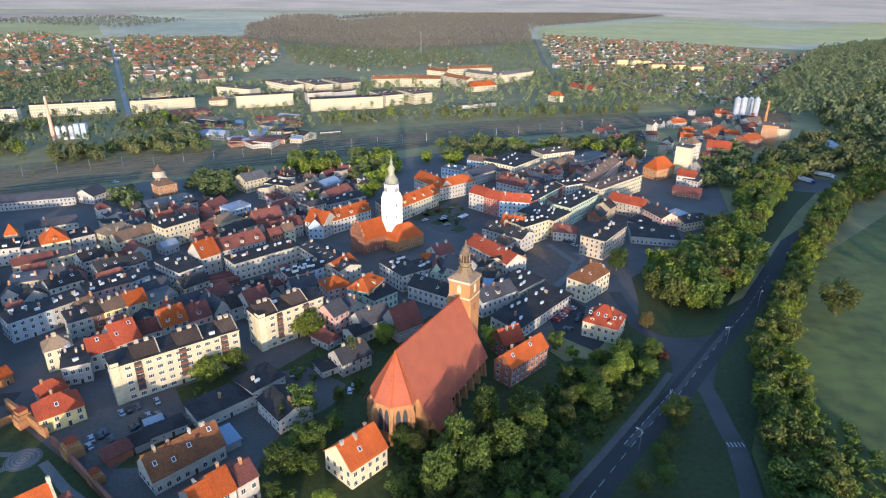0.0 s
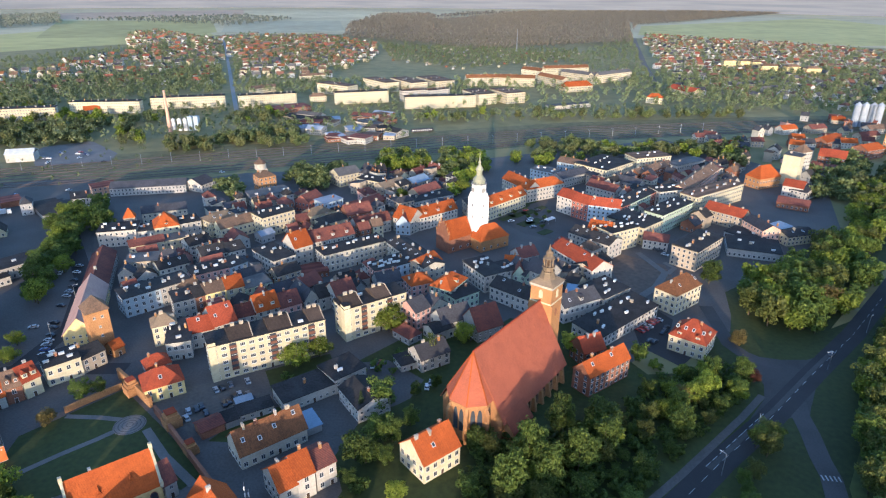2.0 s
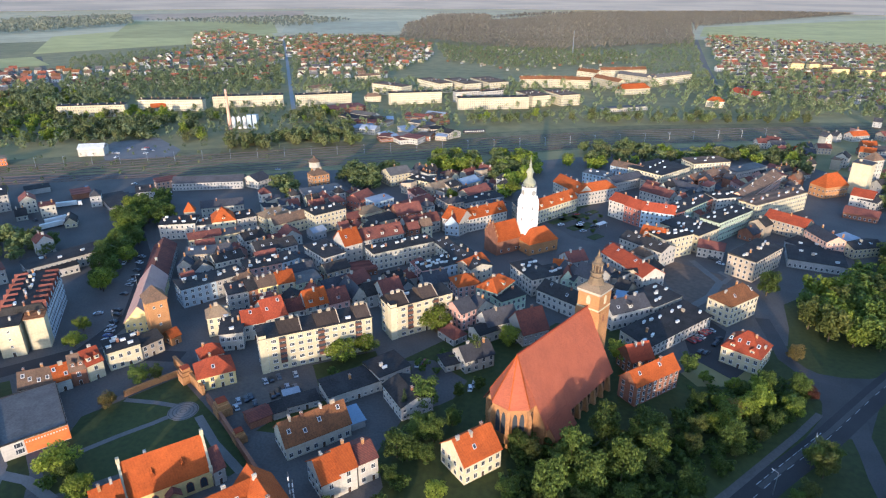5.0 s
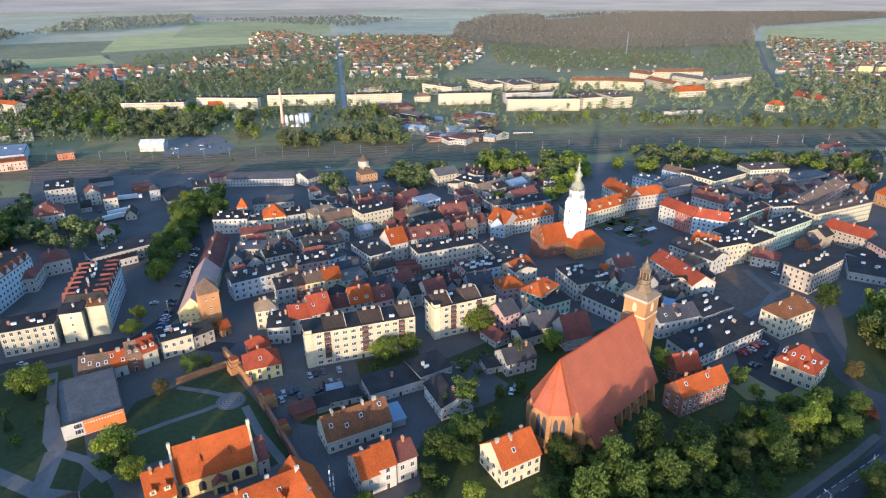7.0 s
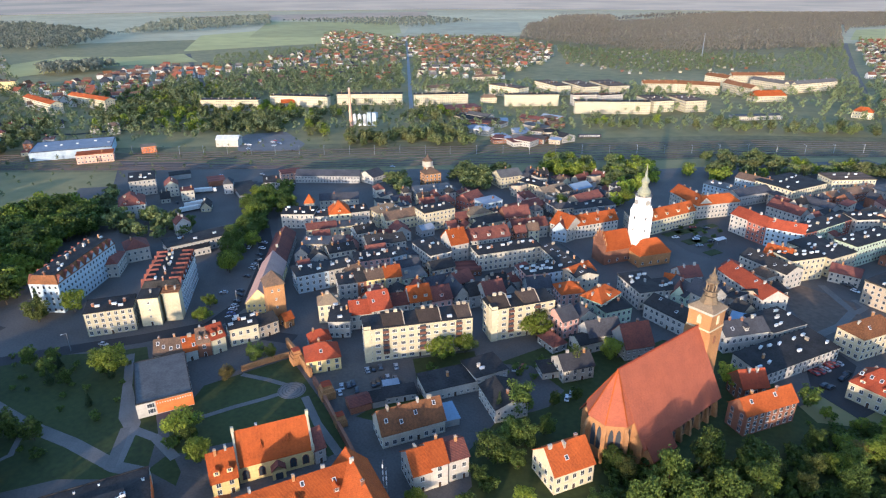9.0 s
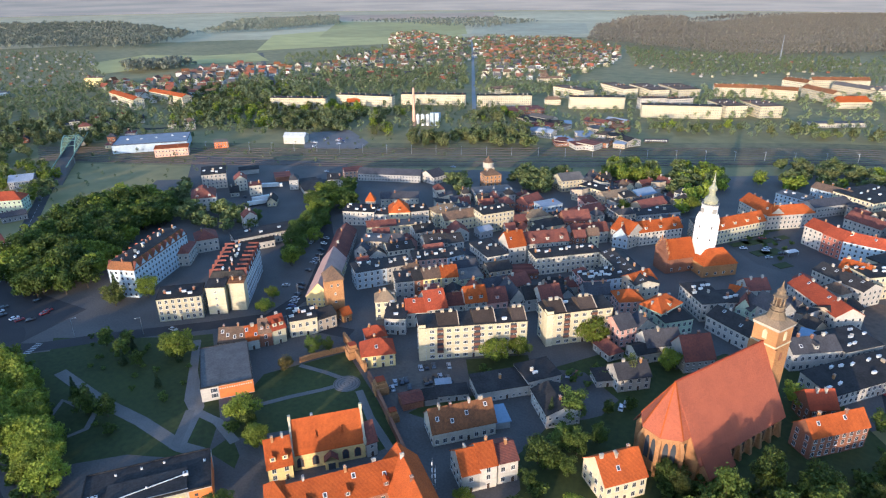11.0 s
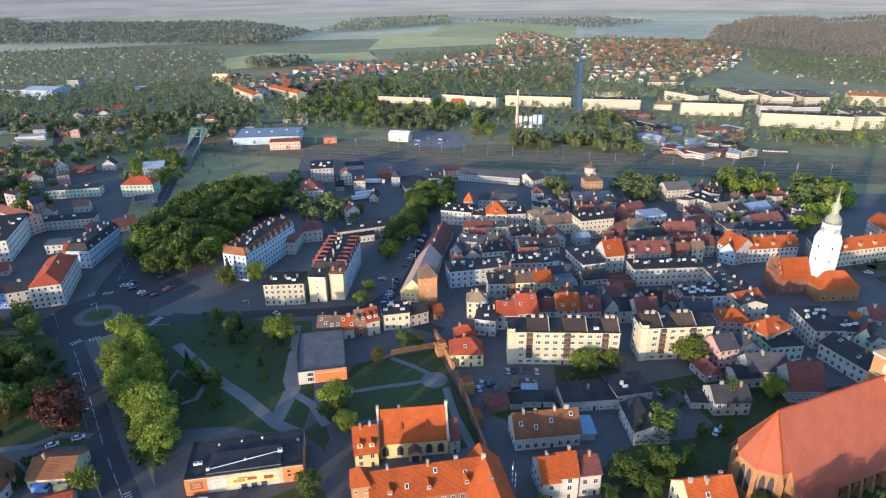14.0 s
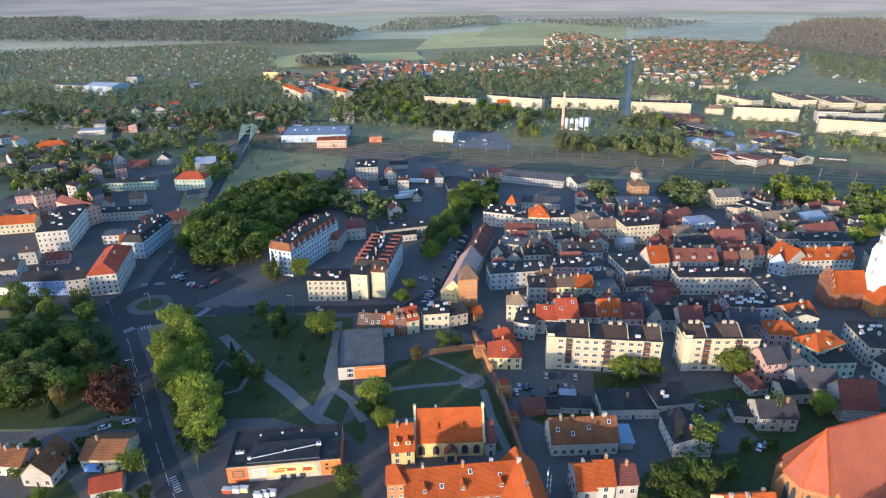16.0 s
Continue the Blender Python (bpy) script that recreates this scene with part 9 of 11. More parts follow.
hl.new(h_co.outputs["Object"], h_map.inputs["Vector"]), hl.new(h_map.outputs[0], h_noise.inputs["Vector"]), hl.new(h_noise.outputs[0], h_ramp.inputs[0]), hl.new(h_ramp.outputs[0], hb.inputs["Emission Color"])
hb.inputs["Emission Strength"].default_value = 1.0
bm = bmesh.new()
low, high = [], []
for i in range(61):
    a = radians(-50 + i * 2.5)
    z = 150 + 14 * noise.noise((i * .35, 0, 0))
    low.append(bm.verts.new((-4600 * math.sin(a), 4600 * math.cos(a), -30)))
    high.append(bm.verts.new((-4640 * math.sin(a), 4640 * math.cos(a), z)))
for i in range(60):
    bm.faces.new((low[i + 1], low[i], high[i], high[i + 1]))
tagged(part("backdrop", bm, HAZE), "backdrop glowing as pale distant haze", "backdrop", kind="structure")

# far woods: haze is painted in by lightening and flattening these leaf colours
TINY = {}
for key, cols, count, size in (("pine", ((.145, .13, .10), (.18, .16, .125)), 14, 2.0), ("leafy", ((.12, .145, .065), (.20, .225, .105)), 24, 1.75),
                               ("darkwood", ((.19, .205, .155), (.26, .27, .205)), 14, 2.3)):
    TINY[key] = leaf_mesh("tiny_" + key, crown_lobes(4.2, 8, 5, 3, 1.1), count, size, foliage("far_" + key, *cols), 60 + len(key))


# the first street borrows the pale concrete colour to imitate haze over it
OUT_ROADS = (([(-337, 684), (-429, 865), (-558, 1121), (-787, 1574), (-966, 1913)], 5.5, CONCRETE, "straight street through the outskirts in a haze-lightened colour"),
             ([(200, 1022), (235, 1377), (287, 1836), (354, 2403), (421, 2943)], 11, FAR_ROAD, "main road leading out through the forest"),
             ([(-624, 652), (-795, 810), (-1000, 1001), (-1172, 1168)], 10, FAR_ROAD, "road leading out of town"))


def off_road(x, y):
    """Whether a point keeps clear of the roads that lead out of town."""
    for pts, width, mat, label in OUT_ROADS:
        for (x0, y0), (x1, y1) in zip(pts, pts[1:]):
            dx, dy = x1 - x0, y1 - y0
            k = max(0, min(1, ((x - x0) * dx + (y - y0) * dy) / (dx * dx + dy * dy)))
            if math.hypot(x - x0 - k * dx, y - y0 - k * dy) < width * .5 + .5:
                return False
    return True


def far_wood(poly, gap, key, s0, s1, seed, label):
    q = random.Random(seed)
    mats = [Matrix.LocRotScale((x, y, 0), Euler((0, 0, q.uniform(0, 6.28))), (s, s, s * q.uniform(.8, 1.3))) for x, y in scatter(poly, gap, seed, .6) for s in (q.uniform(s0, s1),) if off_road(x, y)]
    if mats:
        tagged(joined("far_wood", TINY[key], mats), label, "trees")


# small detached houses of the outskirts
def cottage_meshes(L, D, eave, rh, hip):
    def walls(bm):
        extrude(bm, [(-D / 2, -.3), (D / 2, -.3), (D / 2, eave), (0, eave + (0.1 if hip else rh)), (-D / 2, eave)], -L / 2, L / 2, "x")

    def roofs(bm):
        sl = rh / (D / 2)
        if hip:
            solid(bm, [(-L / 2 - .5, -D / 2 - .5, eave), (L / 2 + .5, -D / 2 - .5, eave), (L / 2 + .5, D / 2 + .5, eave), (-L / 2 - .5, D / 2 + .5, eave)], [(-L / 2 + D * .4, -.05, eave + rh), (L / 2 - D * .4, -.05, eave + rh), (L / 2 - D * .4, .05, eave + rh), (-L / 2 + D * .4, .05, eave + rh)])
        else:
            extrude(bm, [(-D / 2 - .5, eave - .5 * sl), (0, eave + rh), (D / 2 + .5, eave - .5 * sl), (D / 2 + .5, eave - .5 * sl + .3), (0, eave + rh + .35), (-D / 2 - .5, eave - .5 * sl + .3)], -L / 2 - .4, L / 2 + .4, "x")

    def panes(bm):
        for s in (-1, 1):
            for i in range(3):
                for z in ((1.0, 3.6) if eave > 5 else (1.0,)):
                    x = (i - 1) * L * .3
                    box(bm, x - .6, min(s * D / 2, s * (D / 2 + .05)), z, x + .6, max(s * D / 2, s * (D / 2 + .05)), z + 1.3)
            for i in (-1, 1):
                box(bm, min(s * L / 2, s * (L / 2 + .05)), i * D * .22 - .6, 1.0, max(s * L / 2, s * (L / 2 + .05)), i * D * .22 + .6, 2.3)
    return walls, roofs, panes


COTTAGE = []
for L, D, eave, rh, hip in ((12, 9.5, 5.8, 4.4, False), (13, 10, 6.8, 3.6, False), (12, 11, 6.8, 3.0, True), (14, 9, 5.4, 4.0, False)):
    COTTAGE.append(cottage_meshes(L, D, eave, rh, hip))
COT_WALL = ["limewash", "cream", "limewash", "white", "limewash", "greycream"]
# the faded entries have haze put into their tile colour
COT_ROOF = ["faded", "brown", "rust", "slate", "faded", "brown", "cottage", "grey"]
COT = {}
COUNT = [0]


def suburb(poly, gx, gy, turn, seed, label, roofs=COT_ROOF, things=0, skip=.12):
    q = random.Random(seed)
    ca, sa = math.cos(radians(turn)), math.sin(radians(turn))
    flat = [(x * ca + y * sa, -x * sa + y * ca) for x, y in poly]
    xs, ys = [p[0] for p in flat], [p[1] for p in flat]
    rest = {}
    y = min(ys)
    while y < max(ys):
        x = min(xs) + q.uniform(0, gx)
        while x < max(xs):
            if inside(flat, x, y) and q.random() > skip:
                wx, wy = (x + q.uniform(-3, 3)) * ca - (y + q.uniform(-4, 4)) * sa, (x + q.uniform(-3, 3)) * sa + (y + q.uniform(-4, 4)) * ca
                v, w, r = q.randrange(4), q.choice(COT_WALL), q.choice(roofs)
                if not off_road(wx, wy):
                    x += gx
                    continue
                m = pose(wx, wy, 0, 0, 0, turn + q.choice((0, 90, 0, 0)) + q.uniform(-4, 4))
                walls, roof_, panes = COTTAGE[v]
                if things and COUNT[0] < 130:
                    things -= 1
                    COUNT[0] += 1
                    if (v, w, r) not in COT:
                        root = new("cottage")
                        for nm, fn, mt in (("wall", walls, WALL[w]), ("roof", roof_, ROOF[r])):
                            bm = bmesh.new()
                            fn(bm)
                            part(nm, bm, mt, root)
                        bm = bmesh.new()
                        panes(bm)
                        part("windows", bm, GLASS, root, kind="stuff")
                        tagged(root, f"small {w.replace('greycream', 'grey').replace('limewash', 'white')} detached house with {r.replace('dark', 'dark ').replace('cottage', 'brick red').replace('faded', 'haze-dulled red')} tiled roof", "house", "detached houses of the outskirts")
                        root.matrix_basis = m
                        COT[v, w, r] = root
                    else:
                        copy_thing(COT[v, w, r], m)
                else:
                    rest.setdefault((v, 0, w), []).append(m)
                    rest.setdefault((v, 1, r), []).append(m)
                    rest.setdefault((v, 2, ""), []).append(m)
            x += gx
        y += gy
    groups = [(mesh_of("cottage_part", COTTAGE[v][k], []), mats, WALL[c] if k == 0 else ROOF[c] if k == 1 else GLASS) for (v, k, c), mats in rest.items()]
    if groups:
        tagged(joined_many("suburb", groups), label, "houses")


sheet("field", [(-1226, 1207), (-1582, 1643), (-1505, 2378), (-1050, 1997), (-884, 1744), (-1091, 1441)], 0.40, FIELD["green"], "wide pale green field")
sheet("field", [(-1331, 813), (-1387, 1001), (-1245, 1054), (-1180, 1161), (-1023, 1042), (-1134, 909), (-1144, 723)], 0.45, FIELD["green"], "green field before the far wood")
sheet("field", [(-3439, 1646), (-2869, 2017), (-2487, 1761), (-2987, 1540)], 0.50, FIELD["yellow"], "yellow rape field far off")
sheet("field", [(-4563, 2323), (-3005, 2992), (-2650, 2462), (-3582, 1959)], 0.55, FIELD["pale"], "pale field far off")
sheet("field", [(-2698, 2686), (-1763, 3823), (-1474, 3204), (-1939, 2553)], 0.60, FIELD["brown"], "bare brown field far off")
sheet("field", [(-1274, 2587), (-1408, 3032), (-1029, 3485), (-969, 2846)], 0.65, FIELD["pale"], "pale field with mist put into its colour")
sheet("field", [(-5528, 374), (-4807, 1595), (-3801, 1822), (-3216, 1449), (-3806, 864)], 0.70, FIELD["blue"], "far-off field with mist put into its colour")
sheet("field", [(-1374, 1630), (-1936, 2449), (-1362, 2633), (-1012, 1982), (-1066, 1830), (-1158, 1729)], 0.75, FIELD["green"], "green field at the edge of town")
sheet("field", [(-1000, 1985), (-1266, 2574), (-847, 2798), (-644, 2177), (-809, 1978)], 0.80, FIELD["blue"], "field behind the houses with mist in its colour")
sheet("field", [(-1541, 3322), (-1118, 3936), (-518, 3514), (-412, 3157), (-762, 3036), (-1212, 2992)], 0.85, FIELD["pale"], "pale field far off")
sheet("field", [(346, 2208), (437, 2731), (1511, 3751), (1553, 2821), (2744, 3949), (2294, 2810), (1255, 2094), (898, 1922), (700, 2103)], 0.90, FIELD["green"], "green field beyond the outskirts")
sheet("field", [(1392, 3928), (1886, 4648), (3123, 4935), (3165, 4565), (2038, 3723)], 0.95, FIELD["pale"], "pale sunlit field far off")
sheet("field", [(1887, 4752), (4566, 6613), (5118, 5714), (3335, 4814)], 1.00, FIELD["blue"], "far-off field with mist put into its colour")
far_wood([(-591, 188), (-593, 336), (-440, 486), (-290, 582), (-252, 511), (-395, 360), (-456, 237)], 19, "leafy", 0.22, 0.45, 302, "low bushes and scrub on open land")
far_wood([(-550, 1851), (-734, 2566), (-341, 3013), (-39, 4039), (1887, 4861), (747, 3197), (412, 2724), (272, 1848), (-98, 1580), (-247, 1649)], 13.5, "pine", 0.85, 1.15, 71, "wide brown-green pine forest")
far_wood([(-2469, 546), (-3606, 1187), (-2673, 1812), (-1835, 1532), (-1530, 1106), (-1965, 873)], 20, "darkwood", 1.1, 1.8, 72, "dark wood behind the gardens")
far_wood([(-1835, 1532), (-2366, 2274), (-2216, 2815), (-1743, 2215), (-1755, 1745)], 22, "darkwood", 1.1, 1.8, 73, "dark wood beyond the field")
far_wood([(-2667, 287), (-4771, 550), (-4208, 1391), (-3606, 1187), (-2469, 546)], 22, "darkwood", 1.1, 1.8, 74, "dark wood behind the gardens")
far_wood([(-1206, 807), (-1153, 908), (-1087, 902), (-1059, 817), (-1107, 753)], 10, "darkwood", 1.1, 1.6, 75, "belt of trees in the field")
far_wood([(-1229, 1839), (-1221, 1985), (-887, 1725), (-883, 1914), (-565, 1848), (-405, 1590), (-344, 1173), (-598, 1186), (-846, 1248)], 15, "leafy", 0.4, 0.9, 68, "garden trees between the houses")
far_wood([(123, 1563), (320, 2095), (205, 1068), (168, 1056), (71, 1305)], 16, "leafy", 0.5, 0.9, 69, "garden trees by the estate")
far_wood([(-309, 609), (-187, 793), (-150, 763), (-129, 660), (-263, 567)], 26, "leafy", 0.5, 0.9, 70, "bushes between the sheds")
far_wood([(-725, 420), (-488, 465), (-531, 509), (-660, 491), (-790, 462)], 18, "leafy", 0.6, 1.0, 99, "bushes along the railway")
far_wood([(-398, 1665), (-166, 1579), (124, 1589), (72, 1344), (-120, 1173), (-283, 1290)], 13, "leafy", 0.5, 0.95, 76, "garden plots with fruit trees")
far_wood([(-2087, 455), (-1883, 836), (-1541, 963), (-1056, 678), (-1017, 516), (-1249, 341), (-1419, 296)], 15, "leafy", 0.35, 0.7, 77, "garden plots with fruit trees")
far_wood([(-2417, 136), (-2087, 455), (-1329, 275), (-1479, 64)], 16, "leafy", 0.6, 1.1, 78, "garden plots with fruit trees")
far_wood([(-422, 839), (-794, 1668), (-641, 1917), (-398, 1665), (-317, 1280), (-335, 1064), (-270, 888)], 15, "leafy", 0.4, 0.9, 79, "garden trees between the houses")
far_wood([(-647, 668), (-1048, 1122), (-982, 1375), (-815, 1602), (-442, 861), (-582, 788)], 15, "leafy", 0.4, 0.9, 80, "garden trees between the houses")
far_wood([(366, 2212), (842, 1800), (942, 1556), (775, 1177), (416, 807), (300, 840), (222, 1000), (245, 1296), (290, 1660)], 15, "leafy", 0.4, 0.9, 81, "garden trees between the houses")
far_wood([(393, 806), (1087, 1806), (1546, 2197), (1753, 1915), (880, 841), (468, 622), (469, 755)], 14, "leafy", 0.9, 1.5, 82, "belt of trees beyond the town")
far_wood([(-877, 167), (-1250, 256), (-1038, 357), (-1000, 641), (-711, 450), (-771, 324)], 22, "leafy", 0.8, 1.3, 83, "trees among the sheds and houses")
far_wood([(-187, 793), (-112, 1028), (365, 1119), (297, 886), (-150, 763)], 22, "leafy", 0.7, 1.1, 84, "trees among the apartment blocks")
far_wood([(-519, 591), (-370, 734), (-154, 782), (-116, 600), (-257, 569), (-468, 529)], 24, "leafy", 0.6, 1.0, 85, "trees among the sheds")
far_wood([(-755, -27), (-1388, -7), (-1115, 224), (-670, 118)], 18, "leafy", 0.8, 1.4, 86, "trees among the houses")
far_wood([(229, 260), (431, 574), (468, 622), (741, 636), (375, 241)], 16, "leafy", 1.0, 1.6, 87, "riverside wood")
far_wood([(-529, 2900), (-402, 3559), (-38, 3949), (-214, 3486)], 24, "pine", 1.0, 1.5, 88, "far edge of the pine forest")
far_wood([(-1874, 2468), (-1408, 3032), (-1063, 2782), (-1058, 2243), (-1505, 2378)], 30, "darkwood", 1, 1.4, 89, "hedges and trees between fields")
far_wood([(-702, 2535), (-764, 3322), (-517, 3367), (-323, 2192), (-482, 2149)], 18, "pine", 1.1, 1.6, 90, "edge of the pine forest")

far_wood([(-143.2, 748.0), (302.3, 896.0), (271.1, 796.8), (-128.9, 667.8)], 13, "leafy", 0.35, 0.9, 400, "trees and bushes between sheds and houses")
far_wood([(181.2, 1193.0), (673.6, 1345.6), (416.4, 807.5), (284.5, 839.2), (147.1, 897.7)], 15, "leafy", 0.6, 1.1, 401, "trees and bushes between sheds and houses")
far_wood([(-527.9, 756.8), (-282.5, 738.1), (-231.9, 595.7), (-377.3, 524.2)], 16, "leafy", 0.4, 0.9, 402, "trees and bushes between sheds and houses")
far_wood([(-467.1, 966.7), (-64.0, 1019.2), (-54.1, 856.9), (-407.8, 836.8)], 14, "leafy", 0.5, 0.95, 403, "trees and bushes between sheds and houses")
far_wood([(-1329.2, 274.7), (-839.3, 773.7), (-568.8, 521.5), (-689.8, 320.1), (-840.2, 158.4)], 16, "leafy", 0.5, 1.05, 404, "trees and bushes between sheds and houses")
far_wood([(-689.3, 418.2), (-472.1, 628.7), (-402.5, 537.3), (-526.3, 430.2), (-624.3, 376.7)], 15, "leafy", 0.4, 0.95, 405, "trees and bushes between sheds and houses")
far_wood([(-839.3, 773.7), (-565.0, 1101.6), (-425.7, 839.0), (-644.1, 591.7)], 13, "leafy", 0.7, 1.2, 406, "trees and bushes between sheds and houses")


def huts(poly, gap, seed, label):
    q = random.Random(seed)
    hut = mesh_of("hut", lambda b: extrude(b, [(-2, -.2), (2, -.2), (2, 2.3), (0, 3.4), (-2, 2.3)], -2.5, 2.5, "x"), [])
    sets = {}
    for x, y in scatter(poly, gap, seed, .5):
        sets.setdefault(q.choice(("white", "cream", "tan", "brick", "grey")), []).append(pose(x, y, 0, 0, 0, q.uniform(0, 90)))
    tagged(joined_many("garden_huts", [(hut, v, WALL[k]) for k, v in sets.items()]), label, "huts")



huts([(-2087, 455), (-1883, 836), (-1541, 963), (-1056, 678), (-1017, 516), (-1249, 341), (-1419, 296)], 38, 201, "small pale garden huts on the plots")
huts([(-2417, 136), (-2087, 455), (-1329, 275), (-1479, 64)], 40, 202, "small pale garden huts on the plots")
huts([(-398, 1665), (-166, 1579), (124, 1589), (72, 1344), (-120, 1173), (-283, 1290)], 36, 203, "small pale garden huts on the plots")
suburb([(-464, 949), (-763, 1619), (-641, 1917), (-391, 1633), (-322, 1278), (-351, 1116), (-327, 993)], 20, 54, 18, 91, "rows of red-roofed detached houses", things=90, skip=0.14)
suburb([(-713, 746), (-875, 931), (-923, 1291), (-783, 1539), (-469, 914), (-601, 859)], 21, 54, 18, 92, "detached houses with red roofs", things=50, skip=0.3)
suburb([(371, 2186), (626, 2041), (842, 1800), (902, 1512), (605, 1159), (407, 973), (333, 889), (222, 990), (250, 1310), (292, 1660), (335, 2020)], 21, 50, 20, 93, "red-roofed detached houses of the outskirts", things=60, skip=0.18)
suburb([(324, 865), (625, 1244), (1000, 1709), (1239, 1867), (945, 1493), (620, 1088), (411, 827)], 24, 34, 35, 94, "scattered detached houses", things=20, skip=0.35)
suburb([(-797, 506), (-892, 637), (-1025, 820), (-1020, 985), (-827, 783), (-726, 656), (-757, 580)], 22, 32, 50, 95, "red-roofed houses along the road", things=20, skip=0.3)
suburb([(-1031, 618), (-979, 751), (-1011, 887), (-937, 999), (-781, 814), (-852, 702), (-884, 592)], 24, 34, 18, 96, "red-roofed houses on the slope", things=0, skip=0.3)
suburb([(-751, 47), (-806, 150), (-701, 224), (-595, 185), (-605, 128), (-588, 61)], 26, 32, 10, 97, "detached houses among trees", things=0, skip=0.3)
suburb([(-1229, 1839), (-1221, 1985), (-887, 1725), (-883, 1914), (-565, 1848), (-405, 1590), (-344, 1173), (-598, 1186), (-846, 1248)], 24, 56, 18, 98, "red-roofed houses of the outskirts", things=0, skip=0.25)
for pts_, width_, mat_, label_ in OUT_ROADS:
    strip("road", pts_, width_, 0.2, mat_, label_)
strip("road", [(-526, 175), (-655, 215), (-822, 281), (-963, 353)], 9, 0.12, ASPHALT, "street on the far side")
strip("road", [(-717, 419), (-630, 445), (-569, 521), (-527, 582)], 8, 0.11, ASPHALT, "road beyond the railway")
strip("road", [(-331, 383), (-306, 399), (-206, 442), (-173, 433)], 8, 0.11, PAVING, "street in front of the station")

# catenary poles along the railway
CAT = tagged(new("rail_mast"), "grey steel mast with arm over the railway", "mast", "railway masts")
bm = bmesh.new()
turned(bm, [(.22, -.3), (.14, 9)], 6)
part("pole", bm, STEEL, CAT)
bm = bmesh.new()
box(bm, 0, -.08, 7.6, 4.2, .08, 7.8)
part("arm", bm, STEEL, CAT)

CAT.matrix_basis = pose(-517, 397, 0, 0, 0, 114)
copy_thing(CAT, pose(-497, 406, 0, 0, 0, 114))
copy_thing(CAT, pose(-476, 415, 0, 0, 0, 114))
copy_thing(CAT, pose(-456, 424, 0, 0, 0, 114))
copy_thing(CAT, pose(-435, 433, 0, 0, 0, 114))
copy_thing(CAT, pose(-414, 442, 0, 0, 0, 114))
copy_thing(CAT, pose(-393, 451, 0, 0, 0, 114))
copy_thing(CAT, pose(-372, 460, 0, 0, 0, 114))
copy_thing(CAT, pose(-351, 469, 0, 0, 0, 114))
copy_thing(CAT, pose(-329, 478, 0, 0, 0, 114))
copy_thing(CAT, pose(-307, 488, 0, 0, 0, 114))
copy_thing(CAT, pose(-285, 497, 0, 0, 0, 114))
copy_thing(CAT, pose(-263, 507, 0, 0, 0, 114))
copy_thing(CAT, pose(-241, 517, 0, 0, 0, 114))
copy_thing(CAT, pose(-219, 526, 0, 0, 0, 114))
copy_thing(CAT, pose(-196, 536, 0, 0, 0, 114))
copy_thing(CAT, pose(-173, 546, 0, 0, 0, 114))
copy_thing(CAT, pose(-150, 556, 0, 0, 0, 114))
copy_thing(CAT, pose(-127, 566, 0, 0, 0, 114))
copy_thing(CAT, pose(-104, 576, 0, 0, 0, 114))
copy_thing(CAT, pose(-80, 586, 0, 0, 0, 114))
copy_thing(CAT, pose(-56, 597, 0, 0, 0, 114))
copy_thing(CAT, pose(-32, 607, 0, 0, 0, 114))
copy_thing(CAT, pose(-8, 617, 0, 0, 0, 114))
copy_thing(CAT, pose(16, 628, 0, 0, 0, 114))
copy_thing(CAT, pose(41, 639, 0, 0, 0, 114))
copy_thing(CAT, pose(66, 649, 0, 0, 0, 114))
copy_thing(CAT, pose(91, 660, 0, 0, 0, 114))
copy_thing(CAT, pose(116, 671, 0, 0, 0, 114))
copy_thing(CAT, pose(142, 682, 0, 0, 0, 114))
copy_thing(CAT, pose(167, 693, 0, 0, 0, 114))
copy_thing(CAT, pose(193, 705, 0, 0, 0, 114))

WAGON = tagged(new("rail_wagon"), "dark passenger wagon with pale windows standing on the track", "wagon", "standing train")
bm = bmesh.new()
extrude(bm, [(-1.4, .9), (1.4, .9), (1.4, 3.4), (.9, 4.0), (-.9, 4.0), (-1.4, 3.4)], 0, 24, "x")
part("body", bm, ROOF["slate"], WAGON)
for i_ in range(10):
    bm = bmesh.new()
    box(bm, 1.2 + i_ * 2.2, -1.46, 2.0, 2.6 + i_ * 2.2, -1.38, 3.0)
    part("window", bm, WHITE, WAGON)
for x_ in (3.5, 20.5):
    bm = bmesh.new()
    box(bm, x_ - 1.6, -1.1, .15, x_ + 1.6, 1.1, .9)
    part("bogie", bm, DARKMETAL, WAGON)

WAGON.matrix_basis = pose(-154.6, 625.6, .1, 0, 0, 24.0)
copy_thing(WAGON, pose(-121.2, 640.4, .1, 0, 0, 24.0))

# ---- trees ----
tree("lime", -87.0, 201.3, 1.05)
tree("lime", -79.6, 210.4, 0.9)
tree("lime", -54.5, 234.7, 1.25)
tree("lime", -20.8, 230.8, 0.95)
tree("olive", -32.9, 216.8, 0.9)
tree("green", -45.9, 181.1, 1.2)
tree("conifer", -51.9, 174.2, 0.8)
tree("lime", 25.9, 229.6, 1.0)
tree("green", -38.4, 163.4, 0.85)
tree("green", -33.7, 172.5, 0.7)
tree("green", -43.3, 154.2, 0.7)
tree("green", -438.6, 632.3, 1)
tree("gold", -161.4, 154.5, 0.8)
tree("lime", -151.8, 120.7, 1.15)
tree("lime", -137.0, 113.1, 0.8)
tree("lime", -207.7, 138.5, 1.2)
tree("green", 101.9, 308.6, 1.2)
tree("gold", 98.6, 247.0, 0.85)
tree("lime", 74.6, 205.3, 1.0)
tree("gold", 66.0, 201.2, 0.8)
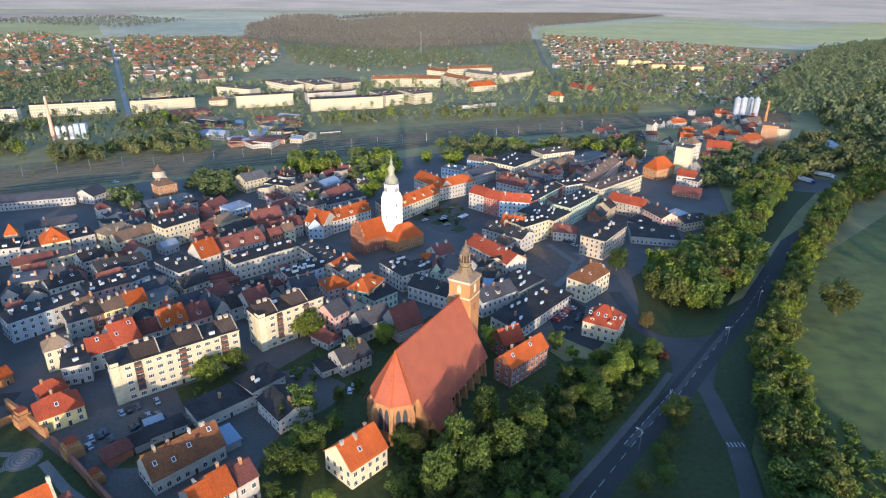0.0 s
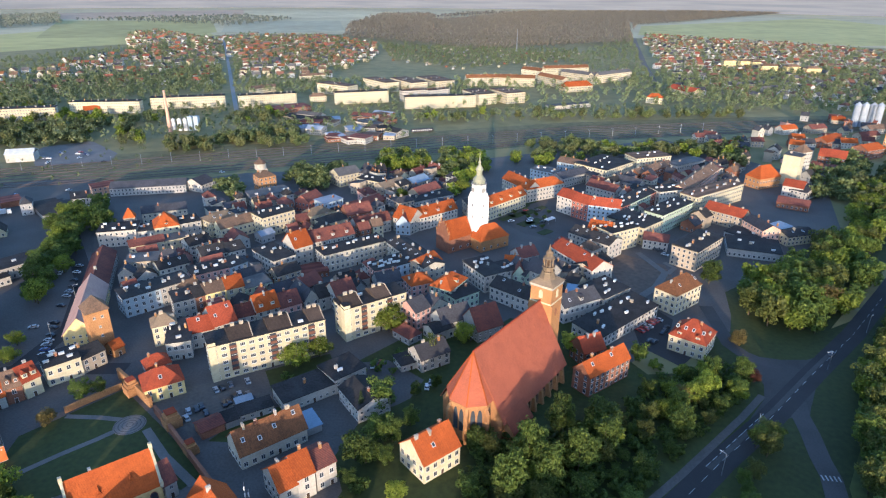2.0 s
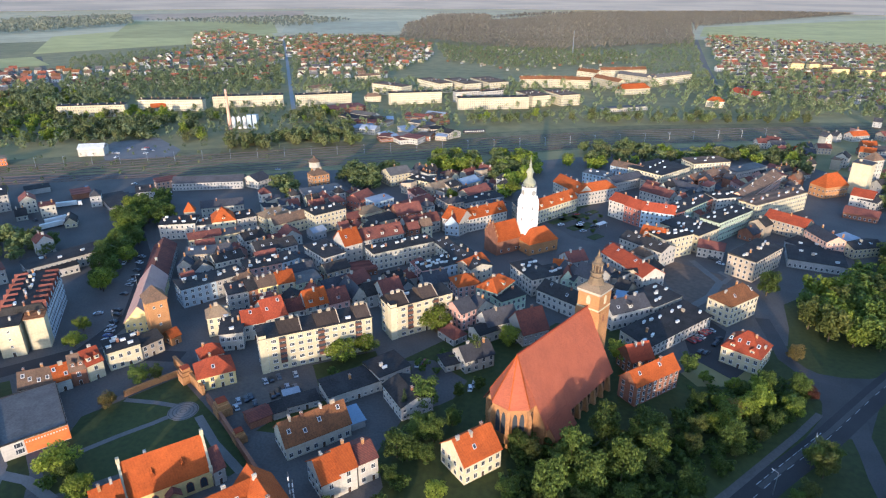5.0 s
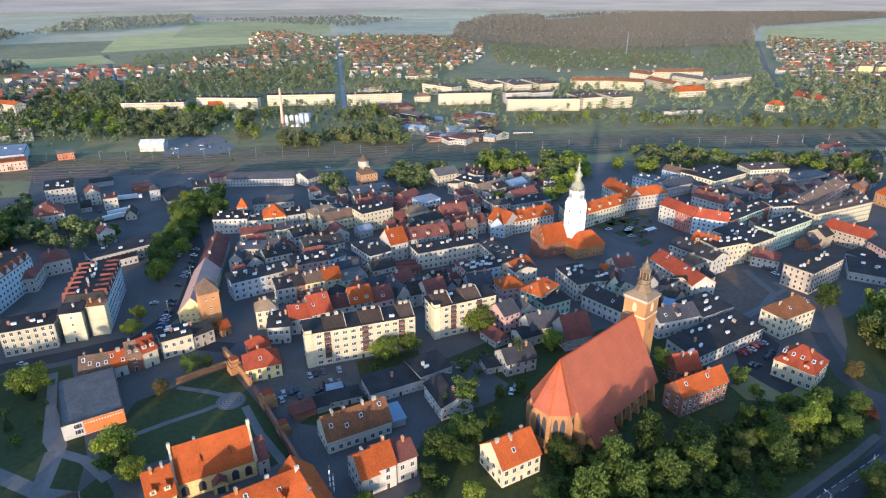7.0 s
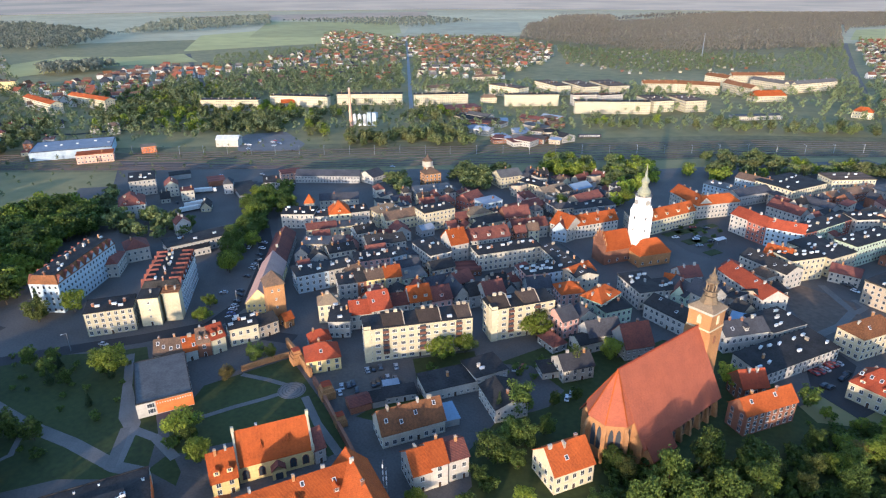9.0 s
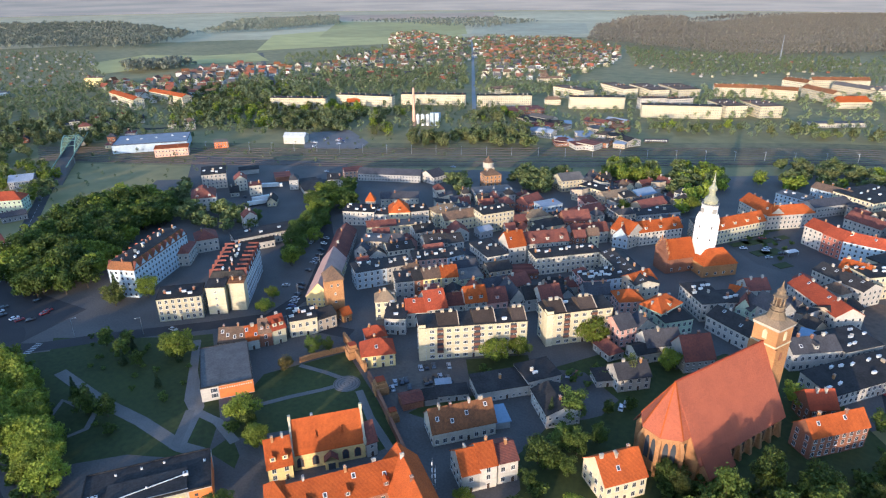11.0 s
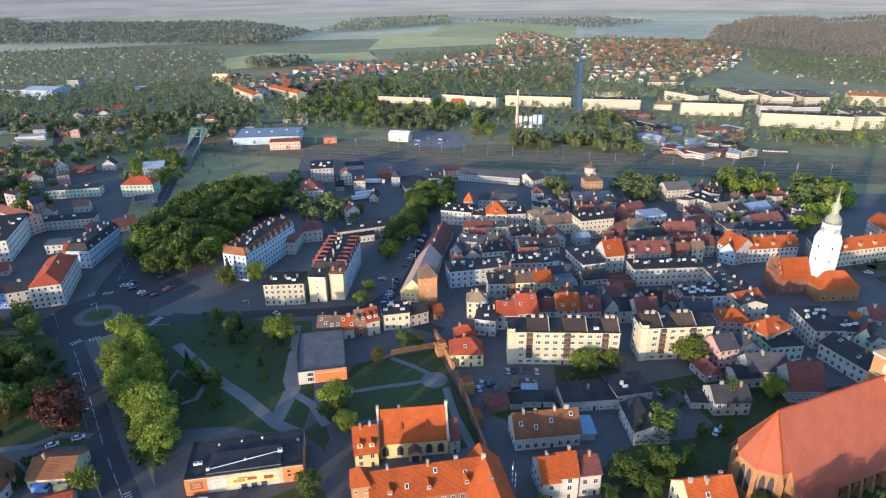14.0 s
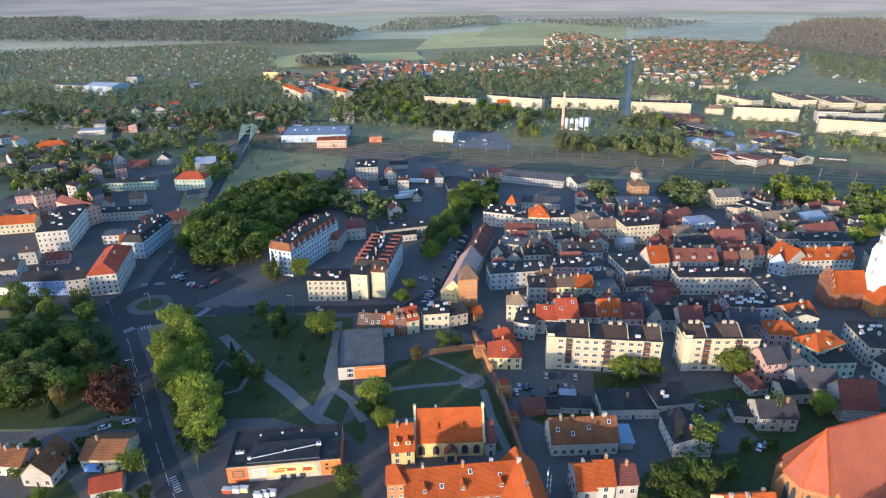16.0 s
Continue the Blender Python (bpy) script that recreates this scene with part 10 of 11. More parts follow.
tree("lime", 58.2, 191.0, 0.8)
tree("green", 33.5, 180.4, 1.3)
tree("green", 30.9, 175.0, 1.0)
tree("green", -159.3, 169.4, 0.8)
tree("green", -154.3, 173.2, 0.6)
tree("lime", -204.3, 186.1, 0.8)
tree("lime", -211.3, 199.0, 0.7)
tree("green", -335.9, 276.2, 1.0)
tree("green", -315.2, 274.3, 0.9)
tree("green", -301.7, 278.5, 0.9)
tree("lime", -86.8, 415.3, 1)
tree("lime", -45.3, 440.2, 1.1)
wood([(-55.8, 166.7), (-39.8, 172.7), (-35.0, 155.9), (-44.8, 143.5)], 10, ["green", "green2"], 0.7, 1.0, 23, single=True)
wood([(93.1, 191.5), (96.0, 185.9), (89.8, 176.0), (80.0, 162.9), (72.8, 147.1), (62.8, 143.2), (56.5, 141.1), (69.2, 157.1), (78.1, 170.9)], 6.2, ["green", "olive", "lime", "green2"], 0.45, 0.75, 26, single=True)
L1 = [(-12.5, 168.8), (-0.8, 174.4), (13.1, 169.0), (28.7, 182.1), (46.6, 196.7), (58.4, 211.0), (76.2, 224.7), (88.1, 232.6), (97.0, 226.0), (95.0, 214.5), (81.6, 197.6), (67.0, 180.6), (53.0, 164.0), (40.2, 148.8), (33.9, 131.0), (-10.0, 129.9)]
wood(L1, 9.2, ["green", "green2", "green2", "olive", "lime", "green"], 0.42, 0.86, 21, single=True)
tree("copper", 97.0, 219.0, 0.55)
tree("lime", 86.6, 206.0, 0.75)
tree("lime", 77.0, 213.0, 0.7)
for x_, y_, s_, z_ in ((8, 158, 1.0, 1.55), (19, 173, 1.0, 1.45), (24, 157, 1.05, 1.5), (3, 142, 1.0, 1.5), (14, 149, 1.0, 1.4), (33, 168, 1.0, 1.2)):
    tree("green2", x_, y_, s_, z_)
wood(L1, 4.2, ["bush"], 0.8, 1.6, 64)
# unseen wood below the view, added to throw shade on the church trees
wood([(114, 122), (118, 70), (20, 55), (-6, 60), (-4, 100), (24, 116), (60, 118)], 9.5, ["green2", "green"], 1.1, 1.45, 22)
wood([(111.1, 290.9), (125.8, 310.3), (151.0, 333.8), (180.2, 369.7), (207.0, 391.8), (234.2, 444.5), (262.4, 490.2), (300.3, 520.2), (310.2, 498.0), (278.1, 462.5), (220.9, 383.3), (180.8, 328.3), (150.0, 288.5), (128.7, 263.1), (113.3, 262.5)], 9, ["green", "lime", "lime", "olive", "green"], 0.9, 1.35, 24)
wood([(109.1, 130.9), (118.9, 178.5), (138.5, 223.4), (168.2, 270.1), (229.9, 353.6), (290.8, 433.1), (364.4, 512.1), (451.2, 596.9), (360.0, 463.5), (294.5, 408.1), (224.1, 327.2), (180.5, 264.4), (152.9, 223.6), (135.5, 178.7), (122.3, 130.9)], 7, ["olive", "lime", "olive", "green", "lime"], 0.7, 1.05, 25)
wood([(109.1, 130.9), (118.9, 178.5), (138.5, 223.4), (168.2, 270.1), (229.9, 353.6), (262.1, 372.2), (180.5, 264.4), (152.9, 223.6), (135.5, 178.7), (122.3, 130.9)], 5, ["bush"], 0.9, 1.7, 65)
wood([(137.5, 182.3), (150.1, 180.4), (150.9, 132.2), (125.2, 132.1)], 4.5, ["bush"], 0.7, 1.3, 68)
wood([(125.0, 195.4), (132.1, 181.8), (120.1, 143.2), (112.8, 130.7), (100.4, 130.7)], 6.5, ["olive", "green2", "green"], 0.7, 1.05, 69)
wood([(122.2, 257.8), (128.5, 249.8), (158.0, 282.3), (189.5, 322.4), (190.5, 334.7), (158.0, 292.2)], 8, ["green", "lime", "green2"], 0.8, 1.2, 70)
# clumps along the railway
for n_, (p_, gap_, kinds_) in enumerate((
        ([(-132.9, 526), (-111, 548), (-85, 530), (-81, 489), (-117, 495)], 10, ("green", "lime")), ([(-75, 549), (-43, 565), (-33, 512), (-61, 497)], 10, ("green", "lime")),
        ([(3, 606), (77, 618), (75, 586), (6, 570)], 12, ("far", "far2")), ([(112, 618), (220, 640), (202, 595), (104, 579)], 13, ("far", "far2")),
        ([(0, 765), (269, 815), (254, 778), (0, 730)], 14, ("far", "far2")), ([(-131, 720), (-7, 770), (-6, 735), (-122, 690)], 19, ("far", "far2", "far3")),
        ([(-348, 540), (-311, 568), (-282, 530), (-323, 510)], 11, ("far", "far2")), ([(-310, 585), (-250, 650), (-209, 560), (-276, 545)], 11, ("far", "far2")),
        ([(-198, 475), (-146, 490), (-131, 452), (-181, 436)], 11, ("green", "green2")), ([(-539, 537), (-494, 610), (-421, 541), (-478, 505)], 10, ("far", "far2")),
        ([(-425, 578), (-427, 620), (-366, 550), (-379, 530)], 13, ("far2", "far3")), ([(-337, 548), (-264, 600), (-249, 570), (-324, 530)], 11, ("far", "far2")),
        ([(-870, 656), (-742, 762), (-563, 600), (-588, 500), (-694, 520)], 16, ("far", "far2")), ([(-357, 667), (-320, 738), (-275, 680), (-318, 640)], 13, ("far", "far2", "far3")))):
    wood(p_, gap_, kinds_, 0.65, 1.1, 300 + n_)
# undergrowth and trees of the shaded park
wood([(-238.7, 114.6), (-238.7, 136.7), (-211.0, 150.4), (-178.2, 137.1), (-176.0, 111.3), (-201.9, 103.8)], 11, ["bush"], 0.45, 0.9, 332)
wood([(-359.1, 48.0), (-340.4, 65.1), (-322.2, 76.0), (-283.5, 66.6), (-247.3, 55.9), (-245.8, 38.0), (-262.4, 18.3)], 12, ["green", "lime", "olive", "green2"], 0.8, 1.15, 330, single=True)
wood([(-259.4, 130.0), (-234.5, 140.5), (-221.6, 132.8), (-236.0, 117.9)], 7, ["conifer", "green", "bush"], 0.5, 0.8, 331)
tree("gold", 150.1, 286.8, 1.4)
tree("olive", 194.5, 258.4, 1.75)
wood([(255.5, 503.8), (412.0, 658.6), (445.1, 590.7), (389.9, 509.9), (325.2, 507.0), (236.1, 433.0)], 12, ["olive", "gold", "green2", "olive"], 1.0, 1.5, 27)
wood([(228.3, 520.9), (304.4, 612.0), (304.7, 565.2), (233.0, 454.2), (210.6, 453.3)], 12, ["green", "green2"], 0.9, 1.3, 28)
wood([(481.4, 779.6), (818.1, 1136.1), (498.0, 623.0), (432.9, 632.3)], 16, ["far2", "far"], 1.0, 1.5, 29)
wood([(-356.2, 141.3), (-386.5, 176.0), (-417.9, 215.6), (-419.8, 268.2), (-375.6, 272.1), (-347.3, 242.8), (-334.2, 200.6), (-308.7, 171.7), (-300.1, 151.5), (-321.9, 135.1)], 8.5, ["green", "green2", "lime"], 1.05, 1.5, 31)
wood([(-243.0, 77.8), (-265.4, 92.9), (-259.4, 98.4), (-216.2, 84.6), (-184.7, 73.2), (-177.2, 62.3), (-186.9, 62.5)], 6.5, ["lime", "lime", "lime"], 1.0, 1.3, 32, single=True)
wood([(-344.7, 19.0), (-262.5, 40.8), (-240.5, 40.0), (-264.9, 4.7)], 12, ["green", "olive", "green2"], 0.8, 1.2, 33, single=True)
tree("copper", -218.6, 49.6, 1.75)
tree("gold", -242.2, 37.9, 1.0)
tree("green", -268.6, 40.6, 1.0)
tree("conifer", -235.2, 32.5, 0.8)
tree("green", -213.1, 139.3, 1.0)
tree("olive", -276.4, 155.4, 1.2)
tree("conifer", -279.9, 159.3, 1.1)
tree("lime", -269.2, 169.0, 1.1)
tree("conifer", -205.9, 97.6, 0.8)
tree("bush", -189.5, 93.4, 1.2)
tree("green", -124.3, 85.1, 0.9)
tree("lime", -181.8, 41.3, 0.9)
tree("lime", -31.6, 137.5, 0.7)
tree("green", -47.1, 141.6, 0.6)
tree("bush", -47.6, 130.0, 1.6)
tree("bush", -42.8, 126.5, 1.8)
tree("bush", -51.6, 124.1, 1.6)
tree("lime", -62.8, 125.6, 0.6)
tree("green", -10.1, 143.5, 0.8)
tree("bush", -43.7, 139.9, 1.6)
tree("bush", -53.8, 144.5, 1.3)
tree("green", -44.2, 167.6, 0.7)
tree("bush", -44.8, 152.3, 1.7)
tree("bush", -190.4, 9.2, 1.8)
tree("lime", -191.4, 15.1, 0.6)
tree("bush", -208.9, 20.0, 1.6)
tree("bush", -210.2, 14.4, 1.5)
tree("conifer", -214.0, 27.5, 0.5)
tree("conifer", -202.0, 26.5, 0.55)
tree("green", -168.3, 38.9, 0.5)
tree("lime", -168.3, 32.2, 0.7)
tree("bush", -210.6, 34.8, 1.2)
tree("bush", -206.8, 38.4, 1.3)
tree("bush", -178.5, 30.5, 1.0)
tree("bush", -219.2, 17.5, 1.5)
tree("bush", -114.3, 79.6, 1.4)
tree("bush", -121.6, 72.3, 1.3)
tree("green", -147.7, 119.8, 0.75)
tree("lime", -140.2, 115.1, 0.75)
tree("bush", -151.4, 115.3, 1.4)
tree("conifer", -202.8, 29.7, 0.7)
tree("green", -217.2, 21.5, 0.6)
wood([(-240.9, 309.0), (-303.7, 350.1), (-297.8, 351.9), (-288.7, 376.4), (-276.2, 358.7)], 9, ["green"], 0.9, 1.1, 34)
wood([(-244.8, 247.4), (-275.4, 292.8), (-299.3, 344.6), (-281.9, 350.1), (-254.9, 299.2), (-238.1, 257.7), (-222.7, 217.9)], 8, ["lime", "green", "green2"], 0.9, 1.15, 35, single=True)
wood([(-374.4, 261.6), (-435.9, 329.9), (-362.9, 275.9), (-306.1, 283.1), (-287.8, 259.5), (-329.3, 246.5)], 11, ["green", "green2"], 0.8, 1.2, 36)
wood([(-228.1, 411.0), (-235.7, 461.0), (-198.6, 404.9), (-197.6, 383.5)], 10, ["green"], 0.9, 1.1, 37)
wood([(-172.6, 420.7), (-189.5, 475.6), (-152.5, 487.3), (-133.5, 457.3), (-151.8, 427.3)], 11, ["green", "green2"], 0.9, 1.2, 38)
wood([(-120.3, 478.9), (-127.1, 525.5), (-88.2, 537.8), (-75.4, 493.1)], 11, ["lime", "green2"], 0.9, 1.25, 39)
wood([(-73.8, 512.2), (-50.5, 560.5), (-26.0, 508.7), (-40.2, 470.4), (-51.0, 423.0)], 11, ["green2", "lime"], 0.9, 1.2, 40)
wood([(-16.5, 540.1), (43.8, 594.7), (93.2, 606.0), (213.1, 602.9), (191.2, 527.9), (136.8, 588.6), (-3.5, 515.8)], 13, ["far", "far3", "far2"], 0.8, 1.2, 41)
wood([(-664.4, 497.1), (-746.3, 645.4), (-748.5, 780.7), (-551.0, 662.5), (-425.9, 661.1), (-391.8, 713.2), (-437.1, 585.5), (-502.3, 503.9), (-612.7, 455.1)], 15, ["far", "far3", "far2"], 0.6, 1.15, 44)
wood([(-622.0, 108.0), (-755.6, 160.2), (-686.9, 219.9), (-687.4, 293.1), (-620.1, 331.8), (-612.1, 251.9), (-578.2, 170.3), (-562.2, 117.3)], 15, ["far", "far2"], 0.8, 1.2, 46)
wood([(-1051.5, 231.0), (-790.0, 291.2), (-778.9, 431.6), (-683.1, 484.4), (-604.4, 364.7), (-707.7, 295.9), (-883.6, 187.9)], 16, ["far", "far2"], 0.7, 1.2, 47)
wood([(-576.1, 104.9), (-620.3, 133.3), (-598.7, 177.5), (-522.2, 152.6), (-528.8, 108.0)], 15, ["far", "far2", "far3"], 0.7, 1.1, 53)
wood([(-525.1, 216.9), (-599.1, 263.3), (-591.7, 302.5), (-500.9, 263.3), (-466.4, 222.9)], 14, ["far", "far3"], 0.6, 1.0, 54)
wood([(-516.8, 127.9), (-562.7, 160.2), (-557.2, 176.7), (-490.3, 151.4), (-471.0, 124.6)], 15, ["far3", "far"], 0.6, 1.0, 55)
wood([(-92.2, 189.8), (-82.2, 201.8), (-70.3, 196.7), (-77.6, 184.1), (-88.1, 180.8)], 7, ["bush"], 0.8, 1.3, 56)
wood([(-61.6, 199.4), (-44.6, 227.9), (-37.9, 220.3), (-44.1, 204.9), (-56.1, 197.0)], 7, ["bush", "bush"], 0.9, 1.6, 57)
wood([(-45.0, 174.1), (-35.3, 207.7), (-25.7, 219.5), (-18.8, 204.6), (-32.2, 192.5), (-35.7, 170.4)], 10, ["green", "green2"], 0.45, 0.7, 58)
wood([(52.3, 235.2), (66.3, 219.7), (74.5, 222.3), (64.5, 208.5), (50.0, 214.6)], 8, ["bush", "green"], 0.5, 0.9, 59)
wood([(56.8, 226.2), (88.6, 226.7), (87.8, 209.3), (67.7, 193.7), (54.1, 201.0)], 13, ["green", "lime", "olive"], 0.4, 0.65, 61)
wood([(-231.1, 101.2), (-206.3, 99.2), (-178.6, 97.6), (-193.5, 89.1), (-213.4, 92.8)], 9, ["green", "conifer", "bush"], 0.6, 0.9, 62)
wood([(-241.2, 120.0), (-206.3, 140.7), (-190.4, 125.5), (-195.7, 108.9)], 13, ["green", "conifer"], 0.5, 0.8, 63)
wood([(-344.7, 19.0), (-283.5, 70.8), (-246.4, 62.8), (-236.5, 45.0), (-264.9, 4.7)], 7, ["bush"], 0.9, 1.6, 66)
wood([(-246.4, 74.8), (-266.9, 93.1), (-260.5, 102.6), (-212.2, 88.2), (-179.2, 73.8), (-172.5, 59.5), (-186.9, 58.3)], 6, ["bush"], 1.0, 1.8, 67)

# ---- attics and loggias of the cream blocks ----
RAIL = surface("brown_railing", (.16, .07, .045), grain=3, bump=.1)


def block_detail(x, y, ang, L, D, attics, loggias, eave=16):
    """Raised brown attics, chimney rows and dark loggia columns as things on the block."""
    at = pose(x, y, 0, 0, 0, ang)
    for a, b in attics:
        t = new("attic")
        tagged(t, "dark brown pitched attic on the cream block", "attic", "attics of the cream blocks")
        t.matrix_basis = at
        bm = bmesh.new()
        extrude(bm, [(.5, eave + .5), (D - .5, eave + .5), (D - .5, eave + 2.2), (D * .6, eave + 3.4)], L * a, L * b, "x")
        part("roof", bm, ROOF["umber"], t)
        for i in range(2):
            share("chimney", CHIM[1], t, pose(L * (a + (b - a) * (.3 + .4 * i)), D * .62, eave + 3.3))
        bm = bmesh.new()
        extrude(bm, [(.3, eave + .4), (D - .3, eave + .4), (D - .3, eave + 2.6), (D * .6, eave + 3.8)], L * b, L * b + .35, "x")
        part("fire_wall", bm, WALL["tan"], t)
    pier = tagged(new("stair_pier"), "raised cream stair pier at the corner of the block", "pier")
    pier.matrix_basis = at
    bm = bmesh.new()
    box(bm, -.25, -.3, -.3, 2.6, 3.4, eave + 1.7)
    part("pier_wall", bm, WALL["cream"], pier)
    bm = bmesh.new()
    box(bm, -.4, -.45, eave + 1.7, 2.75, 3.55, eave + 1.9)
    part("pier_cap", bm, ROOF["dark"], pier)
    for c in loggias:
        t = new("loggia")
        tagged(t, "column of dark loggias with brown railings", "loggia", "loggia columns of the cream blocks")
        t.matrix_basis = at @ pose(L * c, 0, 0)
        # dark panel proud of the wall, standing for the shade inside the loggias
        bm = bmesh.new()
        box(bm, -1.3, -.14, 3.4, 1.3, -.02, eave - .4)
        part("recess", bm, GLASS, t)
        for i in range(5):
            bm = bmesh.new()
            box(bm, -1.35, -.5, 3.5 + i * 2.5, 1.35, -.1, 4.6 + i * 2.5)
            part("railing", bm, RAIL, t)


block_detail(-115.3, 186.9, 36.6, 46.6, 11.0, ((.17, .36), (.50, .70), (.86, .99)), (.19, .53, .87))
block_detail(-72.1, 223.8, 42.1, 30.9, 10.9, ((.05, .28), (.5, .75)), (.30, .72))


# ---- small gables along the tenement roofs ----
def gablets(x, y, ang, L, D, eave, n, front):
    at = pose(x, y, 0, 0, 0, ang)
    for i in range(n):
        for side in (0, 1):
            c, w = L * (i + .5) / n, L / n * .42
            t = new("roof_gable")
            tagged(t, "small pointed roof gable with dark red tiles on the tenement", "roof gable", "roof gables of the tenements")
            t.matrix_basis = at if side == 0 else at @ pose(L, D, 0, 0, 0, 180)
            bm = bmesh.new()
            extrude(bm, [(c - w, eave + .1), (c + w, eave + .1), (c, eave + 3.6)], -.15, D * .3, "y")
            part("gable_wall", bm, WALL[front], t)
            bm = bmesh.new()
            extrude(bm, [(c - w - .3, eave - .1), (c, eave + 3.65), (c + w + .3, eave - .1), (c + w + .3, eave + .25), (c, eave + 4.0), (c - w - .3, eave + .25)], -.4, D * .3, "y")
            part("gable_roof", bm, ROOF["darkred"], t)


gablets(-273.4, 166.8, 111.0, 51.1, 14.6, 15.5, 9, "lightblue")
gablets(-218.5, 189.8, 124.8, 39.5, 17.5, 15, 7, "lightblue")


# ---- market square ----
def bed(x, y, ang, l, w):
    bm = bmesh.new()
    box(bm, -l / 2, -w / 2, -.1, l / 2, w / 2, .25)
    ob = tagged(part("flower_bed", bm, GRASS), "low green bed with clipped hedge on the square", "flower bed", "beds on the market square")
    ob.matrix_basis = pose(x, y, .1, 0, 0, ang)


def kiosk(x, y, ang):
    root = tagged(new("market_stall"), "market stall with a white canopy on posts", "stall", "stalls on the square")
    root.matrix_basis = pose(x, y, 0, 0, 0, ang)
    bm = bmesh.new()
    solid(bm, [(-4, -2, 2.6), (4, -2, 2.6), (4, 2, 2.6), (-4, 2, 2.6)], [(-3, -.1, 3.6), (3, -.1, 3.6), (3, .1, 3.6), (-3, .1, 3.6)])
    part("canopy", bm, WHITE, root)
    for sx in (-3.8, 3.8):
        for sy in (-1.8, 1.8):
            bm = bmesh.new()
            box(bm, sx - .06, sy - .06, 0, sx + .06, sy + .06, 2.7)
            part("post", bm, STEEL, root)



bed(-12.9, 400.7, 51, 12, 5)
bed(-6.6, 407.3, 51, 14, 5)
bed(0.4, 416.6, 51, 14, 5)
bed(-8.0, 393.4, 51, 14, 5)
bed(-1.1, 400.0, 51, 14, 6)
bed(6.0, 406.7, 51, 12, 6)
bed(10.1, 388.4, 51, 14, 8)
bed(4.3, 384.5, 51, 12, 7)
bed(16.6, 370.5, 51, 10, 6)
bed(7.6, 428.6, 51, 14, 4)
bed(14.3, 417.4, 51, 9, 5)
kiosk(19.9, 389.4, 51)
tree("bush", -14.4, 394.7, 0.8)
tree("bush", -3.8, 403.6, 0.8)
tree("bush", 3.3, 410.5, 0.8)
tree("bush", 10.9, 401.5, 0.8)
tree("bush", 16.4, 395.7, 0.8)
tree("bush", -13.5, 408.7, 0.8)
tree("bush", 5.7, 395.5, 0.8)
tree("bush", 14.8, 377.7, 0.8)
tree("bush", 19.9, 407.7, 0.8)

# ---- street lamps ----
LAMP = tagged(new("street_lamp"), "tall grey street lamp with a curved arm", "street lamp", "street lamps")
bm = bmesh.new()
turned(bm, [(.14, -.2), (.08, 9)], 6)
part("pole", bm, STEEL, LAMP)
bm = bmesh.new()
box(bm, 0, -.05, 8.8, 1.8, .05, 8.95)
part("arm", bm, STEEL, LAMP)
bm = bmesh.new()
box(bm, 1.5, -.14, 8.72, 2.3, .14, 8.86)
part("lamp_head", bm, WHITE, LAMP)

LAMP.matrix_basis = pose(-214.5, 55.1, 0, 0, 0, 61)
copy_thing(LAMP, pose(-176.5, 43.0, 0, 0, 0, 155))
copy_thing(LAMP, pose(-239.9, 64.9, 0, 0, 0, 239))
copy_thing(LAMP, pose(-339.3, 128.7, 0, 0, 0, 215))
copy_thing(LAMP, pose(-296.8, 96.2, 0, 0, 0, 277))
copy_thing(LAMP, pose(70.1, 163.5, 0, 0, 0, 130))
copy_thing(LAMP, pose(87.7, 186.4, 0, 0, 0, 253))
copy_thing(LAMP, pose(130.2, 232.4, 0, 0, 0, 191))
copy_thing(LAMP, pose(160.9, 267.0, 0, 0, 0, 46))
copy_thing(LAMP, pose(-302.3, 79.2, 0, 0, 0, 316))
copy_thing(LAMP, pose(-266.5, 127.6, 0, 0, 0, 65))
copy_thing(LAMP, pose(-239.5, 143.9, 0, 0, 0, 236))
copy_thing(LAMP, pose(-200.4, 205.9, 0, 0, 0, 322))
copy_thing(LAMP, pose(-214.1, 240.0, 0, 0, 0, 58))

# ---- lorries and containers ----
def lorry(x, y, ang, paint):
    root = tagged(new("lorry"), f"articulated lorry with pale box trailer parked on paving", "lorry", "parked lorries")
    root.matrix_basis = pose(x, y, .1, 0, 0, ang)
    for nm, b, m in (("trailer", (-13, -1.25, 1.1, 0, 1.25, 3.9), WHITE), ("cab", (.6, -1.2, .5, 2.9, 1.2, 3.3), paint), ("windscreen", (2.88, -1.05, 1.8, 2.95, 1.05, 2.8), GLASS), ("chassis", (-12.5, -1, .6, .8, 1, 1.05), DARKMETAL)):
        bm = bmesh.new()
        box(bm, *b)
        part(nm, bm, m, root)
    wh = mesh_of("wheel", lambda b: turned(b, [(.5, -.15), (.5, .15)], 12), [DARKMETAL])
    for wx in (-11.5, -10.2, 1.8):
        for s in (-1, 1):
            share("wheel", wh, root, pose(wx, s * 1.05, .5, 90, 0, 0))



lorry(310.7, 483.1, -64, PAINTS["blue"])
lorry(337.6, 500.6, -51, PAINTS["white"])
lorry(335.6, 477.7, 29, WALL["yellow"])

lorry(-344.6, 346.1, 40, WHITE)
lorry(-328.8, 319.2, 60, WHITE)
lorry(-294.9, 379.3, 30, WHITE)
lorry(-324.0, 310.1, 60, WHITE)

# ---- openings of the gate tower, mast by the convent ----
for wx_, wz_ in ((.32, 15.6), (.68, 15.6), (.5, 11.2), (.5, 7.0)):
    share("window", WIN["small"], GATE, pose(8.4 * wx_, 0, wz_))
for wz_ in (15.6, 10):
    share("window", WIN["small"], GATE, pose(8.4, 9.0 * .5, wz_, 0, 0, 90))


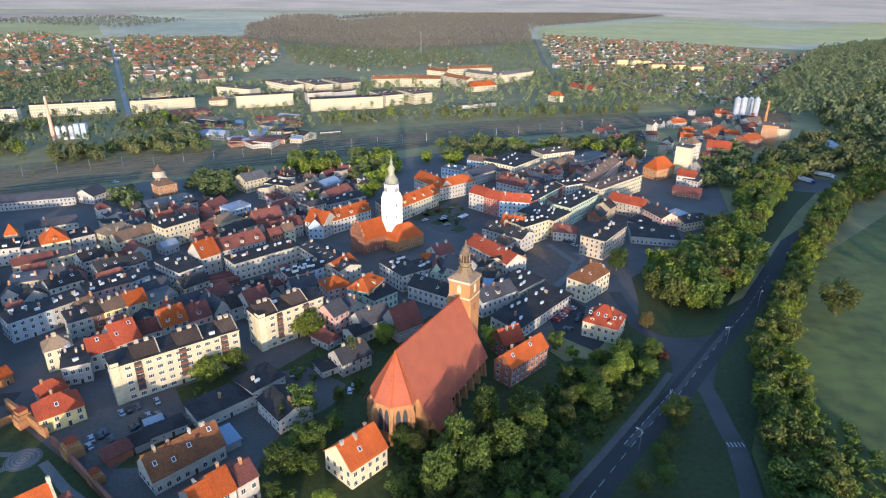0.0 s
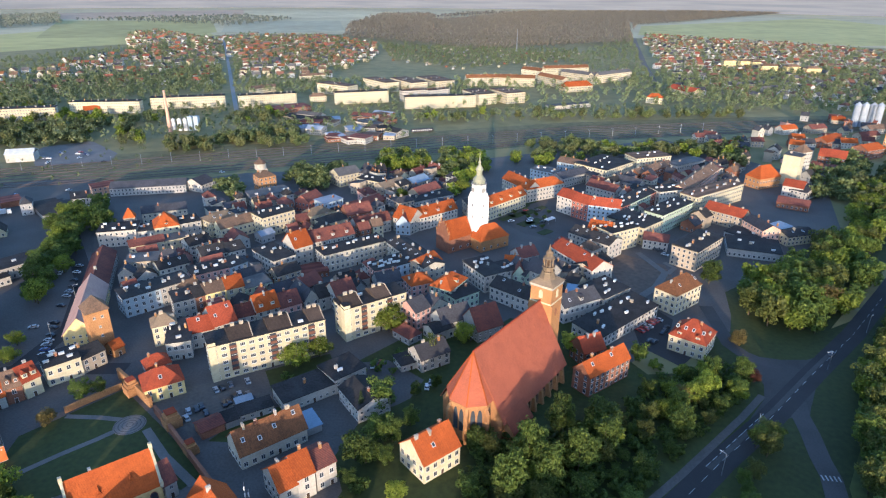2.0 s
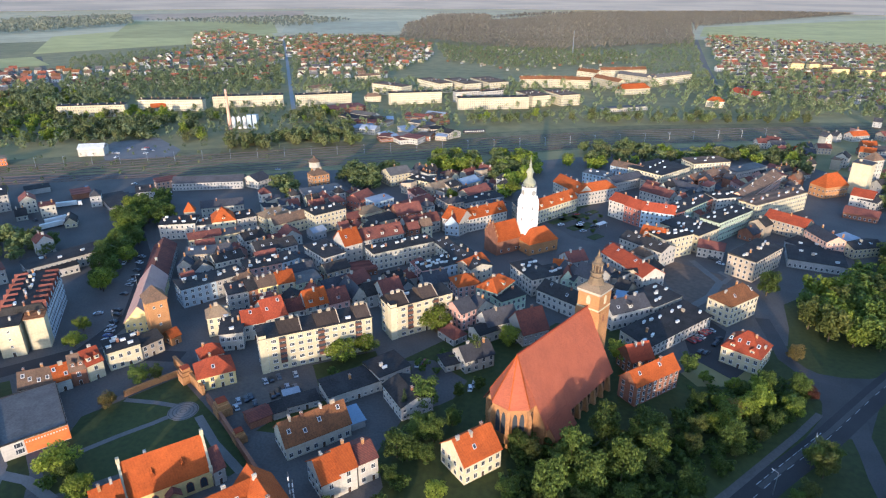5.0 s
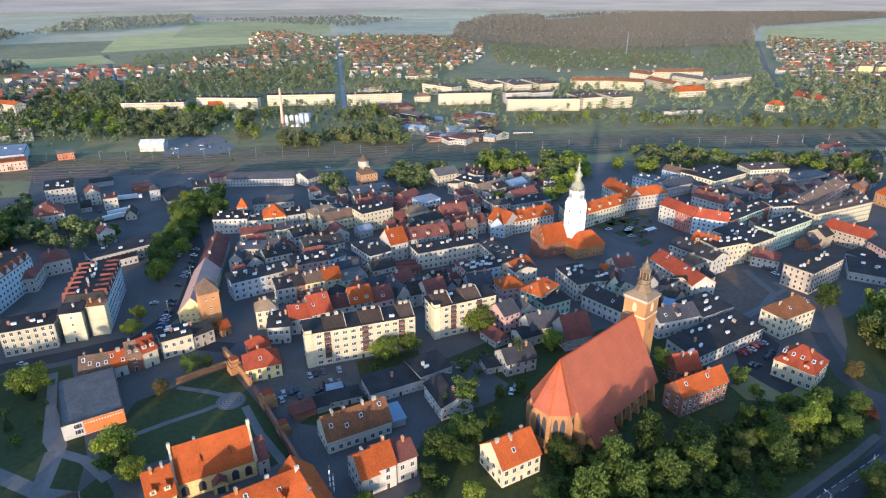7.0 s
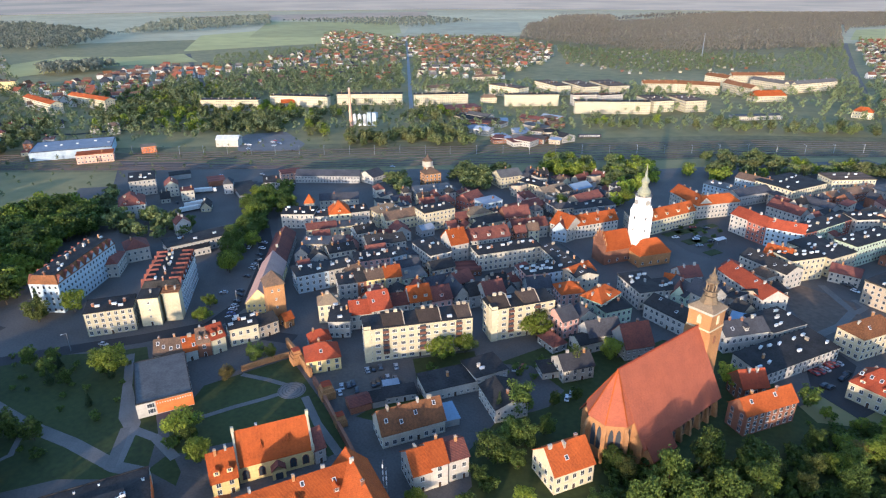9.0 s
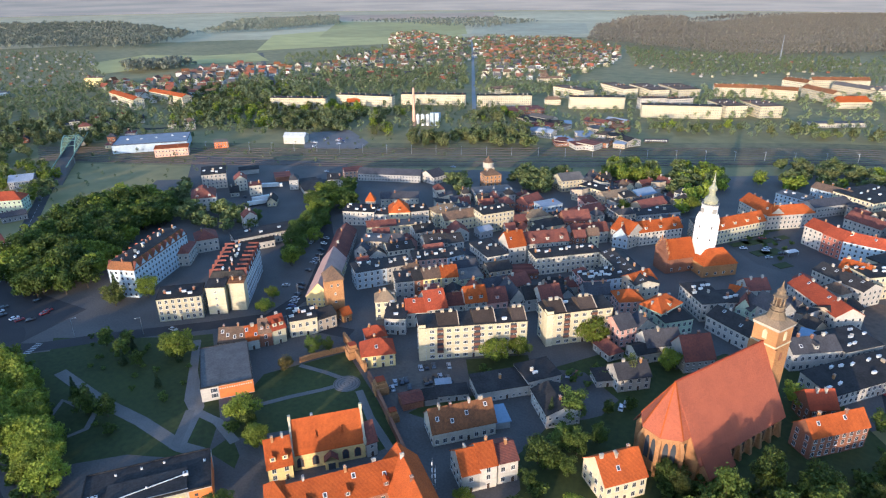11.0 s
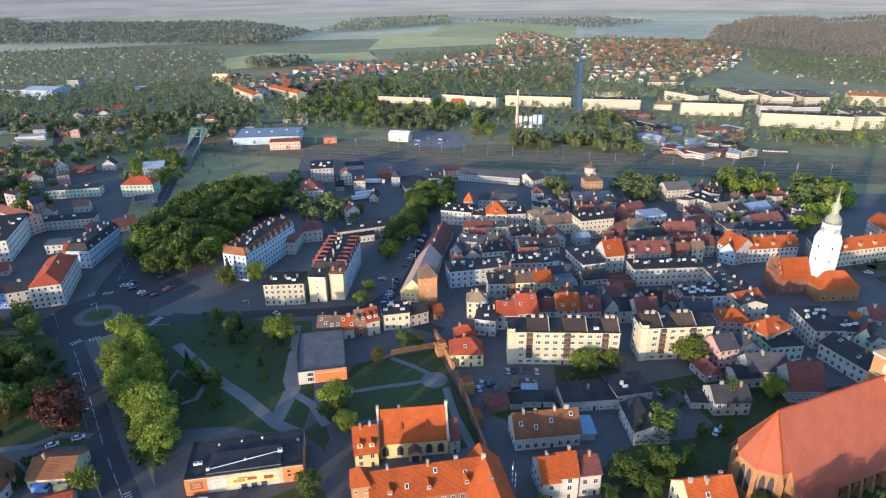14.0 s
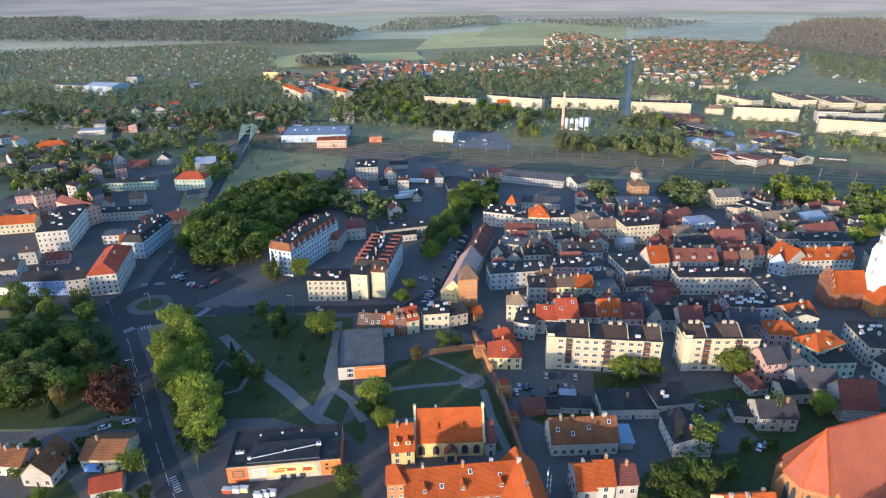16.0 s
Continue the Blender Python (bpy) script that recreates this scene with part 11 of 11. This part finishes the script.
mast_ = tagged(new("antenna_mast"), "pair of slim grey antenna poles with cross ties", "mast")
mast_.matrix_basis = pose(-70.7, 121.7, 0)
for sx_, top_ in ((-.55, 17.5), (.55, 15.0)):
    bm = bmesh.new()
    turned(bm, [(.13, -.2), (.09, top_ * .7), (.05, top_)], 6, sx_, 0)
    part("pole", bm, STEEL, mast_)
    for i_ in range(3):
        bm = bmesh.new()
        box(bm, sx_ - .16, -.3, top_ * (.55 + .14 * i_), sx_ + .16, -.05, top_ * (.55 + .14 * i_) + 1.3)
        part("antenna", bm, WHITE, mast_)
for i_ in range(3):
    bm = bmesh.new()
    box(bm, -.5, -.04, 3 + 4 * i_, .5, .04, 3.1 + 4 * i_)
    part("tie", bm, STEEL, mast_)


def bin_(x, y, ang, mat, label):
    root = tagged(new("recycling_bin"), label, "bin", "bins by the supermarket")
    root.matrix_basis = pose(x, y, 0, 0, 0, ang)
    bm = bmesh.new()
    box(bm, -1.4, -.7, 0, 1.4, .7, 1.7)
    part("body", bm, mat, root)
    bm = bmesh.new()
    box(bm, -1.5, -.8, 1.7, 1.5, .8, 1.9)
    part("lid", bm, WHITE, root)



bin_(-151.7, 58.2, 40, ROOF["red"], "red metal container standing before the supermarket")
bin_(-149.9, 60.2, 40, WHITE, "white metal container standing before the supermarket")
bin_(-148.2, 62.1, 40, WALL["yellow"], "yellow metal container standing before the supermarket")
bin_(-142.5, 64.0, 40, WHITE, "white metal container standing before the supermarket")
bin_(-141.3, 65.8, 40, WHITE, "white metal container standing before the supermarket")
bin_(-140.2, 67.4, 40, WHITE, "white metal container standing before the supermarket")

bm = bmesh.new()
turned(bm, [(5.5, 0), (5.5, .13)], 32)
tagged(part("plaza", bm, PALE_PAVING), "round stone plaza with ring pattern on the lawn", "paving", kind="structure").matrix_basis = pose(-132.8, 158.4, 0)
for i_ in range(4):
    bm = bmesh.new()
    n_ = 32
    a_ = [bm.verts.new(q) for q in ring(5.2 - i_ * 1.3, .15, n_)]
    b_ = [bm.verts.new(q) for q in ring(4.9 - i_ * 1.3, .15, n_)]
    c_ = [bm.verts.new(q) for q in ring(5.2 - i_ * 1.3, .10, n_)]
    for k_ in range(n_):
        bm.faces.new((a_[k_], a_[(k_ + 1) % n_], b_[(k_ + 1) % n_], b_[k_]))
        bm.faces.new((c_[k_], c_[(k_ + 1) % n_], a_[(k_ + 1) % n_], a_[k_]))
    tagged(part("paving_ring", bm, PAVING), "dark stone ring in the plaza", "paving", kind="structure").matrix_basis = pose(-132.8, 158.4, 0)
